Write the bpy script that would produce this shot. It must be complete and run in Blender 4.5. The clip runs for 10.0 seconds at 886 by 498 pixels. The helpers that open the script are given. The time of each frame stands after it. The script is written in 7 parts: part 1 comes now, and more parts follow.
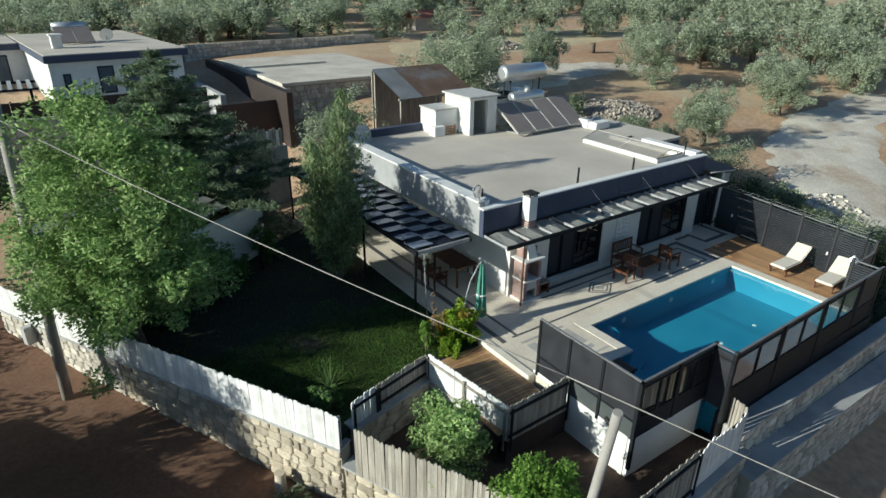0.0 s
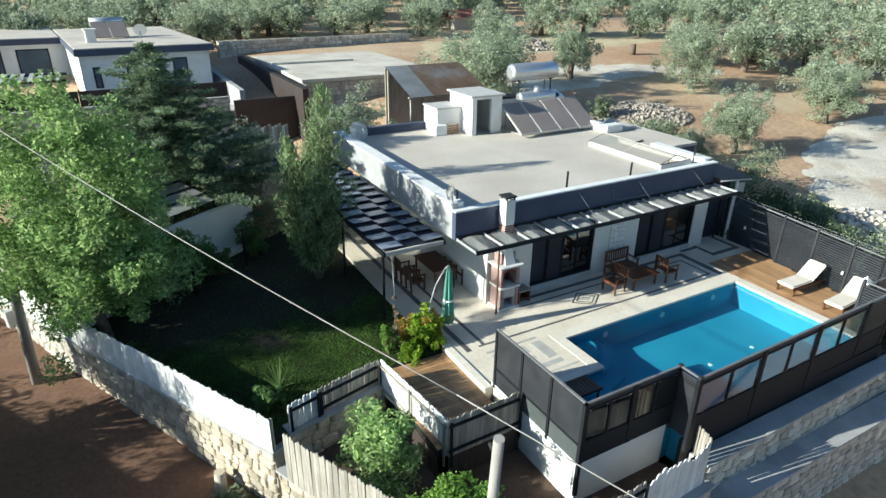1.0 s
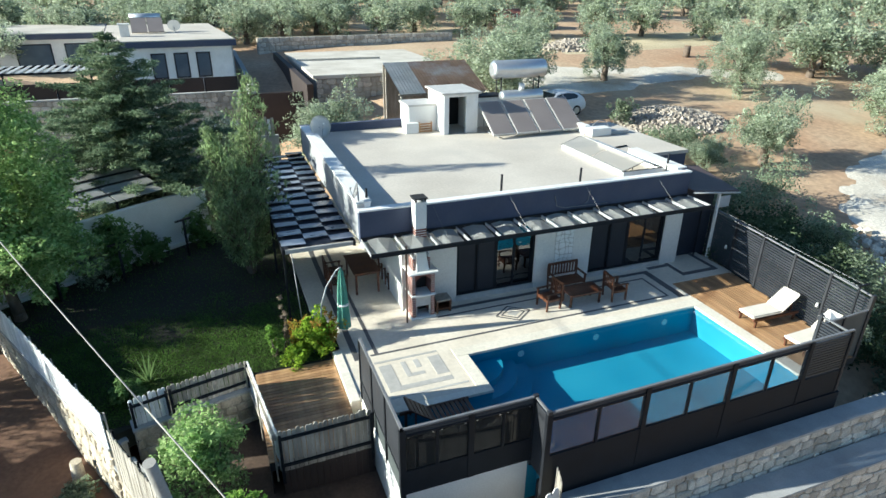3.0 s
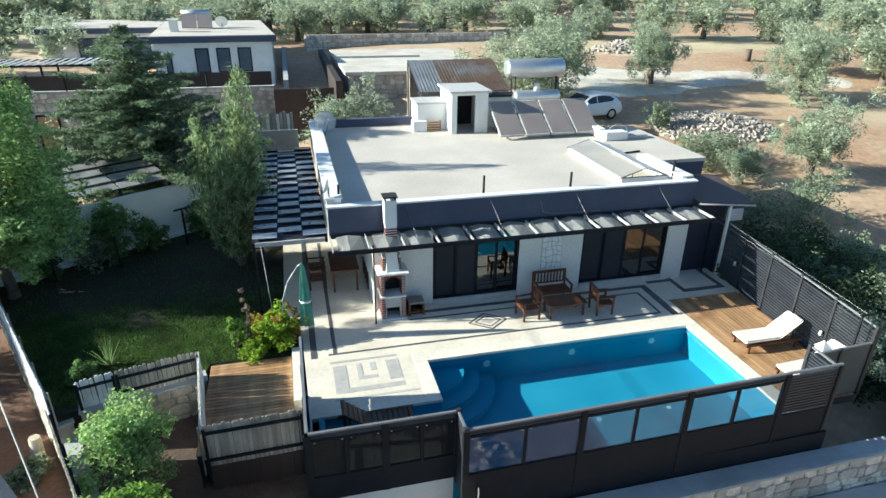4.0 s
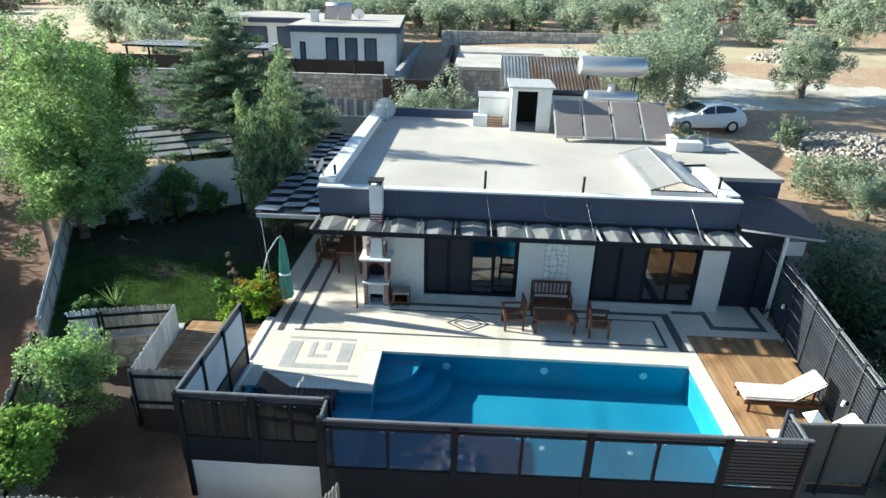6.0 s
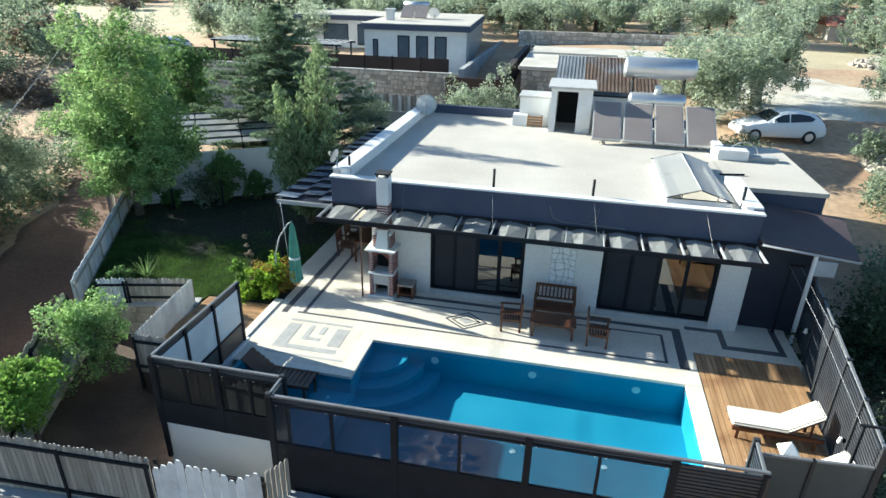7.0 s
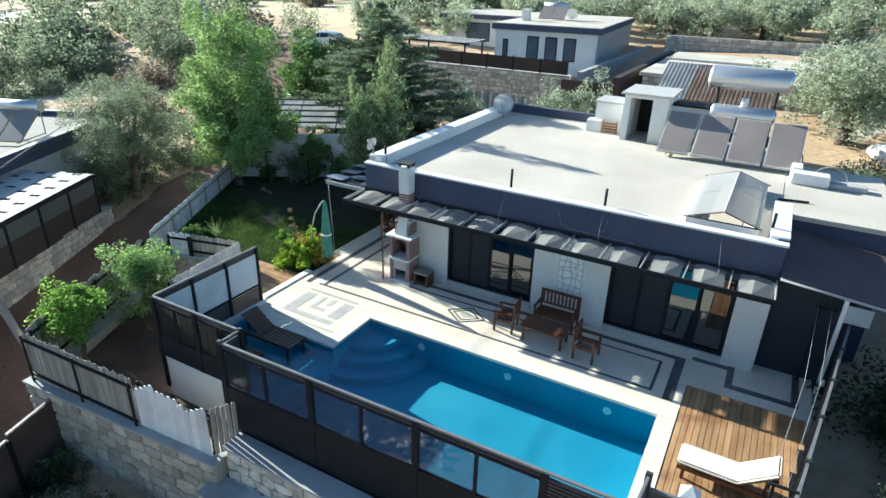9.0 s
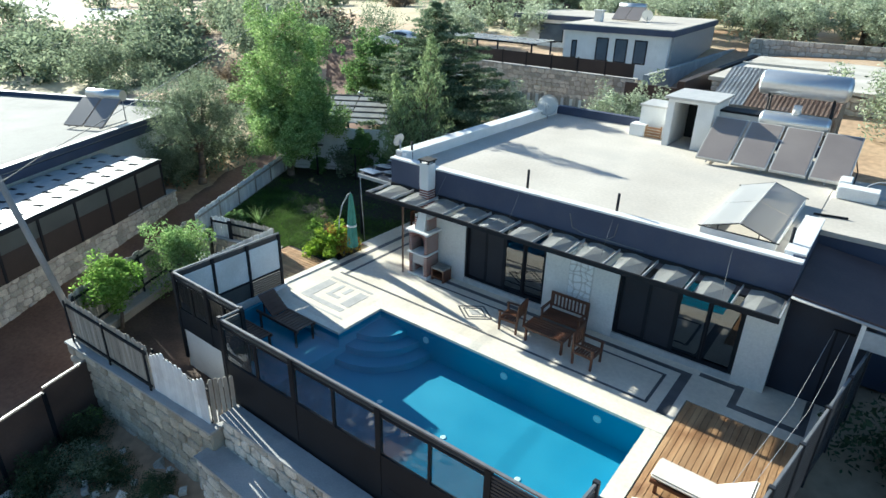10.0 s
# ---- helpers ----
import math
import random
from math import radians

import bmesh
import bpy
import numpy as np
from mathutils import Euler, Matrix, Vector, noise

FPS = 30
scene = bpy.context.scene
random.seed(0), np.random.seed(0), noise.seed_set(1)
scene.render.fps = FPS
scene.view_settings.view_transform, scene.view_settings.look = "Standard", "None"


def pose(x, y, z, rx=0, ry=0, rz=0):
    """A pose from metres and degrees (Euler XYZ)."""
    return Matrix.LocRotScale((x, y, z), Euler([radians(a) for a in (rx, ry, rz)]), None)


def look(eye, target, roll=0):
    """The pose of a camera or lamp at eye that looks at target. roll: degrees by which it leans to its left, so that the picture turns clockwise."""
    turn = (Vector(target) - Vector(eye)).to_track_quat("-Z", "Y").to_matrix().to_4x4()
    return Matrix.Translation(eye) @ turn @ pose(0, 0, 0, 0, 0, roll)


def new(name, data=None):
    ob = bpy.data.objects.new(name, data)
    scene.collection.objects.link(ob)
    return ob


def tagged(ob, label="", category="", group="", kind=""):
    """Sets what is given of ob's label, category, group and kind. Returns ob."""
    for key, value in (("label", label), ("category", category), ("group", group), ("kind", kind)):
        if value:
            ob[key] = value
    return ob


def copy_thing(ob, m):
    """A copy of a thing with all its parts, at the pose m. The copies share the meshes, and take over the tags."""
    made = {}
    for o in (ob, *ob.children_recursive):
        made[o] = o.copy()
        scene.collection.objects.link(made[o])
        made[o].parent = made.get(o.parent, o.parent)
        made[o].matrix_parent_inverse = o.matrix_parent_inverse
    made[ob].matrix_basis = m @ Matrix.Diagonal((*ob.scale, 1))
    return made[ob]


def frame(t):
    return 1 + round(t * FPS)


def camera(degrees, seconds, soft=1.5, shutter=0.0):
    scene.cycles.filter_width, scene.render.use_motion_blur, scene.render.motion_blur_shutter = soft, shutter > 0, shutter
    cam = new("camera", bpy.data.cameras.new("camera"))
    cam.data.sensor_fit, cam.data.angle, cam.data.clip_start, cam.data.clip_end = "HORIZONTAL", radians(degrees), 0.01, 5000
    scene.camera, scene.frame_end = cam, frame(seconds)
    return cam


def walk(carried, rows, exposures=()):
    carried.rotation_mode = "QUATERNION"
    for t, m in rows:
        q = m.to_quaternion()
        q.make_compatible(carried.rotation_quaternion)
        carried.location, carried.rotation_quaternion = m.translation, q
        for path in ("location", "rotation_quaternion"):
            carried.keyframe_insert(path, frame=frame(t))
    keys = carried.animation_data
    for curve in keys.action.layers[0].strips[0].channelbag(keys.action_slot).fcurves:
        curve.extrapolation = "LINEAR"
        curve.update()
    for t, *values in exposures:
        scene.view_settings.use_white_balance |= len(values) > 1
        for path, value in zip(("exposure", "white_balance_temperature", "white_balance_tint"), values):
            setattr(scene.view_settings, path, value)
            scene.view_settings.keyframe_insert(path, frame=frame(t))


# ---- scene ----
cam = camera(72.9, 10.0)
PATH = [
    (0, (0.465, -0.126, 9.518), (1.51, 1.364, 8.689), 0.7),
    (0.5, (1.636, -0.517, 9.424), (2.607, 1.023, 8.595), 0.8),
    (1, (2.784, -0.864, 9.32), (3.686, 0.718, 8.492), 0.8),
    (1.5, (3.941, -1.236, 9.265), (4.791, 0.374, 8.436), 0.7),
    (2, (5.161, -1.566, 9.182), (5.963, 0.068, 8.355), 0.5),
    (2.5, (6.381, -1.816, 9.048), (7.119, -0.15, 8.224), 0.5),
    (4, (10.23, -2.314, 8.76), (10.683, -0.547, 7.939), 0.7),
    (4.5, (11.474, -2.343, 8.649), (11.804, -0.549, 7.828), 0.8),
    (5, (12.704, -2.366, 8.548), (12.894, -0.552, 7.728), 0.9),
    (5.5, (13.854, -2.351, 8.434), (13.91, -0.527, 7.615), 1.2),
    (7, (17.272, -2.097, 8.295), (16.898, -0.314, 7.47), 1.4),
    (7.5, (18.354, -1.909, 8.309), (17.836, -0.163, 7.481), 1.4),
    (8, (19.379, -1.681, 8.336), (18.744, 0.025, 7.506), 1.5),
    (8.5, (20.334, -1.434, 8.365), (19.588, 0.225, 7.533), 1.6),
    (9, (21.193, -1.132, 8.378), (20.325, 0.464, 7.542), 1.7),
    (9.5, (22.03, -0.76, 8.404), (21.046, 0.765, 7.565), 1.8),
    (10, (22.842, -0.32, 8.413), (21.751, 1.129, 7.571), 1.6),
]
walk(cam, [(t, look(eye, target, roll)) for t, eye, target, roll in PATH], [(0, 0.27, 5960, 0), (0.5, 0.76, 5940, 0), (1.0, 0.97, 5910, 0), (2.5, 1.18, 5870, 0), (5.5, 1.38, 5840, 0), (7.5, 1.46, 5820, 0), (10, 1.38, 5810, 0)])


# ---- light ----
SUN_EL, SUN_TRAVEL = 21.2, -9.1   # elevation, and heading of the light over the ground (degrees from +x)
world = bpy.data.worlds.new("world")
scene.world = world
world.use_nodes = True
wn = world.node_tree
wn.nodes.clear()
sky = wn.nodes.new("ShaderNodeTexSky")
sky.sky_type, sky.sun_disc = "NISHITA", False
sky.sun_elevation, sky.sun_rotation = radians(SUN_EL), radians(-80.9)
sky.air_density, sky.dust_density, sky.ozone_density = 1.0, 0.6, 3.0
bg = wn.nodes.new("ShaderNodeBackground")
bg.inputs["Strength"].default_value = 0.068
wout = wn.nodes.new("ShaderNodeOutputWorld")
wn.links.new(sky.outputs[0], bg.inputs[0])
wn.links.new(bg.outputs[0], wout.inputs[0])
sun_data = bpy.data.lights.new("sun", "SUN")
sun_data.energy, sun_data.angle, sun_data.color = 5.0, radians(0.55), (1.0, 0.915, 0.78)
sun = new("sun", sun_data)
ce, se = math.cos(radians(SUN_EL)), math.sin(radians(SUN_EL))
ct, st = math.cos(radians(SUN_TRAVEL)), math.sin(radians(SUN_TRAVEL))
sun.matrix_world = look((-ct * ce * 60, -st * ce * 60, se * 60), (0, 0, 0))


# ---- materials ----
def srgb(r, g, b):
    return tuple(c ** 2.2 for c in (r, g, b))


def surf(name, a, b, scale=3.0, rough=0.7, bump=0.2, fine=40.0, metal=0.0, stain=None, stain_amt=0.5,
         stain_scale=0.6, pieces=0.0, island=False, stretch=(1, 1, 1), spec=0.5, bump_dist=0.02, grain=0.09):
    """A two-scale surface: a and b mixed by coarse noise, fine grain, stains, and variation piece by piece."""
    m = bpy.data.materials.new(name)
    m.use_nodes = True
    nt = m.node_tree
    nt.nodes.clear()
    N = nt.nodes.new
    L = nt.links.new
    out = N("ShaderNodeOutputMaterial")
    p = N("ShaderNodeBsdfPrincipled")
    L(p.outputs[0], out.inputs[0])
    geo = N("ShaderNodeNewGeometry")
    mp = N("ShaderNodeMapping")
    mp.inputs["Scale"].default_value = stretch
    L(geo.outputs["Position"], mp.inputs["Vector"])
    n1 = N("ShaderNodeTexNoise")
    n1.inputs["Scale"].default_value, n1.inputs["Detail"].default_value = scale, 6
    L(mp.outputs[0], n1.inputs["Vector"])
    n2 = N("ShaderNodeTexNoise")
    n2.inputs["Scale"].default_value, n2.inputs["Detail"].default_value = fine, 4
    L(mp.outputs[0], n2.inputs["Vector"])
    r1 = N("ShaderNodeMapRange")
    r1.inputs[1].default_value, r1.inputs[2].default_value = 0.3, 0.7
    L(n1.outputs[0], r1.inputs[0])
    mx = N("ShaderNodeMixRGB")
    mx.inputs[1].default_value, mx.inputs[2].default_value = (*a, 1), (*b, 1)
    L(r1.outputs[0], mx.inputs[0])
    col = mx.outputs[0]
    g = N("ShaderNodeMapRange")
    g.inputs[1].default_value, g.inputs[2].default_value = 0.25, 0.75
    g.inputs[3].default_value, g.inputs[4].default_value = 1 - grain, 1 + grain
    L(n2.outputs[0], g.inputs[0])
    mu = N("ShaderNodeMixRGB")
    mu.blend_type, mu.inputs[0].default_value = "MULTIPLY", 1
    L(col, mu.inputs[1])
    L(g.outputs[0], mu.inputs[2])
    col = mu.outputs[0]
    if stain:
        n3 = N("ShaderNodeTexNoise")
        n3.inputs["Scale"].default_value, n3.inputs["Detail"].default_value = stain_scale, 9
        n3.inputs["Roughness"].default_value = 0.65
        L(geo.outputs["Position"], n3.inputs["Vector"])
        r3 = N("ShaderNodeMapRange")
        r3.inputs[1].default_value, r3.inputs[2].default_value = 0.5, 0.68
        r3.inputs[4].default_value = stain_amt
        L(n3.outputs[0], r3.inputs[0])
        m3 = N("ShaderNodeMixRGB")
        m3.inputs[2].default_value = (*stain, 1)
        L(r3.outputs[0], m3.inputs[0])
        L(col, m3.inputs[1])
        col = m3.outputs[0]
    if pieces:
        rr = N("ShaderNodeMapRange")
        rr.inputs[3].default_value, rr.inputs[4].default_value = 1 - pieces, 1 + pieces
        if island:
            L(geo.outputs["Random Per Island"], rr.inputs[0])
        else:
            oi = N("ShaderNodeObjectInfo")
            L(oi.outputs["Random"], rr.inputs[0])
        m4 = N("ShaderNodeMixRGB")
        m4.blend_type, m4.inputs[0].default_value = "MULTIPLY", 1
        L(col, m4.inputs[1])
        L(rr.outputs[0], m4.inputs[2])
        col = m4.outputs[0]
    L(col, p.inputs["Base Color"])
    p.inputs["Metallic"].default_value = metal
    p.inputs["Specular IOR Level"].default_value = spec
    rg = N("ShaderNodeMapRange")
    rg.inputs[3].default_value, rg.inputs[4].default_value = max(rough - 0.12, 0.03), min(rough + 0.1, 1)
    L(n1.outputs[0], rg.inputs[0])
    L(rg.outputs[0], p.inputs["Roughness"])
    if bump:
        ad = N("ShaderNodeMath")
        ad.operation = "ADD"
        L(n1.outputs[0], ad.inputs[0])
        L(n2.outputs[0], ad.inputs[1])
        bp = N("ShaderNodeBump")
        bp.inputs["Strength"].default_value, bp.inputs["Distance"].default_value = bump, bump_dist
        L(ad.outputs[0], bp.inputs["Height"])
        L(bp.outputs[0], p.inputs["Normal"])
    return m


def leafy(name, a, b, c, trans=0.35):
    """Leaves: three greens by leaf and by coarse patches, some light passing through."""
    m = bpy.data.materials.new(name)
    m.use_nodes = True
    nt = m.node_tree
    nt.nodes.clear()
    N, L = nt.nodes.new, nt.links.new
    out = N("ShaderNodeOutputMaterial")
    geo = N("ShaderNodeNewGeometry")
    ramp = N("ShaderNodeValToRGB")
    e = ramp.color_ramp.elements
    e[0].color, e[1].color = (*a, 1), (*c, 1)
    mid = e.new(0.5)
    mid.color = (*b, 1)
    L(geo.outputs["Random Per Island"], ramp.inputs[0])
    n = N("ShaderNodeTexNoise")
    n.inputs["Scale"].default_value = 1.3
    L(geo.outputs["Position"], n.inputs["Vector"])
    r = N("ShaderNodeMapRange")
    r.inputs[1].default_value, r.inputs[2].default_value = 0.3, 0.7
    r.inputs[3].default_value, r.inputs[4].default_value = 0.7, 1.3
    L(n.outputs[0], r.inputs[0])
    mu = N("ShaderNodeMixRGB")
    mu.blend_type, mu.inputs[0].default_value = "MULTIPLY", 1
    L(ramp.outputs[0], mu.inputs[1])
    L(r.outputs[0], mu.inputs[2])
    p = N("ShaderNodeBsdfPrincipled")
    p.inputs["Roughness"].default_value = 0.8
    p.inputs["Specular IOR Level"].default_value = 0.15
    L(mu.outputs[0], p.inputs["Base Color"])
    t = N("ShaderNodeBsdfTranslucent")
    L(mu.outputs[0], t.inputs[0])
    mix = N("ShaderNodeMixShader")
    mix.inputs[0].default_value = trans
    L(p.outputs[0], mix.inputs[1])
    L(t.outputs[0], mix.inputs[2])
    L(mix.outputs[0], out.inputs[0])
    return m


def clear(name, tint, ior=1.45, rough=0.02, ripple=0.0, ripple_scale=6.0, haze=0.0, mist=0.7):
    """Glass or water: tinted see-through with a mirror gloss by Fresnel."""
    m = bpy.data.materials.new(name)
    m.use_nodes = True
    nt = m.node_tree
    nt.nodes.clear()
    N, L = nt.nodes.new, nt.links.new
    out = N("ShaderNodeOutputMaterial")
    tr = N("ShaderNodeBsdfTransparent")
    tr.inputs[0].default_value = (*tint, 1)
    gl = N("ShaderNodeBsdfGlossy")
    gl.inputs["Roughness"].default_value = rough
    fr = N("ShaderNodeLayerWeight")
    fr.inputs["Blend"].default_value = 0.5
    pw = N("ShaderNodeMath")
    pw.operation = "POWER"
    pw.inputs[1].default_value = 4.0
    L(fr.outputs["Facing"], pw.inputs[0])
    sc = N("ShaderNodeMapRange")
    sc.inputs[3].default_value, sc.inputs[4].default_value = ((ior - 1) / (ior + 1)) ** 2, 0.95
    L(pw.outputs[0], sc.inputs[0])
    mix = N("ShaderNodeMixShader")
    L(sc.outputs[0], mix.inputs[0])
    body = tr.outputs[0]
    if haze:
        df = N("ShaderNodeBsdfDiffuse")
        df.inputs[0].default_value = (mist, mist * 1.01, mist, 1)
        hz = N("ShaderNodeMixShader")
        hz.inputs[0].default_value = haze
        L(tr.outputs[0], hz.inputs[1])
        L(df.outputs[0], hz.inputs[2])
        body = hz.outputs[0]
    L(body, mix.inputs[1])
    L(gl.outputs[0], mix.inputs[2])
    if ripple:
        n = N("ShaderNodeTexNoise")
        n.inputs["Scale"].default_value, n.inputs["Detail"].default_value = ripple_scale, 3
        geo = N("ShaderNodeNewGeometry")
        L(geo.outputs["Position"], n.inputs["Vector"])
        b = N("ShaderNodeBump")
        b.inputs["Strength"].default_value, b.inputs["Distance"].default_value = ripple, 0.05
        L(n.outputs[0], b.inputs["Height"])
        L(b.outputs[0], gl.inputs["Normal"])
        L(b.outputs[0], fr.inputs["Normal"])
    L(mix.outputs[0], out.inputs[0])
    return m


M = {
    "white": surf("white_paint", (0.72, 0.72, 0.70), (0.80, 0.80, 0.78), 1.5, 0.75, 0.15, 30, stain=(0.45, 0.44, 0.42), stain_amt=0.35),
    "whitewash": surf("white_washed_boards", (0.72, 0.72, 0.72), (0.82, 0.82, 0.81), 4, 0.8, 0.3, 60, stain=(0.4, 0.37, 0.33), stain_amt=0.4, stain_scale=1.5, pieces=0.12),
    "facade": surf("pale_stone_cladding", (0.66, 0.64, 0.60), (0.78, 0.76, 0.72), 1.2, 0.6, 0.25, 22, stain=(0.45, 0.42, 0.38), stain_amt=0.3, pieces=0.08),
    "slate": surf("slate_blue_render", (0.048, 0.061, 0.105), (0.065, 0.079, 0.130), 0.8, 0.75, 0.12, 50, stain=(0.12, 0.125, 0.14), stain_amt=0.3),
    "screed": surf("roof_screed", (0.475, 0.43, 0.37), (0.585, 0.535, 0.465), 0.5, 0.85, 0.1, 12, stain=(0.45, 0.42, 0.375), stain_amt=0.6, stain_scale=0.35),
    "dullroof": surf("dull_grey_roof_screed", (0.25, 0.245, 0.23), (0.33, 0.32, 0.30), 0.5, 0.9, 0.1, 12, stain=(0.16, 0.155, 0.15), stain_amt=0.5, stain_scale=0.3),
    "coping": surf("white_coping", (0.72, 0.72, 0.70), (0.8, 0.8, 0.79), 2, 0.6, 0.1, 30, stain=(0.45, 0.44, 0.42), stain_amt=0.3, stain_scale=1.2),
    "charcoal": surf("charcoal_metal", (0.010, 0.0115, 0.015), (0.017, 0.019, 0.024), 3, 0.65, 0.05, 60, spec=0.2),
    "slat": surf("charcoal_slats", (0.022, 0.024, 0.029), (0.036, 0.038, 0.045), 2, 0.5, 0.05, 60, pieces=0.12),
    "greysheet": surf("grey_green_sheet", (0.055, 0.065, 0.066), (0.085, 0.098, 0.098), 0.8, 0.55, 0.08, 30, stain=(0.12, 0.13, 0.13), stain_amt=0.4),
    "meshscreen": surf("dark_insect_screen", (0.02, 0.021, 0.027), (0.03, 0.031, 0.038), 2, 0.9, 0.05, 80, grain=0.03),
    "housepane": surf("blue_grey_window_pane", (0.07, 0.095, 0.125), (0.10, 0.13, 0.165), 1.5, 0.12, 0.0, 20, grain=0.02),
    "steel": surf("painted_steel", (0.32, 0.33, 0.34), (0.4, 0.4, 0.41), 3, 0.45, 0.05, 50),
    "chrome": surf("galvanised_steel", (0.60, 0.62, 0.63), (0.68, 0.69, 0.70), 1.0, 0.36, 0.0, 8, metal=0.75, grain=0.03),
    "marble": surf("cream_marble_paving", (0.66, 0.59, 0.48), (0.78, 0.71, 0.60), 0.9, 0.45, 0.05, 9, stain=(0.5, 0.46, 0.39), stain_amt=0.3, stain_scale=0.8, pieces=0.05),
    "coping_stone": surf("pool_coping_stone", (0.68, 0.63, 0.53), (0.78, 0.73, 0.63), 1.5, 0.55, 0.05, 12),
    "band": surf("dark_marble_band", (0.07, 0.07, 0.075), (0.12, 0.12, 0.125), 3, 0.4, 0.05, 30, pieces=0.2),
    "greyband": surf("grey_marble", (0.42, 0.41, 0.39), (0.54, 0.52, 0.49), 4, 0.45, 0.05, 30, pieces=0.15),
    "pool": surf("blue_pool_mosaic", (0.030, 0.228, 0.355), (0.048, 0.292, 0.42), 0.7, 0.5, 0.05, 45),
    "deck": surf("oiled_deck_boards", (0.33, 0.185, 0.09), (0.50, 0.315, 0.165), 1.1, 0.42, 0.3, 25, stretch=(6, 0.6, 6), pieces=0.2, stain=(0.17, 0.075, 0.033), stain_amt=0.85, stain_scale=0.7),
    "teak": surf("red_brown_teak", (0.085, 0.032, 0.017), (0.14, 0.056, 0.028), 3, 0.45, 0.2, 50, pieces=0.15),
    "teakdark": surf("dark_wet_teak", (0.075, 0.042, 0.026), (0.12, 0.07, 0.045), 3, 0.5, 0.2, 50, pieces=0.15),
    "greywood": surf("weathered_boards", (0.28, 0.25, 0.21), (0.44, 0.41, 0.36), 2.5, 0.85, 0.5, 40, stretch=(4, 4, 0.5), pieces=0.25, grain=0.25),
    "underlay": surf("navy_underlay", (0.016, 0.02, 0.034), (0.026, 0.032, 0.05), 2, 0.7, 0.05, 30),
    "railgrey": surf("grey_rail", (0.14, 0.145, 0.15), (0.2, 0.2, 0.21), 3, 0.4, 0.05, 40),
    "tinblue": surf("blue_grey_sheet", (0.30, 0.34, 0.38), (0.42, 0.45, 0.48), 1, 0.5, 0.1, 12, stain=(0.2, 0.19, 0.18), stain_amt=0.5),
    "browndark": surf("dark_brown_sheet", (0.032, 0.022, 0.020), (0.05, 0.036, 0.032), 1, 0.7, 0.1, 20, pieces=0.15),
    "brownsheet": surf("rusty_brown_sheet", (0.075, 0.048, 0.038), (0.115, 0.075, 0.06), 1, 0.7, 0.1, 20, stain=(0.05, 0.033, 0.028), stain_amt=0.5),
    "tan": surf("tan_boards", (0.36, 0.22, 0.11), (0.46, 0.3, 0.16), 2, 0.7, 0.2, 30),
    "bluecloth": surf("blue_cover_cloth", (0.04, 0.16, 0.34), (0.06, 0.22, 0.42), 2, 0.7, 0.2, 30),
    "grassflat": surf("mown_grass", (0.10, 0.17, 0.04), (0.14, 0.22, 0.06), 2, 0.9, 0.3, 40),
    "redtile": surf("red_tiles", (0.26, 0.09, 0.06), (0.36, 0.14, 0.09), 3, 0.7, 0.3, 30),
    "gravel": surf("pale_gravel", (0.54, 0.49, 0.41), (0.70, 0.65, 0.56), 0.5, 0.95, 0.4, 9, stain=(0.36, 0.25, 0.16), stain_amt=0.7, stain_scale=0.3, grain=0.25),
    "straw": surf("dry_straw_grass", (0.47, 0.385, 0.235), (0.60, 0.51, 0.34), 0.5, 0.95, 0.5, 9, stain=(0.32, 0.23, 0.13), stain_amt=0.7, stain_scale=0.25, grain=0.25),
    "cushion": surf("cream_cushion", (0.66, 0.61, 0.53), (0.74, 0.69, 0.61), 4, 0.9, 0.2, 90),
    # Soil near black: the lawn's deep shade is put into its colour.
    "lawn": surf("lawn_soil_dark_as_shade", (0.020, 0.017, 0.012), (0.034, 0.030, 0.018), 0.8, 0.95, 0.3, 30, stain=(0.03, 0.045, 0.014), stain_amt=0.5, stain_scale=0.6),
    "soil": surf("red_soil", (0.40, 0.245, 0.145), (0.52, 0.375, 0.245), 0.14, 0.95, 0.5, 3.5, stain=(0.56, 0.48, 0.33), stain_amt=0.85, stain_scale=0.05, grain=0.25),
    # Dark earth whose colour also takes in the lower yard's deep shade.
    "shade_earth": surf("brown_earth_dark_as_shade", (0.06, 0.038, 0.027), (0.10, 0.065, 0.046), 1.2, 0.95, 0.5, 14, stain=(0.14, 0.10, 0.07), stain_amt=0.4, grain=0.25),
    "road": surf("dirt_road", (0.145, 0.077, 0.047), (0.22, 0.126, 0.08), 0.4, 0.95, 0.5, 9, stain=(0.13, 0.065, 0.04), stain_amt=0.5, grain=0.25),
    "concrete": surf("bare_concrete", (0.34, 0.34, 0.34), (0.46, 0.46, 0.45), 1.3, 0.85, 0.3, 25, stain=(0.22, 0.22, 0.21), stain_amt=0.5),
    "palecon": surf("pale_concrete_slab", (0.50, 0.46, 0.39), (0.64, 0.60, 0.53), 0.6, 0.9, 0.3, 10, stain=(0.36, 0.32, 0.26), stain_amt=0.6, stain_scale=0.4),
    "mortar": surf("wall_mortar", (0.33, 0.295, 0.235), (0.43, 0.39, 0.32), 2, 0.9, 0.4, 30),
    "stone": surf("field_stone", (0.38, 0.325, 0.245), (0.55, 0.49, 0.395), 3, 0.85, 0.5, 25, pieces=0.3, grain=0.25),
    "stones": surf("field_stones", (0.42, 0.385, 0.33), (0.62, 0.58, 0.51), 3, 0.85, 0.5, 25, pieces=0.3, island=True, grain=0.25),
    "brick": surf("red_brick", (0.15, 0.05, 0.036), (0.23, 0.085, 0.062), 6, 0.8, 0.3, 60, pieces=0.25),
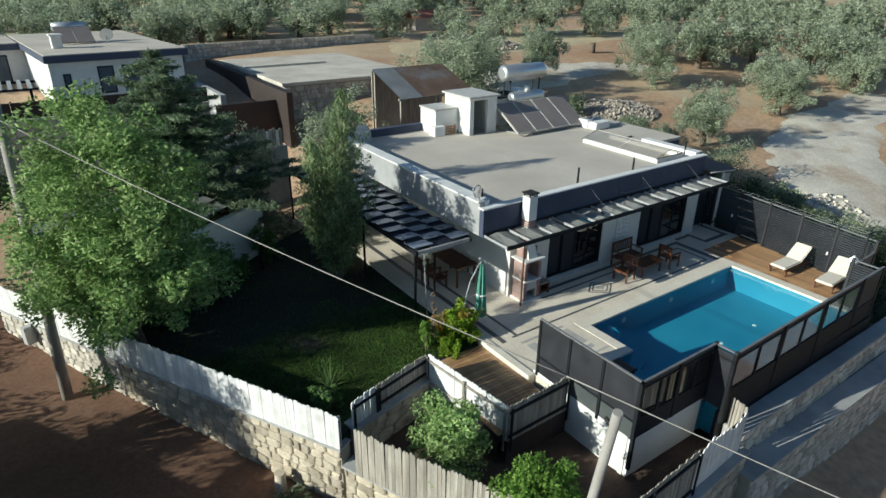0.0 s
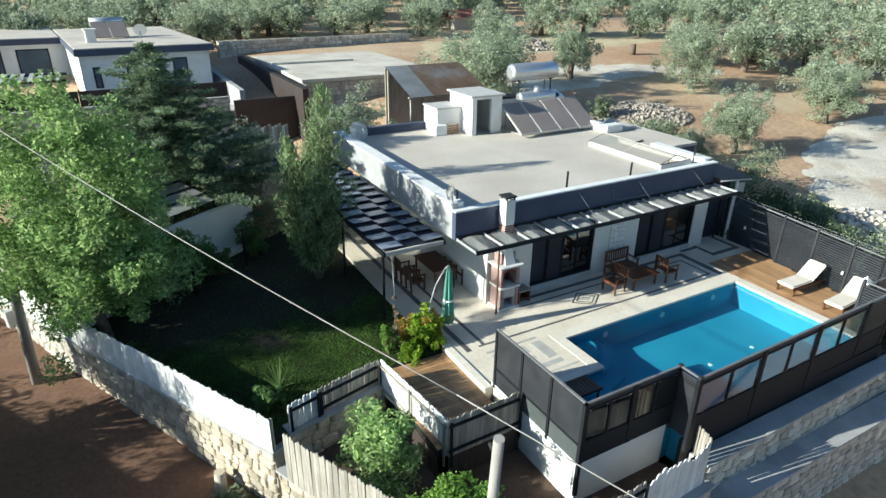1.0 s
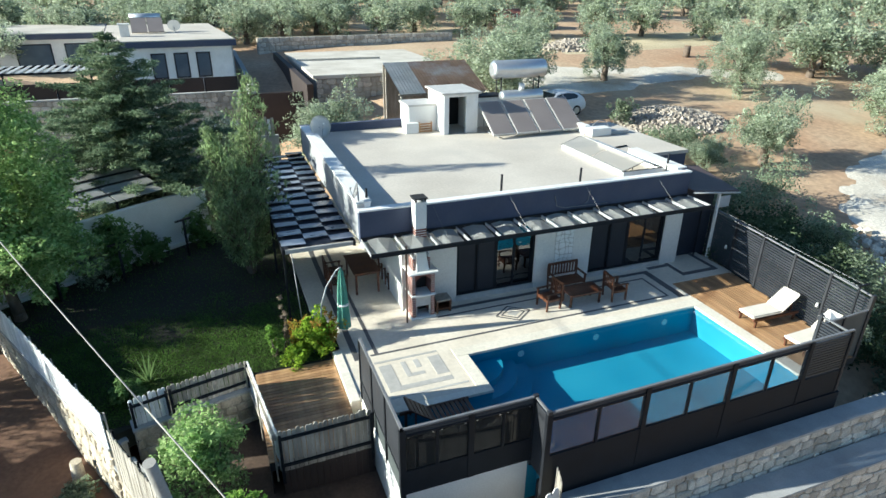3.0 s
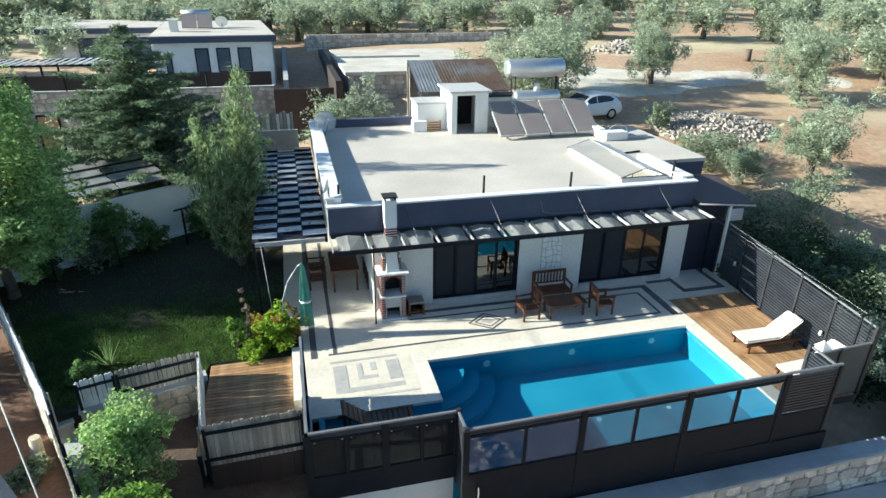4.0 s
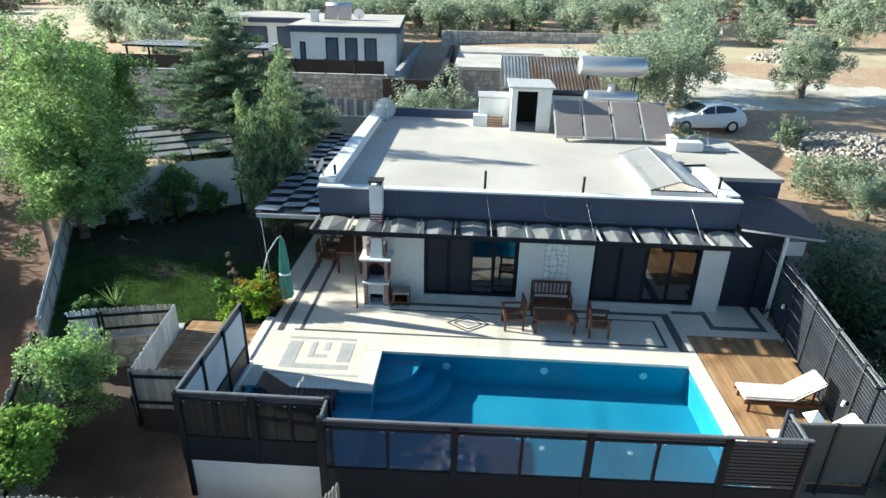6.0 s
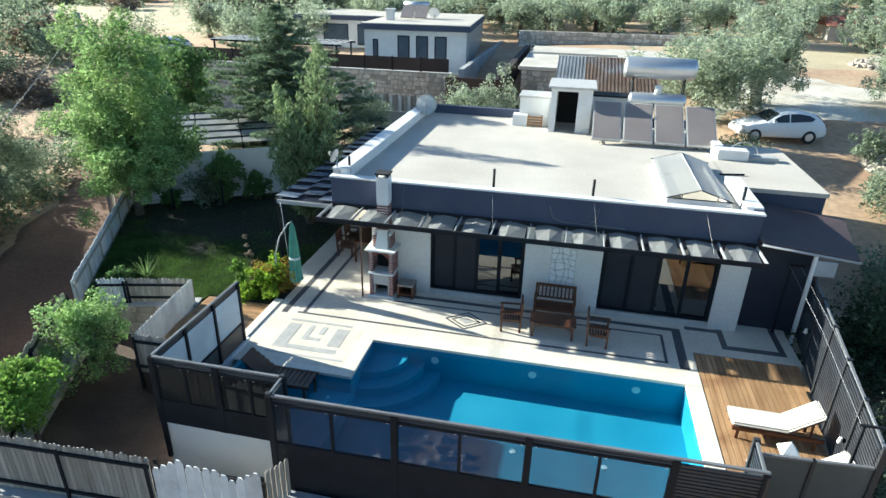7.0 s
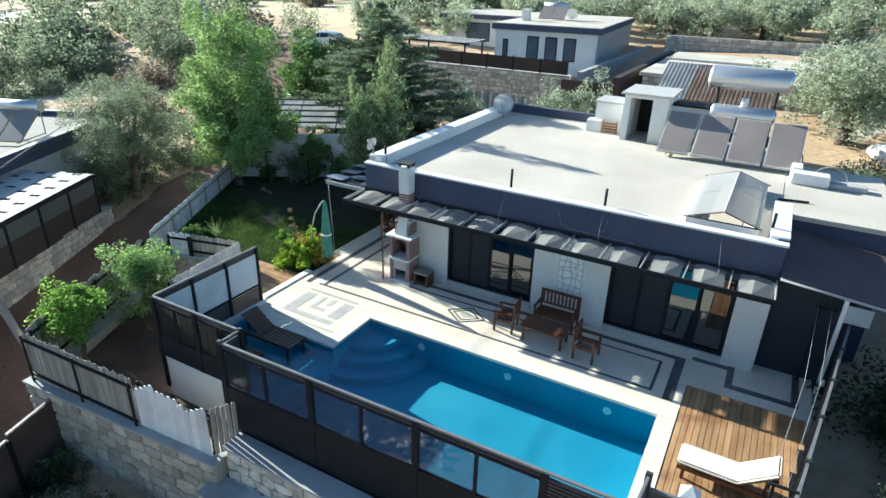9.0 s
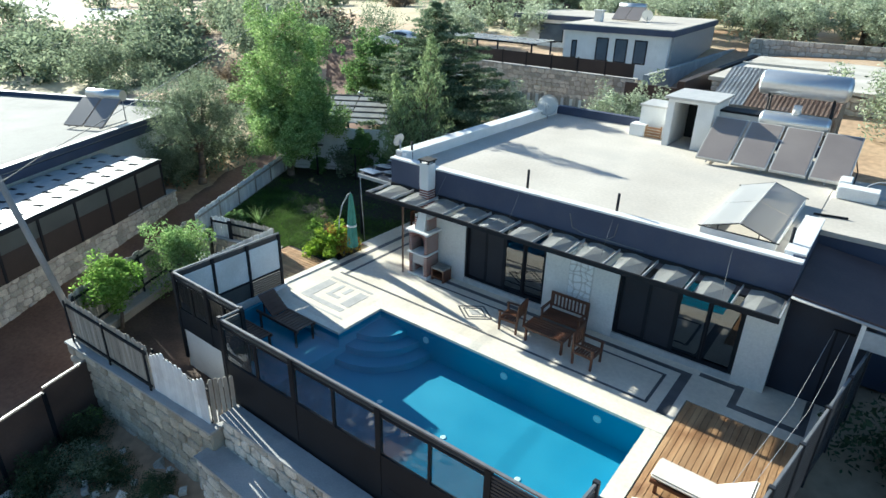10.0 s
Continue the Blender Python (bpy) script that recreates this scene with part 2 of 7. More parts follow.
    "rust": surf("rusty_tin", (0.17, 0.115, 0.085), (0.27, 0.195, 0.15), 1.2, 0.7, 0.2, 12, stain=(0.34, 0.36, 0.4), stain_amt=0.8, stain_scale=0.5),
    "solar": surf("solar_absorber", (0.215, 0.18, 0.165), (0.26, 0.22, 0.20), 1, 0.5, 0.0, 20, stain=(0.26, 0.22, 0.2), stain_amt=0.3, grain=0.03, spec=1.0),
    "carpaint": surf("white_car_paint", (0.74, 0.75, 0.76), (0.8, 0.8, 0.81), 1, 0.22, 0.0, 20),
    "carglass": surf("dark_car_glass", (0.035, 0.042, 0.05), (0.05, 0.058, 0.066), 2, 0.1, 0.0, 20, grain=0.02),
    "dark": surf("dark_rubber_and_shade", (0.012, 0.012, 0.013), (0.02, 0.02, 0.021), 5, 0.8, 0.1, 50),
    # Dark room colour: stands in for the unlit interior behind the doors.
    "room_shade": surf("unlit_room_dark", (0.05, 0.045, 0.04), (0.08, 0.07, 0.06), 1, 0.9, 0.0, 20),
    "panel": surf("pale_canopy_sheet", (0.40, 0.41, 0.41), (0.50, 0.505, 0.495), 2, 0.5, 0.1, 30, pieces=0.15, stain=(0.35, 0.35, 0.34), stain_amt=0.4, stain_scale=2),
    "canopysheet": surf("grey_canopy_sheet", (0.36, 0.37, 0.365), (0.48, 0.48, 0.465), 2, 0.55, 0.1, 30, stain=(0.2, 0.2, 0.2), stain_amt=0.4, stain_scale=2),
    "oldsheet": surf("old_grey_sheet", (0.24, 0.25, 0.25), (0.36, 0.36, 0.35), 2, 0.6, 0.1, 30, stain=(0.16, 0.16, 0.155), stain_amt=0.5, stain_scale=1.5),
    "rubble": surf("grey_rubble", (0.31, 0.265, 0.22), (0.43, 0.38, 0.32), 3, 0.9, 0.4, 25, pieces=0.3, island=True, grain=0.2),
    "bluepanel": surf("blue_grey_board", (0.15, 0.175, 0.23), (0.27, 0.30, 0.36), 2, 0.3, spec=0.9, bump=0.1, fine=30, pieces=0.3),
    "bark": surf("tree_bark", (0.10, 0.075, 0.055), (0.18, 0.14, 0.11), 5, 0.9, 0.8, 30, grain=0.25),
    "pole": surf("weathered_pole", (0.26, 0.245, 0.225), (0.36, 0.345, 0.32), 2, 0.8, 0.3, 30),
    "umbrella": surf("green_umbrella_cloth", (0.09, 0.27, 0.20), (0.14, 0.36, 0.28), 4, 0.8, 0.2, 60),
    "skin": surf("awning_brown", (0.075, 0.05, 0.05), (0.11, 0.076, 0.075), 1.5, 0.7, 0.1, 20),
    "glass": clear("tinted_glass", (0.60, 0.64, 0.69), 1.5, haze=0.025),
    "darkglass": clear("smoked_glass", (0.05, 0.056, 0.066), 1.28, haze=0.03),
    "doorglass": clear("door_glass", (0.42, 0.45, 0.47), 2.3, 0.01),
    "skyglass": clear("clouded_glass", (0.9, 0.88, 0.84), 1.2, 0.6, haze=0.4, mist=0.3),
    "water": clear("pool_water", (0.68, 0.935, 0.985), 1.33, 0.03, 0.2, 7.0),
    "olive": leafy("olive_leaves", (0.24, 0.295, 0.195), (0.36, 0.42, 0.295), (0.50, 0.55, 0.42), 0.5),
    "broad": leafy("fresh_broad_leaves", (0.15, 0.255, 0.08), (0.27, 0.40, 0.145), (0.47, 0.59, 0.265), 0.4),
    "broadb": leafy("mid_green_leaves", (0.09, 0.165, 0.055), (0.135, 0.235, 0.08), (0.21, 0.31, 0.12), 0.5),
    "cedar": leafy("cedar_needles", (0.09, 0.14, 0.08), (0.15, 0.21, 0.125), (0.29, 0.355, 0.225), 0.4),
    "juniper": leafy("juniper_sprays", (0.135, 0.195, 0.095), (0.22, 0.30, 0.145), (0.39, 0.48, 0.245), 0.45),
    "lime": leafy("lime_leaves", (0.16, 0.28, 0.035), (0.27, 0.42, 0.045), (0.42, 0.54, 0.07), 0.55),
    "red": leafy("red_flowers", (0.30, 0.09, 0.04), (0.40, 0.30, 0.05), (0.24, 0.30, 0.06), 0.4),
    "shrub": leafy("scrub_leaves", (0.155, 0.20, 0.13), (0.23, 0.285, 0.185), (0.35, 0.40, 0.27), 0.48),
    # Leaf greens darkened so that these bushes look deep in shade.
    "shadebush": leafy("bush_leaves_dark_as_shade", (0.05, 0.08, 0.04), (0.08, 0.115, 0.058), (0.12, 0.16, 0.085), 0.4),
    "dryshrub": leafy("dry_scrub", (0.20, 0.16, 0.125), (0.28, 0.23, 0.17), (0.36, 0.30, 0.22), 0.4),
    "grass": leafy("grass_blades", (0.05, 0.10, 0.022), (0.085, 0.16, 0.034), (0.14, 0.22, 0.055), 0.4),
    "fresh": leafy("fresh_bush_leaves", (0.13, 0.25, 0.045), (0.21, 0.36, 0.075), (0.33, 0.48, 0.12), 0.55),
}


# ---- building helpers ----
def thing(name, label, category, loc=(0, 0, 0), rz=0.0, group="", kind=""):
    ob = new(name)
    ob.matrix_world = pose(*loc, 0, 0, rz)
    ob.empty_display_size = 0.2
    return tagged(ob, label, category, group, kind)


def mesh_of(name, bm, material):
    me = bpy.data.meshes.new(name)
    bm.to_mesh(me)
    bm.free()
    me.materials.append(material)
    return me


def part(name, bm, material, parent=None, label="", loc=None, rz=0.0):
    """One bmesh (or mesh) as one object under a thing."""
    me = bm if isinstance(bm, bpy.types.Mesh) else mesh_of(name, bm, material)
    ob = new(name, me)
    if parent is not None:
        ob.parent = parent
    if loc is not None:
        ob.matrix_basis = pose(*loc, 0, 0, rz)
    if label:
        ob["label"] = label
    return ob


def struct(name, bm, material, label, category="structure", kind="structure"):
    return tagged(part(name, bm, material), label, category, "", kind)


def box(bm, x0, y0, z0, x1, y1, z1, m=None):
    v = [bm.verts.new((x, y, z)) for z in (z0, z1) for x, y in ((x0, y0), (x1, y0), (x1, y1), (x0, y1))]
    if m is not None:
        for q in v:
            q.co = m @ q.co
    for f in ((3, 2, 1, 0), (4, 5, 6, 7), (0, 1, 5, 4), (1, 2, 6, 5), (2, 3, 7, 6), (3, 0, 4, 7)):
        bm.faces.new([v[i] for i in f])
    return v


def bx(x0, y0, z0, x1, y1, z1, bev=0.0, m=None):
    bm = bmesh.new()
    box(bm, x0, y0, z0, x1, y1, z1, m)
    if bev:
        bmesh.ops.bevel(bm, geom=bm.edges[:], offset=bev, segments=2, affect="EDGES")
    return bm


def tube(bm, p, q, r0, r1=None, n=8, caps=True):
    r1 = r0 if r1 is None else r1
    p, q = Vector(p), Vector(q)
    rot = (q - p).to_track_quat("Z", "Y").to_matrix()
    rings = []
    for c, r in ((p, r0), (q, r1)):
        rings.append([bm.verts.new(c + rot @ Vector((r * math.cos(2 * math.pi * i / n), r * math.sin(2 * math.pi * i / n), 0))) for i in range(n)])
    for i in range(n):
        f = bm.faces.new((rings[0][i], rings[0][(i + 1) % n], rings[1][(i + 1) % n], rings[1][i]))
        f.smooth = n > 6
    if caps:
        bm.faces.new(rings[0][::-1])
        bm.faces.new(rings[1])
    return bm


def cyl(p, q, r0, r1=None, n=8):
    return tube(bmesh.new(), p, q, r0, r1, n)


def prism(poly, z0, z1):
    bm = bmesh.new()
    lo = [bm.verts.new((x, y, z0)) for x, y in poly]
    hi = [bm.verts.new((x, y, z1)) for x, y in poly]
    n = len(poly)
    bm.faces.new(lo[::-1])
    bm.faces.new(hi)
    for i in range(n):
        bm.faces.new((lo[i], lo[(i + 1) % n], hi[(i + 1) % n], hi[i]))
    bmesh.ops.recalc_face_normals(bm, faces=bm.faces[:])
    return bm


def wire(points, r, n=6):
    bm = bmesh.new()
    for a, b in zip(points, points[1:]):
        tube(bm, a, b, r, r, n)
    return bm


def hose(points, r, n=6):
    """One joined tube through the points."""
    bm = bmesh.new()
    pts = [Vector(p) for p in points]
    rings = []
    for i, p in enumerate(pts):
        way = (pts[min(i + 1, len(pts) - 1)] - pts[max(i - 1, 0)]).to_track_quat("Z", "Y").to_matrix()
        rings.append([bm.verts.new(p + way @ Vector((r * math.cos(2 * math.pi * k / n), r * math.sin(2 * math.pi * k / n), 0))) for k in range(n)])
    for a, b in zip(rings, rings[1:]):
        for k in range(n):
            bm.faces.new((a[k], a[(k + 1) % n], b[(k + 1) % n], b[k])).smooth = True
    bm.faces.new(rings[0][::-1])
    bm.faces.new(rings[-1])
    return bm


def along(p, q, up=0.0):
    """Pose at p whose x axis points to q, in plan."""
    return pose(p[0], p[1], up, 0, 0, math.degrees(math.atan2(q[1] - p[1], q[0] - p[0])))


def lerp(a, b, f):
    return a + (b - a) * f


def table(pairs, v):
    if v <= pairs[0][0]:
        return pairs[0][1]
    for (a, za), (b, zb) in zip(pairs, pairs[1:]):
        if v <= b:
            return lerp(za, zb, (v - a) / (b - a))
    return pairs[-1][1]


# ---- ground ----
RIGHT = [(-80, -9), (-10, -4.2), (2, -3.6), (5, -3.0), (8, -1.6), (13, -0.7), (20, 0.0), (30.7, 1.5), (36, 2.3), (44, 3.0), (63, 4.0), (110, 7.5), (260, 26), (700, 70)]
LEFT = [(-80, -9), (-10, -4.0), (2, -2.9), (10, -2.2), (17.7, -1.5), (25, -1.0), (33, -0.75), (36, -0.6), (38.5, 1.4), (43, 2.2), (63, 3.6), (110, 5.0), (260, 14), (700, 34)]


def ground_z(x, y):
    f = min(max((x - 8.5) / 11.0, 0), 1)
    z = lerp(table(LEFT, y), table(RIGHT, y), f * f * (3 - 2 * f))
    if x < -14:
        z -= 0.06 * (-14 - x) * max(0, 1 - (-14 - x) / 260)
    inside = min(max((x - 2) / 2, 0), 1) * min(max((25.2 - x) / 1.2, 0), 1) * min(max((y - 6) / 2, 0), 1) * min(max((26 - y) / 2.5, 0), 1)
    z = lerp(z, min(z, -0.75), inside)
    z += 0.10 * noise.noise((x * 0.25, y * 0.25, 0)) + 0.5 * noise.noise((x * 0.03, y * 0.03, 4)) * min(max((abs(y - 10) - 25) / 30, 0), 1)
    return z


def axis(fine0, fine1, step, far):
    a = [fine0 + i * step for i in range(int((fine1 - fine0) / step) + 1)]
    s, v = step, a[-1]
    while v < far:
        s *= 1.12
        v += s
        a.append(v)
    s, v = step, a[0]
    while v > -far:
        s *= 1.12
        v -= s
        a.insert(0, v)
    return a


def build_ground():
    xs, ys = axis(-14, 60, 0.8, 900), axis(-6, 60, 0.8, 900)
    verts = [(x, y, ground_z(x, y)) for y in ys for x in xs]
    w = len(xs)
    faces = [(j * w + i, j * w + i + 1, (j + 1) * w + i + 1, (j + 1) * w + i) for j in range(len(ys) - 1) for i in range(w - 1)]
    me = bpy.data.meshes.new("ground")
    me.from_pydata(verts, [], faces)
    me.polygons.foreach_set("use_smooth", [True] * len(faces))
    me.materials.append(M["soil"])
    ob = new("ground", me)
    tagged(ob, "red earth with dry straw-coloured grass patches", "ground", "", "structure")


build_ground()

# ---- villa: shell ----
HX0, HX1, HY0, HY1 = 10.95, 22.05, 12.75, 22.9
DOORS = ((13.80, 16.42), (18.45, 21.35))
DOOR_Z0, DOOR_Z1 = 0.15, 2.2


def build_villa():
    v = thing("villa", "single-storey villa with slate-blue parapet and pale stone facade", "house", (0, 0, 0))
    xs = [12.1, DOORS[0][0], DOORS[0][1], DOORS[1][0], DOORS[1][1], HX1]
    for i in (0, 2, 4):
        part("wall", bx(xs[i], HY0, -0.3, xs[i + 1], HY0 + 0.22, 2.35), M["facade"], v, "pale stone-clad facade wall")
    for a, b in DOORS:
        part("lintel", bx(a, HY0 + 0.02, DOOR_Z1, b, HY0 + 0.2, 2.35), M["slate"], v)
        part("threshold", bx(a, HY0 - 0.04, -0.3, b, HY0 + 0.2, DOOR_Z0, 0.01), M["greyband"], v)
    part("wall", bx(12.1, HY0 + 0.22, -0.3, 12.32, HY1, 2.35), M["white"], v, "whitewashed side wall")
    part("wall", bx(12.32, HY1 - 0.22, -0.3, HX1, HY1, 2.35), M["slate"], v)
    part("wall", bx(HX1 - 0.22, HY0 + 0.22, -0.3, HX1, HY1 - 0.22, 2.35), M["slate"], v)
    # Room box added behind the doors, its darkness painted so the glass shows dark.
    part("room_floor", bx(12.32, HY0 + 0.2, 0.02, HX1 - 0.22, HY1 - 0.22, 0.14), M["room_shade"], v)
    part("partition", bx(12.32, HY0 + 3.4, 0.14, HX1 - 0.22, HY0 + 3.55, 2.35), M["room_shade"], v)
    part("partition", bx(17.3, HY0 + 0.22, 0.14, 17.45, HY0 + 3.4, 2.35), M["room_shade"], v)
    # slate-blue upper band round the roof slab
    part("roof_slab", bx(HX0 + 0.2, HY0 + 0.2, 2.36, HX1 - 0.2, HY1 - 0.2, 3.05), M["slate"], v)
    part("parapet", bx(HX0, HY0, 2.35, HX1, HY0 + 0.2, 3.22), M["slate"], v, "slate-blue front parapet")
    part("parapet", bx(HX0, HY0 + 0.2, 2.35, HX0 + 0.2, HY1 - 0.2, 3.38), M["steel"], v, "grey side parapet")
    part("parapet", bx(HX0, HY1 - 0.2, 2.35, HX1, HY1, 3.38), M["slate"], v)
    part("parapet", bx(HX1 - 0.2, HY0 + 0.2, 2.35, HX1, 15.6, 3.3), M["slate"], v)
    part("screed", bx(HX0 + 0.2, HY0 + 0.2, 3.05, HX1 - 0.2, HY1 - 0.2, 3.09), M["screed"], v, "pale cement roof screed")
    part("coping", bx(HX0 - 0.03, HY0 - 0.03, 3.22, HX1 + 0.03, HY0 + 0.24, 3.27, 0.008), M["coping"], v)
    part("coping", bx(HX0 - 0.03, HY0 + 0.24, 3.38, HX0 + 0.42, HY1 - 0.24, 3.43, 0.008), M["coping"], v)
    part("inner_kerb", bx(HX0 + 0.2, HY0 + 0.24, 3.09, HX0 + 0.38, HY1 - 0.24, 3.38), M["coping"], v)
    part("coping", bx(HX0 - 0.03, HY1 - 0.24, 3.38, HX1 + 0.03, HY1 + 0.03, 3.42, 0.008), M["slate"], v)
    part("coping", bx(HX1 - 0.38, HY0 + 0.24, 3.3, HX1 + 0.03, 15.6, 3.35, 0.008), M["coping"], v)
    part("inner_kerb", bx(HX1 - 0.36, HY0 + 0.24, 3.09, HX1 - 0.2, 15.6, 3.3), M["coping"], v)
    # lower wing on the far side
    part("wing", bx(HX1, 15.6, -0.6, 24.4, 20.6, 2.95), M["slate"], v)
    part("wing_roof", bx(HX1 - 0.2, 15.55, 2.955, 24.45, 20.65, 3.08, 0.01), M["screed"], v)
    for a, b in DOORS:
        door = thing("sliding_door", "dark aluminium sliding door with tinted glass", "door", (a, HY0 + 0.08, DOOR_Z0), group="patio doors")
        w, h = b - a, DOOR_Z1 - DOOR_Z0
        for x0, z0, x1, z1 in ((0, 0, 0.06, h), (w - 0.06, 0, w, h), (0.06, 0, w - 0.06, 0.06), (0.06, h - 0.06, w - 0.06, h)):
            part("frame", bx(x0, -0.05, z0, x1, 0.09, z1, 0.006), M["charcoal"], door)
        n = 4
        pw = (w - 0.12) / n
        for i in range(n):
            x0 = 0.06 + i * pw
            yy = 0.0 if i in (1, 2) else 0.045
            leaf = part("leaf_frame", bx(x0, yy - 0.02, 0.06, x0 + 0.05, yy + 0.02, h - 0.06), M["charcoal"], door)
            part("leaf_frame", bx(x0 + pw - 0.05, yy - 0.02, 0.06, x0 + pw, yy + 0.02, h - 0.06), M["charcoal"], door)
            pane = part("pane", bx(x0 + 0.05, yy - 0.004, 0.06, x0 + pw - 0.05, yy + 0.004, h - 0.06), M["meshscreen" if i < 2 else "doorglass"], door)
        # half-drawn dark curtain inside
        bm = bmesh.new()
        for k in range(24):
            xk = 0.1 + k * 0.05
            box(bm, xk, 0.22 + 0.03 * (k % 2), 0.05, xk + 0.052, 0.26 + 0.03 * (k % 2), h)
        tagged(part("curtain", bm, M["charcoal"]), "dark curtain hanging behind a glass door", "curtain").matrix_world = pose(a, HY0 + 0.1, DOOR_Z0)


build_villa()


def build_stone_inlay():
    p = thing("stone_inlay", "panel of irregular white flagstones set in the facade", "wall panel", (17.12, HY0 - 0.02, 0.55))
    part("backing", bx(0, 0, 0, 0.66, 0.025, 1.8), M["greyband"], p)
    rnd = random.Random(5)
    cols, rows = 4, 11
    W, H = 0.66 / cols, 1.8 / rows
    grid = {}
    for r in range(rows + 1):
        for c in range(cols + 1):
            jx = 0 if c in (0, cols) else rnd.uniform(-0.42, 0.42) * W
            jz = 0 if r in (0, rows) else rnd.uniform(-0.42, 0.42) * H
            grid[c, r] = (c * W + jx, r * H + jz)
    for r in range(rows):
        for c in range(cols):
            ring = [grid[c, r], grid[c + 1, r], grid[c + 1, r + 1], grid[c, r + 1]]
            cx, cz = sum(p[0] for p in ring) / 4, sum(p[1] for p in ring) / 4
            pts = []
            for (xa, za), (xb, zb) in zip(ring, ring[1:] + ring[:1]):
                pts += [(lerp(xa, xb, 0.16), lerp(za, zb, 0.16)), (lerp(xa, xb, 0.84), lerp(za, zb, 0.84))]
            bm = bmesh.new()
            lo = [bm.verts.new((lerp(cx, x, 0.82), 0, lerp(cz, z, 0.82))) for x, z in pts]
            hi = [bm.verts.new((lerp(cx, x, 0.77), -0.018, lerp(cz, z, 0.77))) for x, z in pts]
            bm.faces.new(hi)
            for k in range(8):
                bm.faces.new((lo[k], lo[(k + 1) % 8], hi[(k + 1) % 8], hi[k]))
            bmesh.ops.recalc_face_normals(bm, faces=bm.faces[:])
            part("flagstone", bm, M["coping"], p)


build_stone_inlay()


# ---- roof things ----
def build_stairhead():
    s = thing("stairhead", "white rendered stair housing with a dark open doorway", "stair housing", (16.42, 20.7, 3.09))
    part("wall", bx(0, 0, 0, 0.22, 1.9, 1.6), M["white"], s)
    part("wall", bx(0.98, 0, 0, 1.5, 0.16, 1.6), M["white"], s)
    part("wall", bx(1.34, 0.16, 0, 1.5, 1.9, 1.6), M["white"], s)
    # Inner back wall coloured near black: the doorway's shade is in the colour.
    part("wall", bx(0.22, 1.75, 0, 1.34, 1.9, 1.6), M["dark"], s)
    part("lintel", bx(0.22, 0, 1.5, 0.98, 0.16, 1.6), M["white"], s)
    part("roof", bx(-0.12, -0.1, 1.6, 1.62, 2.0, 1.68, 0.01), M["greyband"], s)
    part("side_wing", bx(-1.2, 0.9, 0, 0, 2.1, 1.05), M["white"], s)
    bm = prism([(-1.25, 0.85), (0.0, 0.85), (0.0, 2.15), (-1.25, 2.15)], 1.05, 1.12)
    part("wing_roof", bm, M["greyband"], s)
    part("back_wall", bx(1.5, 0.9, 0, 3.0, 1.15, 1.25), M["white"], s)
    part("back_wall_cap", bx(1.5, 0.8, 1.251, 3.08, 1.6, 1.32, 0.01), M["charcoal"], s)
    c = thing("crate", "low white box with wooden slats on the roof", "crate", (15.0, 21.3, 3.09))
    part("body", bx(0, 0, 0, 0.55, 0.5, 0.42, 0.01), M["white"], c)
    for i in range(4):
        part("slat", bx(0.56, 0.05, 0.02 + 0.1 * i, 1.15, 0.08, 0.09 + 0.1 * i), M["deck"], c)
    for x in (0.58, 1.1):
        part("post", bx(x, 0.082, 0, x + 0.05, 0.13, 0.44), M["deck"], c)


build_stairhead()


def build_solar():
    s = thing("solar_water_heater", "four tilted solar collectors with two horizontal tanks on a roof", "solar heater", (18.0, 19.3, 3.09))
    tilt = pose(0, 0, 0.12, 31)
    for i in range(4):
        x0 = i * 1.06
        bm = bx(x0, 0, 0, x0 + 0.98, 1.95, 0.09, 0.0, tilt)
        pan = part("collector", bm, M["greyband"], s)
        part("absorber", bx(x0 + 0.04, 0.04, 0.09, x0 + 0.94, 1.91, 0.097, 0, tilt), M["solar"], pan, "dark absorber plate")
    for x in (0.3, 1.9, 3.6):
        bm = cyl((x, 1.6, 0), (x, 1.6, 1.1), 0.025)
        part("strut", bm, M["steel"], s)
        part("rail", cyl((x, 0.05, 0.06), (x, 1.66, 0.02), 0.022), M["steel"], s)
    for (x0, x1, y, z, r, lab) in ((1.2, 3.2, 2.0, 1.27, 0.27, "steel water tank"), (0.92, 3.46, 2.35, 2.36, 0.38, "large steel water tank on a stand")):
        bm = bmesh.new()
        prof = ((x0, r * 0.55), (x0 + 0.05, r * 0.9), (x0 + 0.12, r), (x1 - 0.12, r), (x1 - 0.05, r * 0.9), (x1, r * 0.55))
        for (xa, ra), (xb, rb) in zip(prof, prof[1:]):
            tube(bm, (xa, y, z), (xb, y, z), ra, rb, 24, caps=False)
        tube(bm, (x0 - 0.001, y, z), (x0, y, z), r * 0.55, r * 0.55, 24)
        tube(bm, (x1, y, z), (x1 + 0.001, y, z), r * 0.55, r * 0.55, 24)
        bmesh.ops.remove_doubles(bm, verts=bm.verts[:], dist=0.003)
        part("tank", bm, M["chrome"], s, lab)
    for x in (1.3, 3.1):
        for y in (2.15, 2.6):
            part("stand_leg", cyl((x, y, 0), (x, y, 2.08), 0.03), M["dark"], s)
        part("stand_bar", cyl((x, 2.1, 2.0), (x, 2.65, 2.0), 0.03), M["dark"], s)
    part("feeder", cyl((2.2, 2.0, 1.52), (2.2, 2.0, 1.8), 0.13, 0.12, 14), M["white"], s, "white plastic feed tank")
    part("pipe", wire([(3.2, 2.0, 1.0), (3.9, 1.75, 1.1), (4.25, 1.5, 0.2), (4.3, -0.5, 0.08)], 0.018), M["dark"], s)


build_solar()


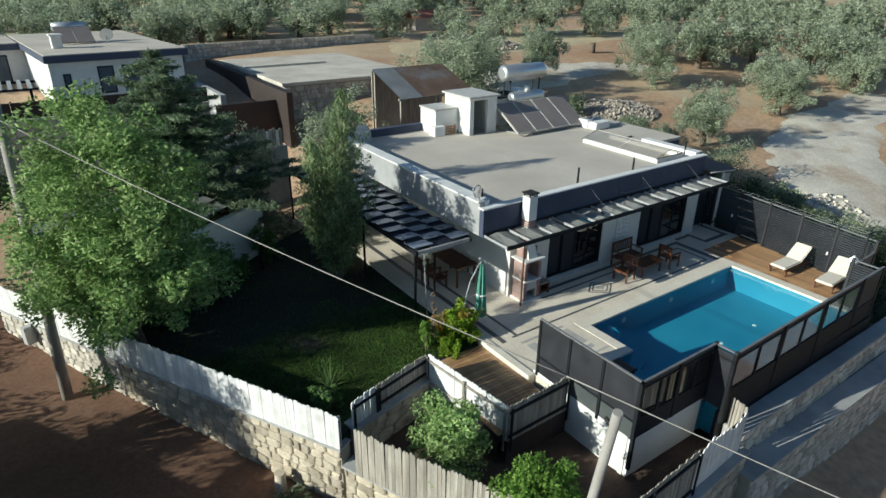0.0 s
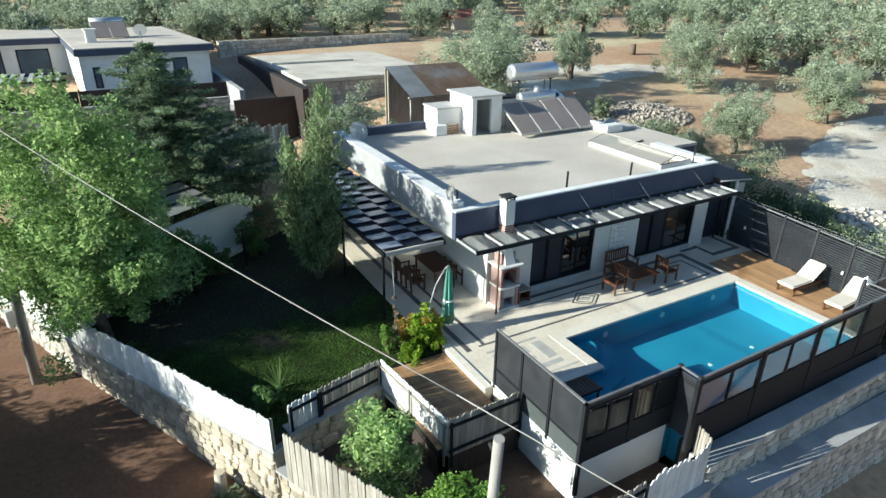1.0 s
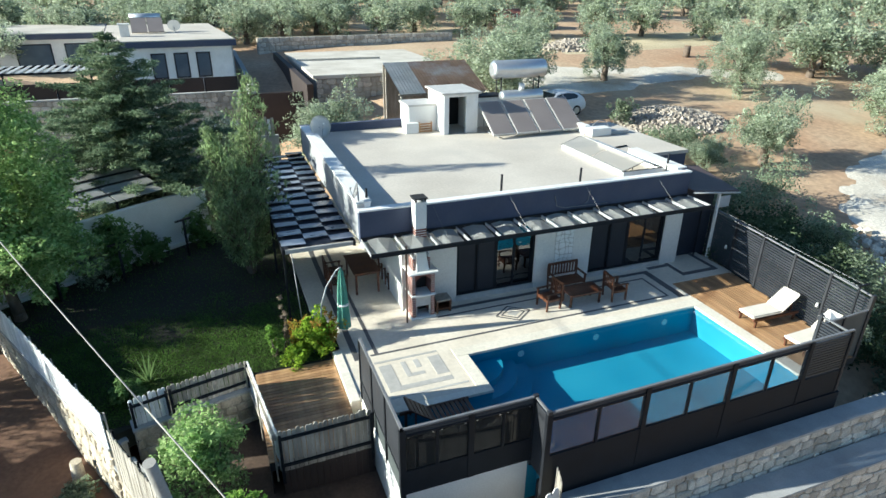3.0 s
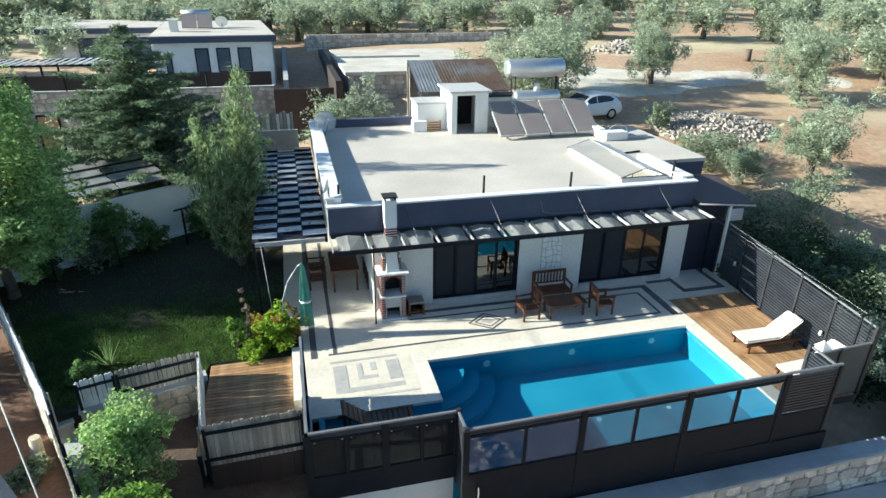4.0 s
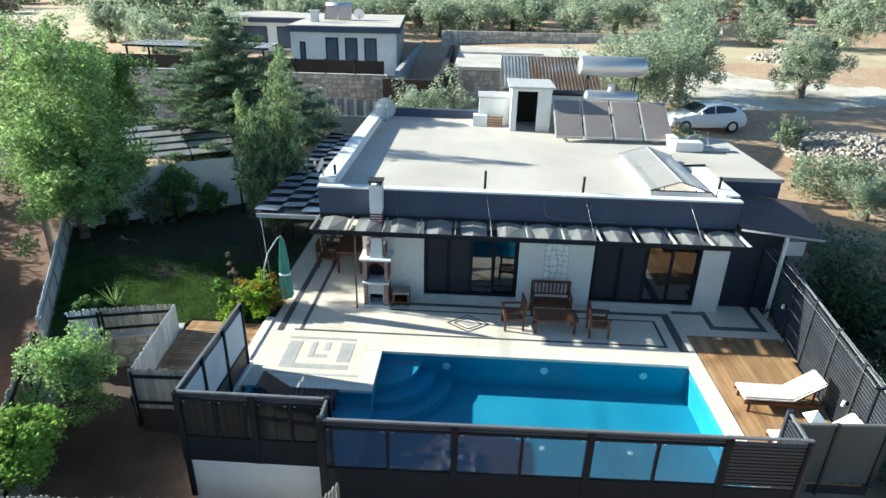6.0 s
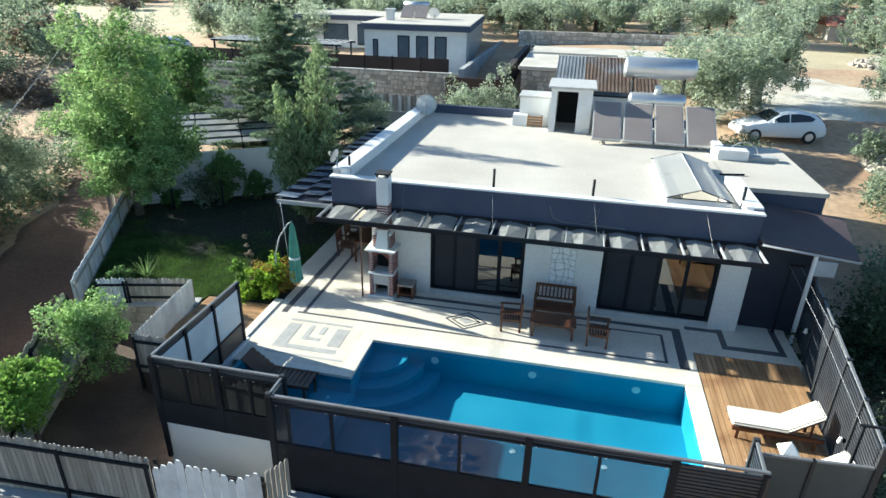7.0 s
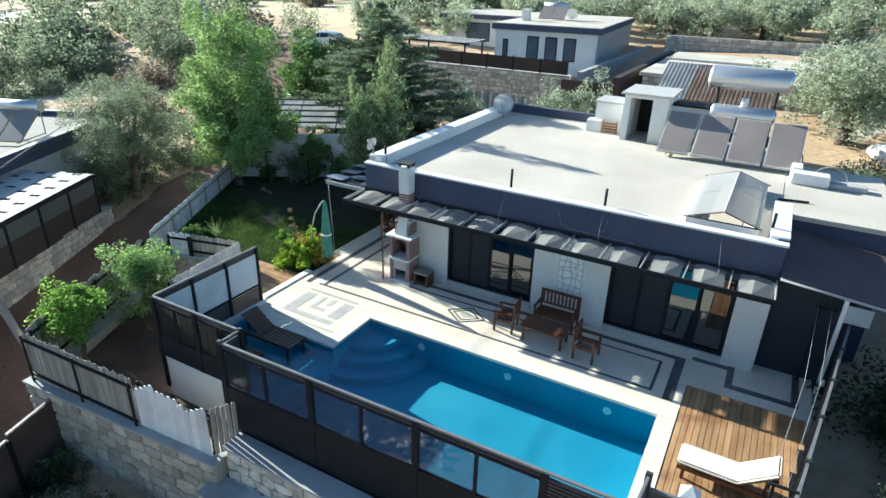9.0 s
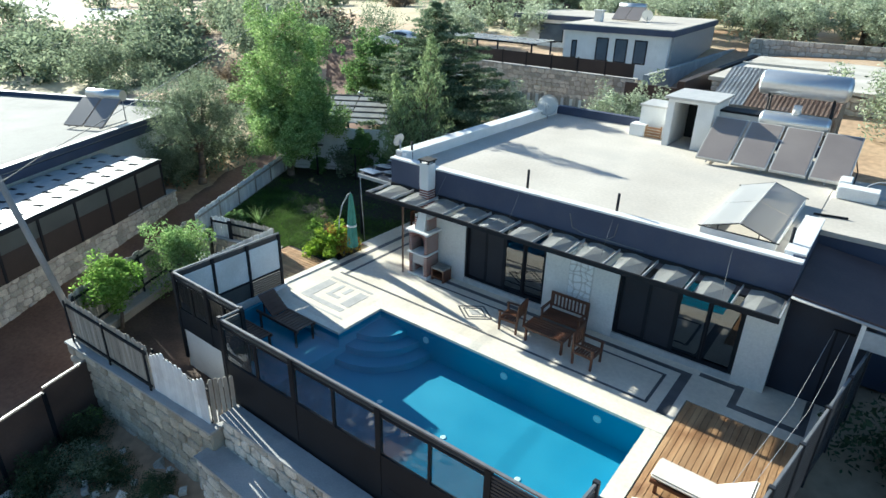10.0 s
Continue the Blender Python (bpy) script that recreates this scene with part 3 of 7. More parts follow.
def build_roof_bits():
    t = thing("roof_trough", "white concrete upstand box on the roof", "upstand", (22.0, 18.4, 3.09))
    part("body", bx(0, 0, 0, 0.95, 0.5, 0.32, 0.02), M["white"], t)
    part("body", bx(0.95, 0.12, 0, 1.9, 0.5, 0.14, 0.02), M["concrete"], t)
    part("body", bx(-0.05, 0.5, 0, 0.25, 1.2, 0.36, 0.02), M["white"], t)
    part("hose", wire([(1.0 + 0.45 * math.cos(a) , 0.9, 0.02 + 0.4 * math.sin(a)) for a in [k * math.pi / 10 for k in range(11)]], 0.018), M["steel"], t)
    # glazed skylight hood
    k = thing("skylight", "low gabled skylight of clouded sheets on a white kerb", "skylight", (19.87, 13.4, 3.09))
    kw, kd, ke, ka = 1.58, 3.8, 0.19, 0.44
    for x0, y0, x1, y1 in ((0, 0, kw, 0.1), (0, kd - 0.1, kw, kd), (0, 0.1, 0.1, kd - 0.1), (kw - 0.1, 0.1, kw, kd - 0.1)):
        part("kerb", bx(x0, y0, 0, x1, y1, 0.16), M["coping"], k)
    part("shaft_floor", bx(0.1, 0.1, 0, kw - 0.1, kd - 0.1, 0.02), M["screed"], k)
    for y in (0.02, kd - 0.02):
        part("gable_frame", wire([(0.02, y, ke), (kw / 2, y, ka), (kw - 0.02, y, ke)], 0.016), M["charcoal"], k)
        part("gable_bar", cyl((-0.06, y, ke - 0.01), (kw + 0.06, y, ke - 0.01), 0.016), M["charcoal"], k)
        for x in (0.36, kw - 0.36):
            part("gable_post", cyl((x, y, ke), (x, y, 0.3), 0.012), M["charcoal"], k)
    part("ridge", cyl((kw / 2, 0.0, ka + 0.004), (kw / 2, kd, ka + 0.004), 0.014), M["greyband"], k)
    for xa in (0.0, kw):
        for f0, f1 in ((0.0, 0.495), (0.505, 1.0)):
            bm = bmesh.new()
            vs = [bm.verts.new(c) for c in ((xa, f0 * kd, ke), (kw / 2, f0 * kd, ka), (kw / 2, f1 * kd, ka), (xa, f1 * kd, ke))]
            r = bmesh.ops.extrude_face_region(bm, geom=[bm.faces.new(vs)])
            for q in [g for g in r["geom"] if isinstance(g, bmesh.types.BMVert)]:
                q.co.z += 0.008
            part("pane", bm, M["skyglass"], k, "clouded glazing sheet").visible_shadow = False
    rb = thing("roof_bar", "short dark steel bar lying on the roof", "bar", (21.75, 16.55, 3.09))
    part("bar", bx(0, 0, 0, 0.75, 0.05, 0.05, 0.006, pose(0, 0, 0, 0, 0, 12)), M["charcoal"], rb)
    for x, y in ((15.4, 13.25), (18.0, 13.05), (11.3, 13.3), (21.7, 13.5)):
        p = thing("roof_vent", "short black pipe stub on the roof edge", "vent pipe", (x, y, 3.09), group="roof stubs")
        part("pipe", cyl((0, 0, 0), (0, 0, 0.6), 0.035, 0.035, 10), M["charcoal"], p)
        part("collar", cyl((0, 0, 0), (0, 0, 0.05), 0.06, 0.05, 10), M["concrete"], p)
    for (x, y, z, r, yaw, rx) in ((11.02, 13.08, 3.7, 0.21, -96, 72), (11.5, 21.5, 3.6, 0.42, 12, 70)):
        d = thing("satellite_dish", "pale satellite dish on a short mast", "satellite dish", (x, y, 3.1), group="dishes")
        bm = bmesh.new()
        m = pose(0, 0, z - 3.09, rx, 0, yaw)
        rings = []
        for k in range(5):
            rr = r * k / 4
            rings.append([bm.verts.new(m @ Vector((rr * math.cos(a), rr * math.sin(a), 0.35 * rr * rr / r))) for a in [2 * math.pi * q / 20 for q in range(20)]] if k else [bm.verts.new(m @ Vector((0, 0, 0)))])
        for q in range(20):
            bm.faces.new((rings[0][0], rings[1][q], rings[1][(q + 1) % 20]))
            for a, b in zip(rings[1:], rings[2:]):
                bm.faces.new((a[q], b[q], b[(q + 1) % 20], a[(q + 1) % 20]))
        for f in bm.faces:
            f.smooth = True
        bmesh.ops.solidify(bm, geom=bm.faces[:], thickness=0.012)
        part("reflector", bm, M["white" if r > 0.3 else "steel"], d)
        part("mast", cyl((0, 0, 0), (0, 0, z - 3.09), 0.025), M["steel"], d)
        tip = m @ Vector((0, 0, r * 1.1))
        part("feed_arm", cyl(m @ Vector((0, -r * 0.9, 0.3 * r)), tip, 0.012), M["steel"], d)
        part("feed_horn", cyl(tip, tip + Vector((0.04, 0.02, 0.05)), 0.035, 0.035, 10), M["white" if r > 0.3 else "steel"], d)


build_roof_bits()


# ---- canopies ----
def build_front_canopy():
    c = thing("front_canopy", "steel-framed canopy with tilted pale sheets along the facade", "canopy")
    x0, x1, y0, y1, z0, z1 = 10.95, 22.05, 11.58, 12.74, 2.42, 2.52
    part("front_beam", bx(x0, y0, z0 - 0.06, x1, y0 + 0.06, z0 + 0.06, 0.006), M["charcoal"], c)
    part("wall_beam", bx(x0, y1 - 0.05, z0 - 0.02, x1, y1 - 0.005, z0 + 0.08, 0.006), M["charcoal"], c)
    n = 12
    w = (x1 - x0) / n
    for i in range(n + 1):
        x = x0 + i * w
        part("rafter", bx(min(x, x1 - 0.03), y0 + 0.06, z0 - 0.03, min(x, x1 - 0.03) + 0.026, y1 - 0.05, z0 + 0.05), M["steel"], c)
    for i in range(n):
        x = x0 + i * w + 0.06
        ww, dd = w - 0.14, 0.98
        xr = ww * (0.5 + 0.1 * math.sin(i * 2.3))
        bm = bmesh.new()
        pts = ((0.1, 0, -0.03), (xr, 0, 0.065), (ww, 0, -0.05))
        lo = [bm.verts.new((x + u, y0 + 0.08, z0 - 0.01 + c)) for u, _, c in pts]
        hi = [bm.verts.new((x + u * 0.96 + 0.03 * (i % 2), y0 + 0.08 + dd, z0 + 0.03 + c * 0.45)) for u, _, c in pts]
        for k in range(2):
            bm.faces.new((lo[k], lo[k + 1], hi[k + 1], hi[k]))
        bmesh.ops.solidify(bm, geom=bm.faces[:], thickness=0.012)
        part("sheet", bm, M["canopysheet"], c, "pale grey folded canopy sheet")
    for x in (13.2, 15.6, 18.2, 20.9):
        part("tie_rod", cyl((x, y0 + 0.35, z0 + 0.05), (x - 0.15, HY0 - 0.005, 3.15), 0.0045, 0.0045, 6), M["railgrey"], c)
    part("post", bx(12.0, 12.02, 0, 12.04, 12.06, z0 - 0.04), M["teakdark"], c)


build_front_canopy()


def build_side_pergola():
    c = thing("side_pergola", "dark timber pergola roofed with staggered blue-grey boards", "pergola")
    x0, x1, y0, y1 = 8.9, 10.93, 13.25, 23.3
    z = 2.2
    for x in (x0, x1 - 0.08):
        part("beam", bx(x, y0, z - 0.14, x + 0.08, y1, z, 0.006), M["charcoal"], c)
    part("front_beam", bx(x0 + 0.08, y0, z - 0.12, x1 - 0.08, y0 + 0.07, z - 0.005, 0.006), M["steel"], c)
    k = 0
    y = y0 + 0.5
    while y < y1:
        part("rafter", bx(x0 + 0.08, y, z - 0.11, x1 - 0.08, y + 0.05, z - 0.01), M["charcoal"], c)
        y += 0.66
    # Dark sheet added below the boards to darken their gaps and shade the floor.
    part("underlay", bx(x0 + 0.082, y0 + 0.08, z - 0.004, x1 - 0.082, y1 - 1.2, z + 0.006), M["underlay"], c, "added dark sheet that darkens the gaps between boards")
    cols = 3
    w = (x1 - x0) / cols
    mesh = mesh_of("board", bx(-w / 2 + 0.012, -0.24, 0, w / 2 - 0.012, 0.24, 0.02), M["bluepanel"])
    for i in range(cols):
        y = y0 + 0.1 + 0.36 * (i % 2)
        while y + 0.5 < y1:
            ob = part("board", mesh, None, c)
            ob.matrix_basis = pose(x0 + (i + 0.5) * w, y + 0.25, z + 0.05, -6 + 2.5 * math.sin(7.1 * y + 3 * i), 1.5 * math.sin(5.3 * y + i), 0)
            y += 0.72
    for y in (13.35, 16.6, 19.9, 23.1):
        part("post", bx(x0 + 0.01, y, -0.05, x0 + 0.07, y + 0.06, z - 0.14), M["charcoal"], c)


build_side_pergola()


def build_east_awning():
    a = thing("east_awning", "dark brown sloping awning beside the villa on a white post", "awning")
    bm = bmesh.new()
    vs = [bm.verts.new(c) for c in ((22.07, 12.5, 2.62), (24.4, 12.8, 2.27), (24.9, 15.4, 2.4), (22.07, 15.4, 2.75))]
    f = bm.faces.new(vs)
    r = bmesh.ops.extrude_face_region(bm, geom=[f])
    for q in [g for g in r["geom"] if isinstance(g, bmesh.types.BMVert)]:
        q.co.z += 0.05
    bmesh.ops.recalc_face_normals(bm, faces=bm.faces[:])
    part("sheet", bm, M["skin"], a)
    part("edge_beam", cyl((22.07, 12.47, 2.6), (24.42, 12.77, 2.25), 0.035), M["steel"], a)
    part("post", bx(23.34, 12.62, -0.1, 23.42, 12.7, 2.4), M["white"], a)
    part("transom_light", bx(23.42, 12.66, 1.85, 23.9, 12.7, 2.25), M["tinblue"], a, "pale blue transom panel")
    struct("wall_east", bx(22.07, 13.1, -0.3, 23.62, 13.25, 2.45), M["underlay"], "dark wall closing the side passage", "wall")


build_east_awning()
cd = thing("conduit", "thin grey conduit clipped to the parapet face", "conduit")
part("run", wire([(16.95, 12.73, 3.0), (17.05, 12.73, 2.66), (17.35, 12.73, 2.58), (18.9, 12.73, 2.56)], 0.014), M["railgrey"], cd)
part("run", wire([(18.2, 12.73, 3.05), (18.15, 12.73, 2.72), (18.02, 12.73, 2.62)], 0.01), M["railgrey"], cd)

# ---- terrace and pool ----
PX0, PX1, PY0, PY1 = 13.0, 20.45, 5.72, 10.0     # main basin
SX0, SY0, SY1 = 10.35, 6.15, 8.42                # shallow shelf
WATER, FLOOR = -0.10, -0.88


def build_terrace():
    t = tagged(new("terrace"), "cream marble terrace with dark inlaid bands", "paving", "", "structure")
    part("slab", bx(9.95, PY1 + 0.34, -0.3, 20.8, HY0 - 0.04, 0.0), M["marble"], t)
    part("slab", bx(9.95, SY1 + 0.2, -0.3, PX0 - 0.32, PY1 + 0.34, 0.0), M["marble"], t)
    part("slab", bx(20.8, 11.42, -0.3, 23.3, 13.1, 0.0), M["marble"], t)
    part("slab", bx(9.55, HY0 - 0.04, -0.3, 12.1, 23.2, 0.0), M["marble"], t)
    part("edge_kerb", bx(9.72, 9.1, -0.35, 9.95, 11.3, 0.03, 0.01), M["coping_stone"], t, "pale kerb along the terrace edge")
    part("coping", bx(PX0 - 0.32, PY1 - 0.02, -0.06, 20.8, PY1 + 0.34, 0.012, 0.006), M["coping_stone"], t)
    part("coping", bx(PX0 - 0.32, SY1 - 0.02, -0.06, PX0 + 0.02, PY1 - 0.021, 0.012, 0.006), M["coping_stone"], t)
    part("coping", bx(PX1 - 0.02, PY0, -0.06, 20.8, PY1 - 0.021, 0.012, 0.006), M["coping_stone"], t)
    part("coping", bx(10.04, SY1 - 0.02, -0.06, PX0 - 0.321, SY1 + 0.2, 0.012, 0.006), M["coping_stone"], t)

    def band(x0, y0, x1, y1, mat="band"):
        part("band", bx(x0, y0, -0.01, x1, y1, 0.006), M[mat], t)

    # long bands before the facade
    band(12.95, 12.32, 20.4, 12.46)
    band(20.4, 10.6, 20.62, 12.46)
    band(12.95, 12.0, 20.08, 12.06)
    band(20.08, 10.84, 20.15, 12.06)
    band(10.62, 10.76, 20.15, 10.83)
    # bands that lead round the corner to the side terrace
    band(10.18, 10.7, 10.34, 22.8)
    band(10.74, 10.83, 10.84, 18.0)
    # framed field by the deck
    band(21.55, 11.75, 23.05, 11.93)
    band(22.9, 11.93, 23.05, 13.08)
    band(21.55, 11.93, 21.7, 12.7)
    band(20.75, 12.5, 21.55, 12.66)
    # lozenge
    c, a, b = Vector((15.1, 11.48, 0)), 0.55, 0.42
    for k, wd in ((1.0, 0.045), (0.68, 0.035)):
        pts = [c + Vector((a * k, 0, 0)), c + Vector((0, b * k, 0)), c + Vector((-a * k, 0, 0)), c + Vector((0, -b * k, 0))]
        for p, q in zip(pts, pts[1:] + pts[:1]):
            m = along(p, q)
            part("band", bx(0, -wd / 2, -0.01, (q - p).length, wd / 2, 0.006 + 0.0005 * k, 0, m), M["band"], t)
    part("lozenge_heart", prism([(c.x + 0.2, c.y), (c.x, c.y + 0.15), (c.x - 0.2, c.y), (c.x, c.y - 0.15)], -0.01, 0.007), M["greyband"], t)
    # stepped key pattern by the shelf
    for x0, y0, x1, y1 in ((10.62, 10.38, 12.3, 10.46), (10.68, 9.15, 11.0, 10.25), (11.0, 9.15, 12.3, 9.32), (11.98, 9.45, 12.3, 10.25),
                           (11.25, 9.6, 11.72, 9.72), (11.25, 9.72, 11.38, 10.25), (11.58, 9.9, 11.72, 10.25), (10.62, 8.9, 12.6, 8.96)):
        part("key_block", bx(x0, y0, -0.01, x1, y1, 0.005), M["greyband"], t)


build_terrace()


def build_pool():
    p = thing("swimming_pool", "L-shaped swimming pool lined with blue mosaic, filled with water", "pool")
    e = 0.12
    part("floor", bx(PX0 - e, PY0 - e, FLOOR - 0.1, PX1 + e, PY1 + e, FLOOR), M["pool"], p)
    part("shelf", bx(SX0 - e, SY0 - e, FLOOR - 0.1, PX0 - e, SY1 + e, -0.45), M["pool"], p)
    part("wall", bx(PX0 - e, PY1, FLOOR, PX1 + e, PY1 + e, -0.063), M["pool"], p)
    part("wall", bx(PX1, PY0, FLOOR, PX1 + e, PY1, -0.063), M["pool"], p)
    part("wall", bx(PX0 - e, PY0 - e, FLOOR, PX1 + e, PY0, 0.02), M["pool"], p)
    part("wall", bx(PX0 - e, SY1, FLOOR, PX0, PY1, -0.063), M["pool"], p)
    part("wall", bx(PX0 - e, PY0, FLOOR, PX0, SY0, -0.003), M["pool"], p)
    part("wall", bx(PX0 - e, SY0, FLOOR, PX0, SY1, -0.45), M["pool"], p)
    part("wall", bx(SX0 - e, SY1, -0.45, PX0 - e, SY1 + e, -0.063), M["pool"], p)
    part("wall", bx(SX0 - e, SY0, -0.45, SX0, SY1, -0.003), M["pool"], p)
    part("wall", bx(SX0 - e, SY0 - e, -0.45, PX0 - e, SY0, -0.003), M["pool"], p)
    # rounded corner steps
    for r, z in ((1.75, FLOOR + 0.2), (1.35, FLOOR + 0.4), (0.95, FLOOR + 0.58)):
        poly = [(PX0, PY1)] + [(PX0 + r * math.cos(a), PY1 - r * math.sin(a)) for a in [k * math.pi / 24 for k in range(13)]]
        part("step", prism(poly[::-1], FLOOR, z), M["pool"], p)
    for x in (14.6, 17.0, 19.4):
        part("lamp", cyl((x, PY1 + 0.004, -0.35), (x, PY1 - 0.02, -0.35), 0.1, 0.09, 16), M["white"], p, "round white underwater lamp")
    for x in (14.9, 16.8, 18.7):
        part("drain", cyl((x, 7.9, FLOOR), (x, 7.9, FLOOR + 0.012), 0.07, 0.06, 12), M["white"], p)
    bm = bmesh.new()
    for x0, y0, x1, y1 in ((PX0, PY0, PX1, PY1), (SX0, SY0, PX0, SY1)):
        vs = [bm.verts.new((x, y, WATER)) for x, y in ((x0, y0), (x1, y0), (x1, y1), (x0, y1))]
        bm.faces.new(vs)
    part("water", bm, M["water"], p, "clear still water").visible_shadow = False


build_pool()


def plank_floor(name, label, x0, y0, x1, y1, z, w=0.118, gap=0.008, axis_y=True, thick=0.03, start=None):
    d = tagged(new(name), label, "decking", "", "structure")
    part("substructure", bx(x0 + 0.01, y0 + 0.01, z - 0.25, x1 - (0.66 if start else 0.01), y1 - 0.01, z - thick - 0.002), M["dark"], d)
    if axis_y:
        n = int((x1 - x0) / w)
        me = mesh_of("plank", bx(0, 0, -thick, w - gap, y1 - y0, 0, 0.004), M["deck"])
        for i in range(n):
            y = start(x0 + i * w + w) if start else y0
            if y > y0:
                part("plank", bx(0, 0, -thick, w - gap, y1 - y, 0, 0.004), M["deck"], d, loc=(x0 + i * w, y, z))
            else:
                part("plank", me, None, d, loc=(x0 + i * w, y0, z))
    else:
        n = int((y1 - y0) / w)
        me = mesh_of("plank", bx(0, 0, -thick, x1 - x0, w - gap, 0, 0.004), M["deck"])
        for i in range(n):
            part("plank", me, None, d, loc=(x0, y0 + i * w, z))
    return d


plank_floor("pool_deck", "warm oiled timber deck beside the pool", 20.82, 6.42, 23.25, 11.4, 0.0, start=lambda x: 6.6 + (x - 22.6) * 6.55)
plank_floor("garden_deck", "weathered timber landing deck inside a picket fence", 7.75, 7.95, 9.7, 11.24, -0.1, axis_y=False)


# ---- pool fences ----
def fence_run(name, label, p, q, z0, z1, build, parent_label=""):
    p, q = Vector((*p, 0)), Vector((*q, 0))
    f = thing(name, label, "fence")
    f.matrix_world = along(p, q)
    build(f, (q - p).length, z0, z1)
    return f


def glass_fence(bays, glass0, glass1, foot, louvre_last=0.0, glass="glass", top_slats=True):
    def build(f, w, z0, z1):
        part("top_rail", bx(-0.03, -0.03, z1 - 0.04, w + 0.03, 0.03, z1, 0.006), M["railgrey"], f, "grey top rail")
        part("cladding", bx(0, -0.03, foot, w, 0.03, glass0 - 0.04), M["charcoal"], f, "black sheet cladding")
        wl = w - louvre_last
        step = wl / bays
        for i in range(bays + 1):
            x = i * step
            part("post", bx(x - 0.06, -0.045, foot, x + 0.06, 0.045, z1 - 0.04, 0.005), M["charcoal"], f)
        for i in range(bays):
            x0, x1 = i * step + 0.06, (i + 1) * step - 0.06
            xm = (x0 + x1) / 2
            part("rail", bx(x0, -0.03, glass0 - 0.04, x1, 0.03, glass0), M["charcoal"], f)
            part("rail", bx(x0, -0.03, glass1, x1, 0.03, glass1 + 0.04), M["charcoal"], f)
            if top_slats:
                for z in (glass1 + 0.075, glass1 + 0.125):
                    part("slat", bx(x0, -0.02, z, x1, 0.02, z + 0.022), M["slat"], f)
            part("mullion", bx(xm - 0.025, -0.03, glass0, xm + 0.025, 0.03, glass1), M["charcoal"], f)
            for a, b in ((x0, xm - 0.025), (xm + 0.025, x1)):
                part("pane", bx(a, -0.005, glass0, b, 0.005, glass1), M[glass], f, "tinted glass pane")
                for cx in (a + 0.06, b - 0.06):
                    part("clip", bx(cx - 0.015, -0.012, glass1 - 0.03, cx + 0.015, -0.0055, glass1), M["chrome"], f)
        if louvre_last:
            for k in range(13):
                z = glass0 + 0.02 + k * 0.072
                part("slat", bx(wl + 0.06, -0.025, z, w, 0.025, z + 0.045), M["slat"], f)
            part("post", bx(w - 0.06, -0.045, foot, w + 0.0, 0.045, z1 - 0.04, 0.005), M["charcoal"], f)
    return build


def slat_fence(pitch=0.08, h=0.045):
    def build(f, w, z0, z1):
        n = max(1, round(w / 1.35))
        for i in range(n + 1):
            part("post", bx(i * w / n - 0.04, -0.05, z0, i * w / n + 0.04, 0.05, z1 + 0.03, 0.006), M["slat"], f)
        part("top_rail", bx(0.04, -0.025, z1 - 0.04, w - 0.04, 0.025, z1, 0.006), M["railgrey"], f)
        me = mesh_of("slat", bx(0.04, -0.018, 0, w - 0.04, 0.018, h), M["slat"])
        k = 0
        while z0 + 0.05 + k * pitch + h < z1 - 0.05:
            part("slat", me, None, f, loc=(0, 0, z0 + 0.05 + k * pitch))
            k += 1
    return build


def sheet_fence(f, w, z0, z1):
    """Smooth grey-green sheets between posts under a flat rail."""
    n = max(1, round(w / 1.0))
    for i in range(n + 1):
        part("post", bx(i * w / n - 0.03, -0.04, z0, i * w / n + 0.03, 0.04, z1, 0.006), M["slat"], f)
    part("top_rail", bx(0.03, -0.03, z1 - 0.04, w - 0.03, 0.03, z1, 0.006), M["railgrey"], f)
    for i in range(n):
        part("sheet", bx(i * w / n + 0.03, -0.01, z0 + 0.03, (i + 1) * w / n - 0.03, 0.01, z1 - 0.041), M["greysheet"], f)


def left_fence(f, w, z0, z1):
    """Dark sheet outside, pale lining inside, louvres at the terrace end."""
    part("top_rail", bx(-0.03, -0.03, z1 - 0.04, w + 0.03, 0.03, z1, 0.006), M["railgrey"], f, "grey top rail")
    for x in (0, w / 3, 2 * w / 3, w):
        part("post", bx(x - 0.04, -0.045, -0.75 if x < 1 else 0, x + 0.04, 0.045, z1 - 0.04, 0.005), M["charcoal"], f)
    for i in range(3):
        a, b = i * w / 3 + 0.04, (i + 1) * w / 3 - 0.04
        part("sheet", bx(a, 0.005, 0.62, b, 0.02, z1 - 0.06), M["slat"], f, "dark outer sheet")
        part("lining", bx(a, -0.015, 0.62, b, 0.0, z1 - 0.2), M["white"], f, "pale inner lining")
        part("rail", bx(a, -0.03, 0.56, b, 0.03, 0.62), M["charcoal"], f)
        if i < 2:
            part("lower_sheet", bx(a, -0.01, 0.06, b, 0.01, 0.558), M["greysheet"], f)
        else:
            for k in range(7):
                part("slat", bx(a, -0.02, 0.07 + k * 0.068, b, 0.02, 0.124 + k * 0.068), M["slat"], f)


fence_run("west_fence", "dark panelled fence with a pale inner lining", (10.0, 5.98), (10.0, 9.08), 0.0, 1.7, lambda f, w, a, b: left_fence(f, w, a, b))
fence_run("corner_fence", "black framed fence with dark glass panes", (10.0, 5.98), (12.68, 5.98), 0.0, 1.7, glass_fence(2, 0.7, 1.5, 0.15, glass="darkglass", top_slats=True))
fence_run("jog_fence", "short black slatted return of the pool fence", (12.68, 5.98), (12.68, 5.46), 0.0, 1.7, slat_fence(0.06, 0.05))
fence_run("front_fence", "black framed pool fence with tinted glass panes", (12.68, 5.46), (20.7, 5.58), 0.0, 1.7, glass_fence(3, 0.66, 1.5, -0.3, 1.3))
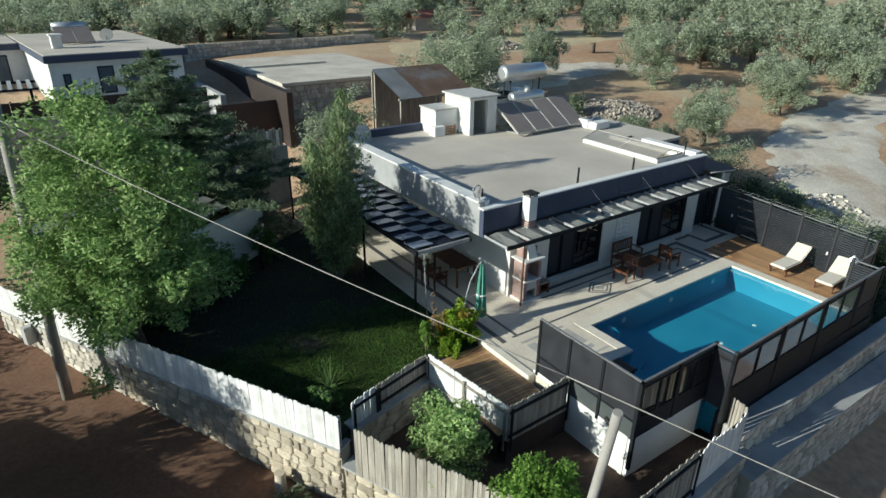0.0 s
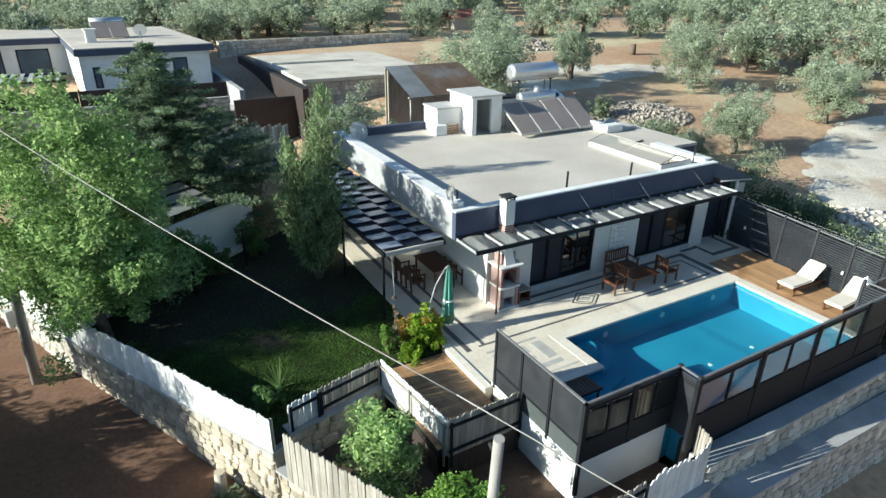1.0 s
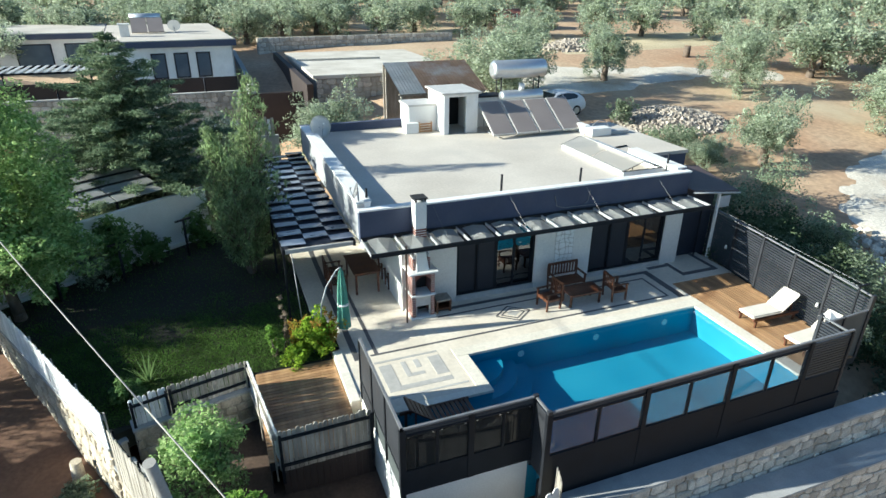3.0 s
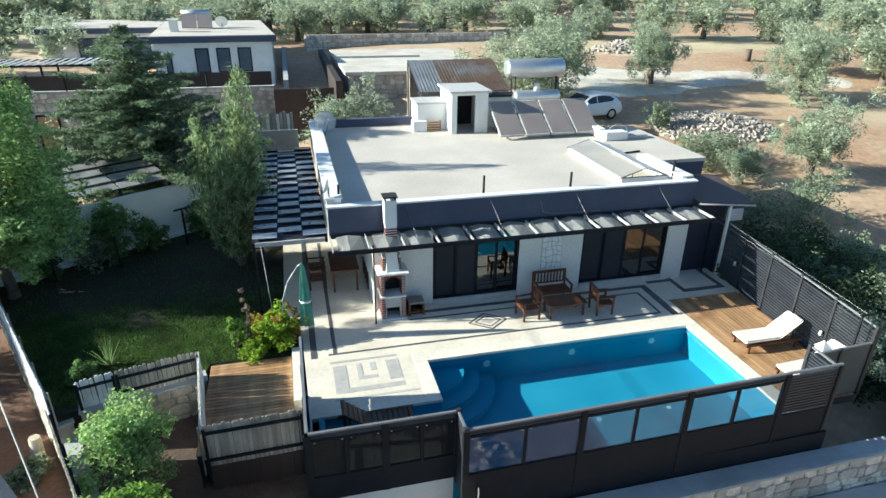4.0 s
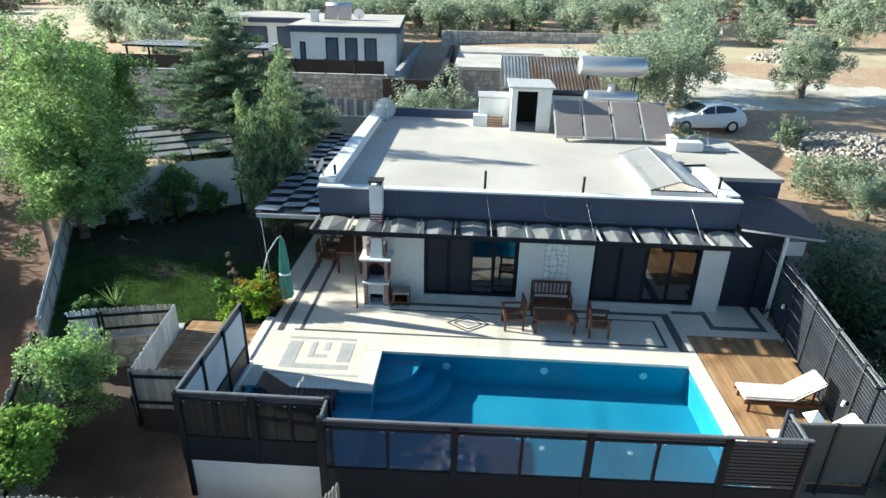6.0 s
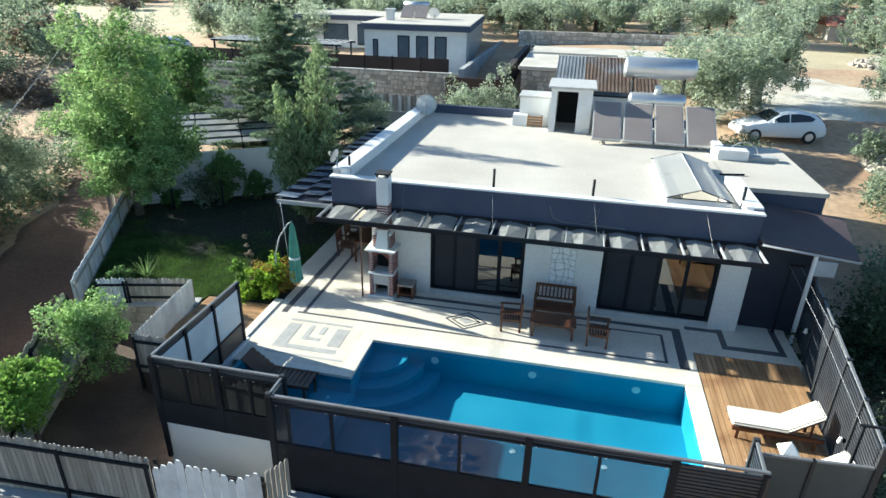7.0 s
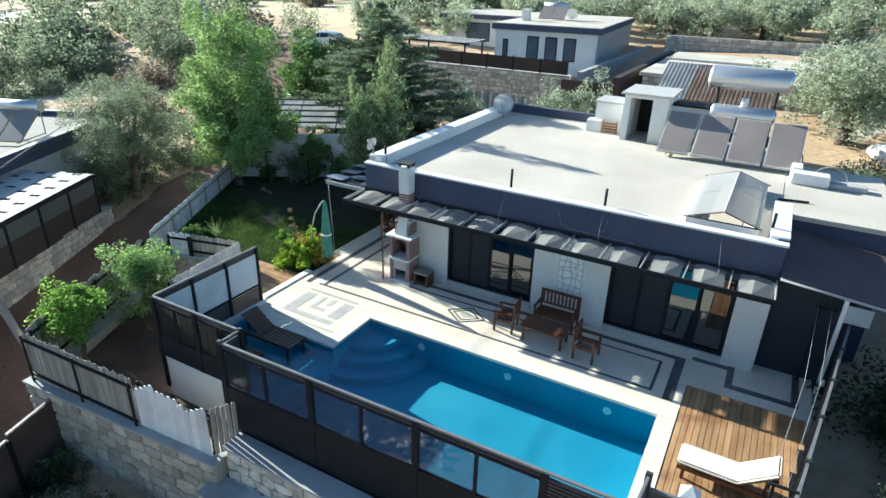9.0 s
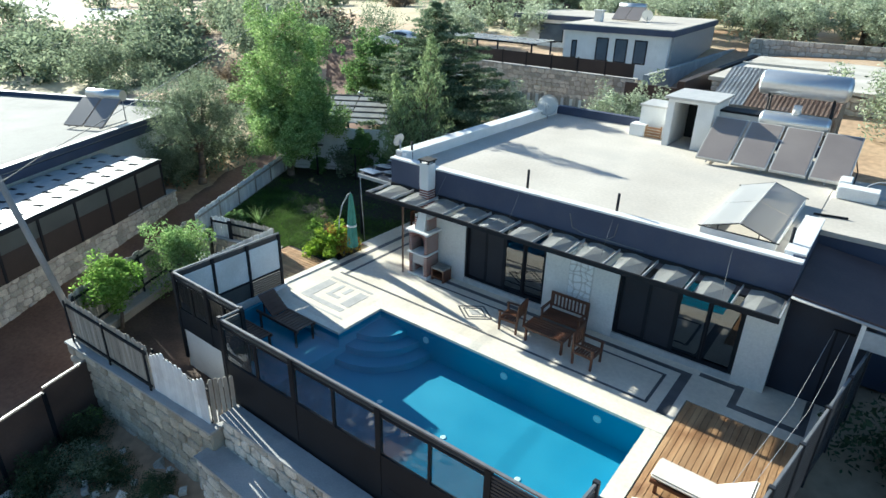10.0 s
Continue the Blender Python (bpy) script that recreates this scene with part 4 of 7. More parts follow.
fence_run("return_fence", "short dark return of the pool fence", (20.7, 5.58), (20.75, 6.4), -0.3, 1.6, slat_fence())
fence_run("end_fence", "smooth grey-green sheet fence behind the sun loungers", (20.75, 6.4), (22.6, 6.5), -0.3, 1.35, sheet_fence)
fence_run("east_fence", "tall dark slatted fence along the pool deck", (22.63, 6.5), (23.62, 13.0), -0.1, 1.72, slat_fence())

# ---- garden, picket fences and street wall ----
def build_lawn():
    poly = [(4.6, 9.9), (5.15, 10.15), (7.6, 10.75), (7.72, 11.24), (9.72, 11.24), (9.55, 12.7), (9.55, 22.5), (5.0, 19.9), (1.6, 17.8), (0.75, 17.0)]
    struct("lawn", prism(poly, -0.6, -0.12), M["lawn"], "lawn of short green grass over soil darkened as shade", "lawn")
    rnd = np.random.RandomState(3)
    pts = []
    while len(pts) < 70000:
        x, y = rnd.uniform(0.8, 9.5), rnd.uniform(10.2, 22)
        # Grass thins to the dark soil beyond y 13.3, standing in for shade.
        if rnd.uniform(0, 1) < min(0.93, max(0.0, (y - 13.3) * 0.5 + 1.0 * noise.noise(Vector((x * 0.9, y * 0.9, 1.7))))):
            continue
        inside = False
        for (xa, ya), (xb, yb) in zip(poly, poly[1:] + poly[:1]):
            if (ya > y) != (yb > y) and x < (xb - xa) * (y - ya) / (yb - ya) + xa:
                inside = not inside
        if inside:
            pts.append((x, y))
    pts = np.array(pts)
    n = len(pts)
    ang = rnd.uniform(0, 2 * np.pi, n)
    h = rnd.uniform(0.02, 0.06, n)
    lean = rnd.normal(0, 0.03, (n, 2))
    w = 0.010
    v = np.zeros((n, 3, 3))
    v[:, 0] = np.c_[pts[:, 0] - w * np.cos(ang), pts[:, 1] - w * np.sin(ang), np.full(n, -0.122)]
    v[:, 1] = np.c_[pts[:, 0] + w * np.cos(ang), pts[:, 1] + w * np.sin(ang), np.full(n, -0.122)]
    v[:, 2] = np.c_[pts[:, 0] + lean[:, 0], pts[:, 1] + lean[:, 1], -0.12 + h]
    me = bpy.data.meshes.new("grass")
    me.from_pydata(v.reshape(-1, 3).tolist(), [], np.arange(n * 3).reshape(-1, 3).tolist())
    me.materials.append(M["grass"])
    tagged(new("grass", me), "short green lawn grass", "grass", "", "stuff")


build_lawn()


def picket_mesh(w, h, mat, pointed=0.05, thick=0.022):
    bm = bmesh.new()
    prof = [(0, 0), (w, 0), (w, h - pointed), (w * 0.72, h), (w * 0.28, h), (0, h - pointed)]
    lo = [bm.verts.new((x, 0, z)) for x, z in prof]
    hi = [bm.verts.new((x, thick, z)) for x, z in prof]
    bm.faces.new(lo)
    bm.faces.new(hi[::-1])
    for i in range(6):
        bm.faces.new((lo[i], hi[i], hi[(i + 1) % 6], lo[(i + 1) % 6]))
    bmesh.ops.recalc_face_normals(bm, faces=bm.faces[:])
    return mesh_of("picket", bm, mat)


def picket_fence(label, p, q, z0, z1, mat, w=0.082, gap=0.008, rail=True, rail_side=-1, rail_mat="charcoal", dz=0.0, seed=1, pointed=0.038, jag=0.015):
    f = thing("picket_fence", label, "fence", group="picket fences")
    p3, q3 = Vector((*p, 0)), Vector((*q, 0))
    f.matrix_world = along(p3, q3)
    L = (q3 - p3).length
    rnd = random.Random(seed)
    n = int(L / (w + gap))
    meshes = [picket_mesh(w, (z1 - z0) * k, M[mat], pointed) for k in (1 - 2 * jag, 1 - jag, 1.0, 1 + jag)]
    for i in range(n):
        ob = part("picket", rnd.choice(meshes), None, f)
        ob.matrix_basis = pose(i * (L / n), rnd.uniform(-0.006, 0.006), z0 + dz * i / n, 0, rnd.uniform(-0.9, 0.9), 0)
    if rail:
        y0, y1 = (-0.05, -0.008) if rail_side < 0 else (0.032, 0.075)
        for z in (z0 + 0.15, z1 - 0.22):
            m = pose(0, 0, 0, 0, -math.degrees(math.atan2(dz, L)), 0)
            part("rail", bx(0, y0, z, L, y1, z + 0.06, 0, m), M[rail_mat], f)
        k = max(2, int(L / 1.3) + 1)
        for i in range(k):
            x = i * (L - 0.06) / (k - 1)
            part("post", bx(x, y0 - 0.03 if rail_side < 0 else y1, z0 - 0.25 + dz * x / L, x + 0.06, y0 if rail_side < 0 else y1 + 0.03, z1 - 0.06 + dz * x / L), M[rail_mat], f)
    return f


picket_fence("white-painted picket panel by the garden steps", (5.1, 10.05), (5.85, 10.26), -0.4, 0.65, "whitewash", seed=2)
picket_fence("weathered grey picket fence above a stone bank", (5.87, 10.27), (7.6, 10.7), -0.1, 0.65, "greywood", seed=3)
picket_fence("picket fence painted white along the landing deck", (7.6, 10.66), (7.95, 7.9), -0.35, 0.68, "whitewash", seed=4, rail_side=-1, rail_mat="greywood", gap=0.0005, jag=0.008)
picket_fence("weathered grey picket fence at the deck front", (7.97, 7.86), (9.92, 7.92), -0.35, 0.7, "greywood", seed=5)
STREET = [(4.62, 9.75), (1.07, 16.3), (-1.6, 21.5)]
picket_fence("white boards along the top of the street wall", STREET[0], STREET[1], -0.32, 0.68, "whitewash", seed=6, rail_side=-1, rail_mat="greywood", pointed=0.02, w=0.12, gap=0.004)
picket_fence("white boards along the top of the street wall", STREET[1], STREET[2], -0.32, 0.68, "whitewash", seed=7, rail_side=-1, rail_mat="greywood", pointed=0.02, w=0.12, gap=0.004)
picket_fence("weathered board fence on the street wall", (7.05, 4.62), (4.78, 9.3), -0.72, 0.58, "greywood", seed=8, rail_side=-1, gap=0.006)
picket_fence("weathered board fence on the corner retaining wall", (7.1, 4.5), (10.6, 4.74), -0.74, 0.56, "greywood", seed=9, rail_side=-1, dz=-0.1)
picket_fence("uneven white-washed boards on the retaining wall", (10.63, 4.75), (12.7, 4.88), -0.84, 0.42, "whitewash", seed=10, rail_side=1, gap=0.003, w=0.15, pointed=0.09, dz=-0.08, jag=0.07)
picket_fence("short weathered board return beside the pool fence", (12.76, 4.92), (12.95, 5.42), -0.72, 0.42, "greywood", seed=11, rail=False)


def stone_shape(ring, rnd, proud):
    """One roughly squared stone inside a four-sided cell: vertices and faces, its back in the mortar."""
    cx, cz = sum(p[0] for p in ring) / 4, sum(p[1] for p in ring) / 4
    pts = []
    for (xa, za), (xb, zb) in zip(ring, ring[1:] + ring[:1]):
        u = rnd.uniform(0.08, 0.3)
        pts += [(lerp(xa, xb, u), lerp(za, zb, u)), (lerp(xa, xb, 1 - u), lerp(za, zb, 1 - u))]
    verts = []
    for k, y in ((0.93, 0.035), (0.9, -0.35 * proud), (0.72, -proud)):
        verts += [(lerp(cx, x, k), y + rnd.uniform(-0.15, 0.15) * proud, lerp(cz, z, k)) for x, z in pts]
    faces = [(r * 8 + i, r * 8 + (i + 1) % 8, r * 8 + 8 + (i + 1) % 8, r * 8 + 8 + i) for r in (0, 1) for i in range(8)]
    return verts, faces + [tuple(range(16, 24))]


def stone_wall(name, label, p, q, z0, z1, size=0.3, thick=0.35, seed=1, singles=True, cap=True, cap_mat="concrete", drop=0.0):
    """A rubble wall from p to q (its face is to the right of that way); drop lowers its top towards q."""
    f = tagged(new(name), label, "wall", "", "structure")
    p3, q3 = Vector((*p, 0)), Vector((*q, 0))
    f.matrix_world = along(p3, q3)
    L = (q3 - p3).length
    bm = bmesh.new()
    v = box(bm, 0, 0.02, z0, L, thick, z1)
    for i in (5, 6):
        v[i].co.z -= drop
    part("core", bm, M["mortar"], f)
    if cap:
        bm = bmesh.new()
        v = box(bm, -0.02, -0.05, z1 + 0.001, L + 0.02, thick + 0.03, z1 + 0.06)
        for i in (1, 2, 5, 6):
            v[i].co.z -= drop
        part("cap", bm, M[cap_mat], f)
    rnd = random.Random(seed)
    rows = max(2, round((z1 - z0) / (size * 0.8)))

    def joint(r, x):
        w = 0 if r in (0, rows) else 0.55 * noise.noise(Vector((x * 1.6 / size * 0.3, r * 3.7, seed)))
        return z0 + (z1 - drop * x / L - z0) * (r + w) / rows

    stones = []
    for r in range(rows):
        x = -rnd.uniform(0, 0.6) * size
        while x < L:
            x2 = x + size * rnd.uniform(0.65, 1.7)
            a, b = max(x, 0), min(x2, L)
            if b - a > size * 0.25:
                t0, t1 = (rnd.uniform(-0.14, 0.14) * size for _ in range(2))
                stones.append(stone_shape([(a, joint(r, a)), (b, joint(r, b)), (min(b + t1, L), joint(r + 1, b)), (max(a + t0, 0), joint(r + 1, a))], rnd, rnd.uniform(0.015, 0.04)))
            x = x2
    if singles and len(stones) <= 300:
        for vs, fs in stones:
            me = bpy.data.meshes.new("stone")
            me.from_pydata(vs, [], fs)
            me.materials.append(M["stone"])
            part("stone", me, None, f)
    else:
        verts, faces = [], []
        for vs, fs in stones:
            o = len(verts)
            verts += vs
            faces += [[o + i for i in fc] for fc in fs]
        me = bpy.data.meshes.new("stones")
        me.from_pydata(verts, [], faces)
        me.materials.append(M["stones"])
        tagged(part("stones", me, None, f), kind="stuff")
    return f


stone_wall("street_wall", "rubble stone wall along the dirt road", (-1.6, 21.5), STREET[1], -2.4, -0.33, 0.3, seed=3, singles=False)
stone_wall("street_wall", "rubble stone wall along the dirt road", STREET[1], STREET[0], -2.9, -0.33, 0.3, seed=4)
stone_wall("street_wall", "rubble stone wall below a weathered board fence", (4.66, 9.7), (7.0, 4.5), -3.6, -0.78, 0.3, seed=5)
stone_wall("corner_wall", "stone retaining wall under the board fence", (6.9, 4.34), (12.9, 4.74), -4.2, -0.82, 0.36, seed=6, thick=0.5)
stone_wall("retaining_wall", "stone retaining wall below the pool fence", (12.95, 5.0), (24.5, 5.08), -2.2, -0.5, 0.3, seed=7, singles=False, thick=0.3)
stone_wall("lower_wall", "low outer stone retaining wall", (12.7, 4.42), (26.5, 4.36), -4.4, -1.35, 0.3, seed=8, singles=False, thick=0.3)
stone_wall("bank_wall", "stone bank below the picket fence", (5.1, 9.95), (7.7, 10.6), -1.2, -0.14, 0.34, seed=9)
struct("ledge", bx(12.9, 5.32, -1.2, 24.5, 5.46, -0.45), M["concrete"], "grey concrete ledge at the foot of the fence", "ledge")
struct("lower_ledge", bx(12.75, 4.7, -3.0, 26.0, 4.99, -1.3), M["concrete"], "grey concrete ledge between retaining walls", "ledge")
struct("terrace_base", bx(10.0, 6.0, -1.3, 12.62, 6.1, 0.1), M["white"], "white rendered wall below the pool terrace", "wall")
struct("terrace_base_west", bx(9.97, 6.1, -1.3, 10.08, 9.2, 0.1), M["white"], "white rendered wall below the pool terrace", "wall")
struct("terrace_base_front", bx(12.62, 5.5, -1.3, 20.8, 5.6, -0.02), M["charcoal"], "dark wall below the pool fence", "wall")
struct("lower_yard", prism([(4.75, 9.8), (7.1, 4.75), (12.9, 5.35), (12.6, 6.0), (9.98, 6.0), (9.98, 9.2), (7.7, 10.7), (5.1, 10.1)], -1.6, -1.02), M["shade_earth"], "bare brown earth of the lower yard, darkened for deep shade", "ground")
# white-washed back wall of the garden, with the lean-to behind
w0, w1 = (0.75, 17.05), (7.0, 21.1)
m = along(Vector((*w0, 0)), Vector((*w1, 0)))
struct("garden_wall", bx(0, 0, -1.2, (Vector(w1) - Vector(w0)).length, 0.2, 1.75, 0, m), M["white"], "white-washed garden wall in the shade", "wall")
struct("garden_wall_kerb", bx(0.2, -0.16, -0.3, 7.0, -0.002, 0.0, 0, m), M["coping"], "low white kerb at the garden wall foot", "kerb")


def build_lean_to():
    c = thing("lean_to", "grey sheeted lean-to roof on dark rafters behind the garden wall", "canopy", (0, 0, 0))
    c.matrix_world = m @ pose(0.9, 0.35, 0)
    for i in range(5):
        mm = pose(0.0, i * 0.62, 1.92 + 0.13 * i, 12, 0, 0)
        for k in range(3):
            part("sheet", bx(k * 1.75, 0, 0.05, k * 1.75 + 1.7, 0.5, 0.075, 0, mm), M["oldsheet"], c)
        part("purlin", bx(-0.1, 0.505, 0.0, 5.4, 0.6, 0.1, 0, mm), M["charcoal"], c)
    for k in range(4):
        part("post", bx(k * 1.72, 0.0, -0.5, k * 1.72 + 0.08, 0.08, 1.95), M["charcoal"], c)
        part("rafter", bx(k * 1.72, 0.0, 0, k * 1.72 + 0.07, 3.1, 0.07, 0, pose(0, 0, 1.86, 12)), M["charcoal"], c)


build_lean_to()


def build_poles():
    p = thing("utility_pole", "leaning weathered utility pole by the street wall", "pole", (-0.36, 17.1, -1.7), group="poles")
    part("shaft", cyl((0, 0, -0.3), (0.34, 0, 8.6), 0.15, 0.1, 12), M["pole"], p)
    q = thing("utility_pole", "short weathered timber pole beside the retaining wall", "pole", (6.95, 5.0, -2.0), group="poles")
    part("shaft", cyl((0, 0, -0.3), (-0.52, -1.0, 5.9), 0.095, 0.075, 12), M["pole"], q)
    part("insulator", cyl((-0.52, -0.92, 5.6), (-0.52, -0.8, 5.68), 0.04, 0.03), M["dark"], q)
    c = thing("overhead_cable", "pale twisted overhead cable", "cable")
    a, b, e = Vector((-0.05, 16.95, 6.4)), Vector((6.35, 4.95, 3.98)), Vector((11.5, -4.3, 2.3))
    for u, v in ((a, b), (b, e)):
        pts = [u.lerp(v, k / 14) - Vector((0, 0, 0.12 * math.sin(math.pi * k / 14))) for k in range(15)]
        part("strand", hose(pts, 0.011), M["pole"], c)
    part("tail", hose([e, e + Vector((8, -14.4, -1.6)), e + Vector((16, -28.8, -8.5))], 0.011), M["pole"], c)
    d = thing("meter_box", "grey meter box on the street wall", "meter box", (-0.9, 19.85, -0.9))
    part("body", bx(-0.2, -0.12, 0, 0.2, 0.12, 0.6, 0.02, pose(0, 0, 0, 0, 0, 27)), M["concrete"], d)
    g = thing("gate_stub", "broken grey stone gate stub beside the road", "stone stub", (3.5, 11.0, -2.5))
    part("body", cyl((0, 0, -0.2), (0.05, 0, 1.1), 0.19, 0.13, 7), M["stone"], g)


build_poles()

# ---- furniture and garden things ----
def build_barbecue():
    b = thing("barbecue", "brick-and-white garden barbecue with a tall chimney", "barbecue", (12.2, 12.12, 0))

    def bricks(x0, x1, y0, y1, z0, z1, h=0.072):
        k, z = 0, z0
        while z + h <= z1 + 0.001:
            n = max(1, round((x1 - x0) / 0.21))
            off = 0.5 * (k % 2) if n > 1 else 0
            w = (x1 - x0) / n
            xs = [x0] + [x0 + (i + off) * w for i in range(1 if off == 0 else 0, n)] + [x1]
            for a, c in zip(xs, xs[1:]):
                if c - a > 0.02:
                    part("brick", bx(a + 0.003, y0, z + 0.013, c - 0.003, y1, z + h - 0.012), M["brick"], b)
            k += 1
            z += h
        part("mortar", bx(x0 + 0.012, y0 + 0.01, z0, x1 - 0.012, y1 - 0.01, z1), M["white"], b)

    part("plinth", bx(-0.04, -0.04, 0, 0.72, 0.62, 0.06, 0.01), M["white"], b)
    for x in (0.0, 0.57):
        bricks(x, x + 0.11, 0, 0.55, 0.06, 0.71)
    part("back", bx(0.11, 0.45, 0.06, 0.57, 0.55, 1.42), M["dark"], b)
    part("shelf", bx(-0.03, -0.05, 0.72, 0.71, 0.58, 0.77, 0.01), M["white"], b)
    part("lower_frame", bx(0.12, 0.02, 0.07, 0.15, 0.12, 0.4, 0.005), M["greyband"], b)
    part("lower_frame", bx(0.53, 0.02, 0.07, 0.56, 0.12, 0.4, 0.005), M["greyband"], b)
    part("lower_frame", bx(0.12, 0.02, 0.4, 0.56, 0.12, 0.43, 0.005), M["greyband"], b)
    part("lower_panel", bx(0.112, 0.03, 0.431, 0.568, 0.1, 0.718), M["concrete"], b)
    for x in (0.0, 0.57):
        bricks(x, x + 0.11, 0, 0.55, 0.78, 1.43)
    bm = bmesh.new()
    n = 9
    arc = [(0.11 + 0.46 * (i / (n - 1)), 1.2 + 0.16 * math.sin(math.pi * i / (n - 1))) for i in range(n)]
    for (xa, za), (xb, zb) in zip(arc, arc[1:]):
        v = [bm.verts.new(c) for c in ((xa, 0.01, za), (xb, 0.01, zb), (xb, 0.01, 1.43), (xa, 0.01, 1.43), (xa, 0.1, za), (xb, 0.1, zb), (xb, 0.1, 1.43), (xa, 0.1, 1.43))]
        for f in ((0, 1, 2, 3), (7, 6, 5, 4), (0, 4, 5, 1)):
            bm.faces.new([v[i] for i in f])
    part("arch", bm, M["brick"], b)
    part("mantel", bx(-0.09, -0.08, 1.43, 0.77, 0.6, 1.48, 0.01), M["white"], b)
    bm = bmesh.new()
    lo = [bm.verts.new(c) for c in ((0.17, 0.05, 1.48), (0.53, 0.05, 1.48), (0.53, 0.54, 1.48), (0.17, 0.54, 1.48))]
    hi = [bm.verts.new(c) for c in ((0.21, 0.2, 1.98), (0.49, 0.2, 1.98), (0.49, 0.54, 1.98), (0.21, 0.54, 1.98))]
    for i in range(4):
        bm.faces.new((lo[i], lo[(i + 1) % 4], hi[(i + 1) % 4], hi[i]))
    bm.faces.new(hi)
    part("hood", bm, M["white"], b, "white plastered hood")
    bricks(0.08, 0.17, 0.16, 0.55, 1.48, 1.91)
    bricks(0.53, 0.6, 0.16, 0.55, 1.48, 1.91)
    bricks(0.19, 0.52, 0.22, 0.55, 1.98, 2.76)
    part("flue", bx(0.19, 0.22, 2.76, 0.52, 0.55, 3.46, 0.008), M["white"], b, "white rendered chimney top")
    for x in (0.2, 0.47):
        for y in (0.23, 0.5):
            part("cowl_leg", bx(x, y, 3.46, x + 0.04, y + 0.04, 3.54), M["dark"], b)
    part("cowl", bx(0.16, 0.19, 3.54, 0.55, 0.58, 3.58, 0.006), M["dark"], b)
    s = thing("log_store", "low open log store beside the barbecue", "log store", (12.98, 12.2, 0))
    part("top", bx(0, 0, 0.38, 0.46, 0.42, 0.43, 0.006), M["greywood"], s)
    for x in (0.0, 0.41):
        part("side", bx(x, 0.02, 0, x + 0.05, 0.4, 0.38), M["teak"], s)
    part("back", bx(0.05, 0.36, 0.04, 0.41, 0.4, 0.38), M["dark"], s)
    part("shelf", bx(0.05, 0.02, 0.1, 0.41, 0.36, 0.13), M["teak"], s)


build_barbecue()


def armchair(loc, rz, label, w=0.62, name="armchair", category="chair", group="terrace seats"):
    c = thing(name, label, category, loc, rz, group)
    d = 0.58
    for x in (0.0, w - 0.06):
        part("leg", bx(x, 0, 0, x + 0.06, 0.06, 0.62, 0.006), M["teak"], c)
        part("leg", bx(x, d - 0.06, 0, x + 0.06, d, 0.95, 0.006, pose(0, 0, 0, -3)), M["teak"], c)
        part("armrest", bx(x - 0.015, -0.03, 0.62, x + 0.075, d + 0.0, 0.65, 0.008), M["teak"], c)
        part("side_rail", bx(x + 0.015, 0.06, 0.34, x + 0.045, d - 0.06, 0.4), M["teak"], c)
    for i in range(7):
        y = 0.02 + i * 0.075
        part("seat_slat", bx(0.02, y, 0.41, w - 0.02, y + 0.06, 0.43, 0.004), M["teak"], c)
    part("front_rail", bx(0.06, 0.015, 0.34, w - 0.06, 0.045, 0.41), M["teak"], c)
    part("back_rail", bx(0.0, d - 0.005, 0.88, w, d + 0.035, 0.97, 0.008), M["teak"], c)
    part("back_rail", bx(0.0, d - 0.03, 0.5, w, d + 0.005, 0.55, 0.006), M["teak"], c)
    n = max(4, round(w / 0.12))
    for i in range(n):
        x = 0.07 + i * (w - 0.18) / (n - 1)
        part("back_slat", bx(x, d - 0.015, 0.54, x + 0.045, d + 0.012, 0.89), M["teak"], c)
    c.scale = (0.9, 0.9, 0.88)
    return c


def slat_table(loc, w, d, h, label, name="terrace_table"):
    t = thing(name, label, "table", loc)
    n = max(5, round(d / 0.1))
    for i in range(n):
        y = i * d / n
        part("top_slat", bx(0, y, h - 0.03, w, y + d / n - 0.008, h, 0.004), M["teak"], t)
    for x in (0.05, w - 0.11):
        for y in (0.05, d - 0.11):
            part("leg", bx(x, y, 0, x + 0.06, y + 0.06, h - 0.03, 0.006), M["teak"], t)
    for y in (0.06, d - 0.09):
        part("apron", bx(0.11, y, h - 0.1, w - 0.11, y + 0.03, h - 0.03), M["teak"], t)
    return t


armchair((16.8, 12.0, 0), 0, "red-brown slatted wooden bench against the stone wall", 1.2, "bench", "bench")
slat_table((16.78, 11.1, 0), 1.15, 0.62, 0.44, "low red-brown slatted wooden table on the terrace")
armchair((15.98, 11.72, 0), -84, "red-brown slatted wooden armchair beside a low table")
armchair((18.72, 11.0, 0), 88, "red-brown slatted wooden armchair beside a low table")
# dining set under the roof overhang
slat_table((10.98, 14.05, 0), 0.85, 1.5, 0.75, "red-brown wooden dining table under the overhang", "dining_table")
for x, y, r in ((10.85, 14.7, 90), (10.85, 15.45, 90), (12.06, 14.25, -90), (12.06, 15.0, -90)):
    armchair((x + (0.0 if r != 180 else 0.6), y - (0.3 if r == 90 else 0) + (0.3 if r == -90 else 0), 0), r, "red-brown wooden chair at the dining table", 0.48, "dining_chair", "chair", "dining chairs")


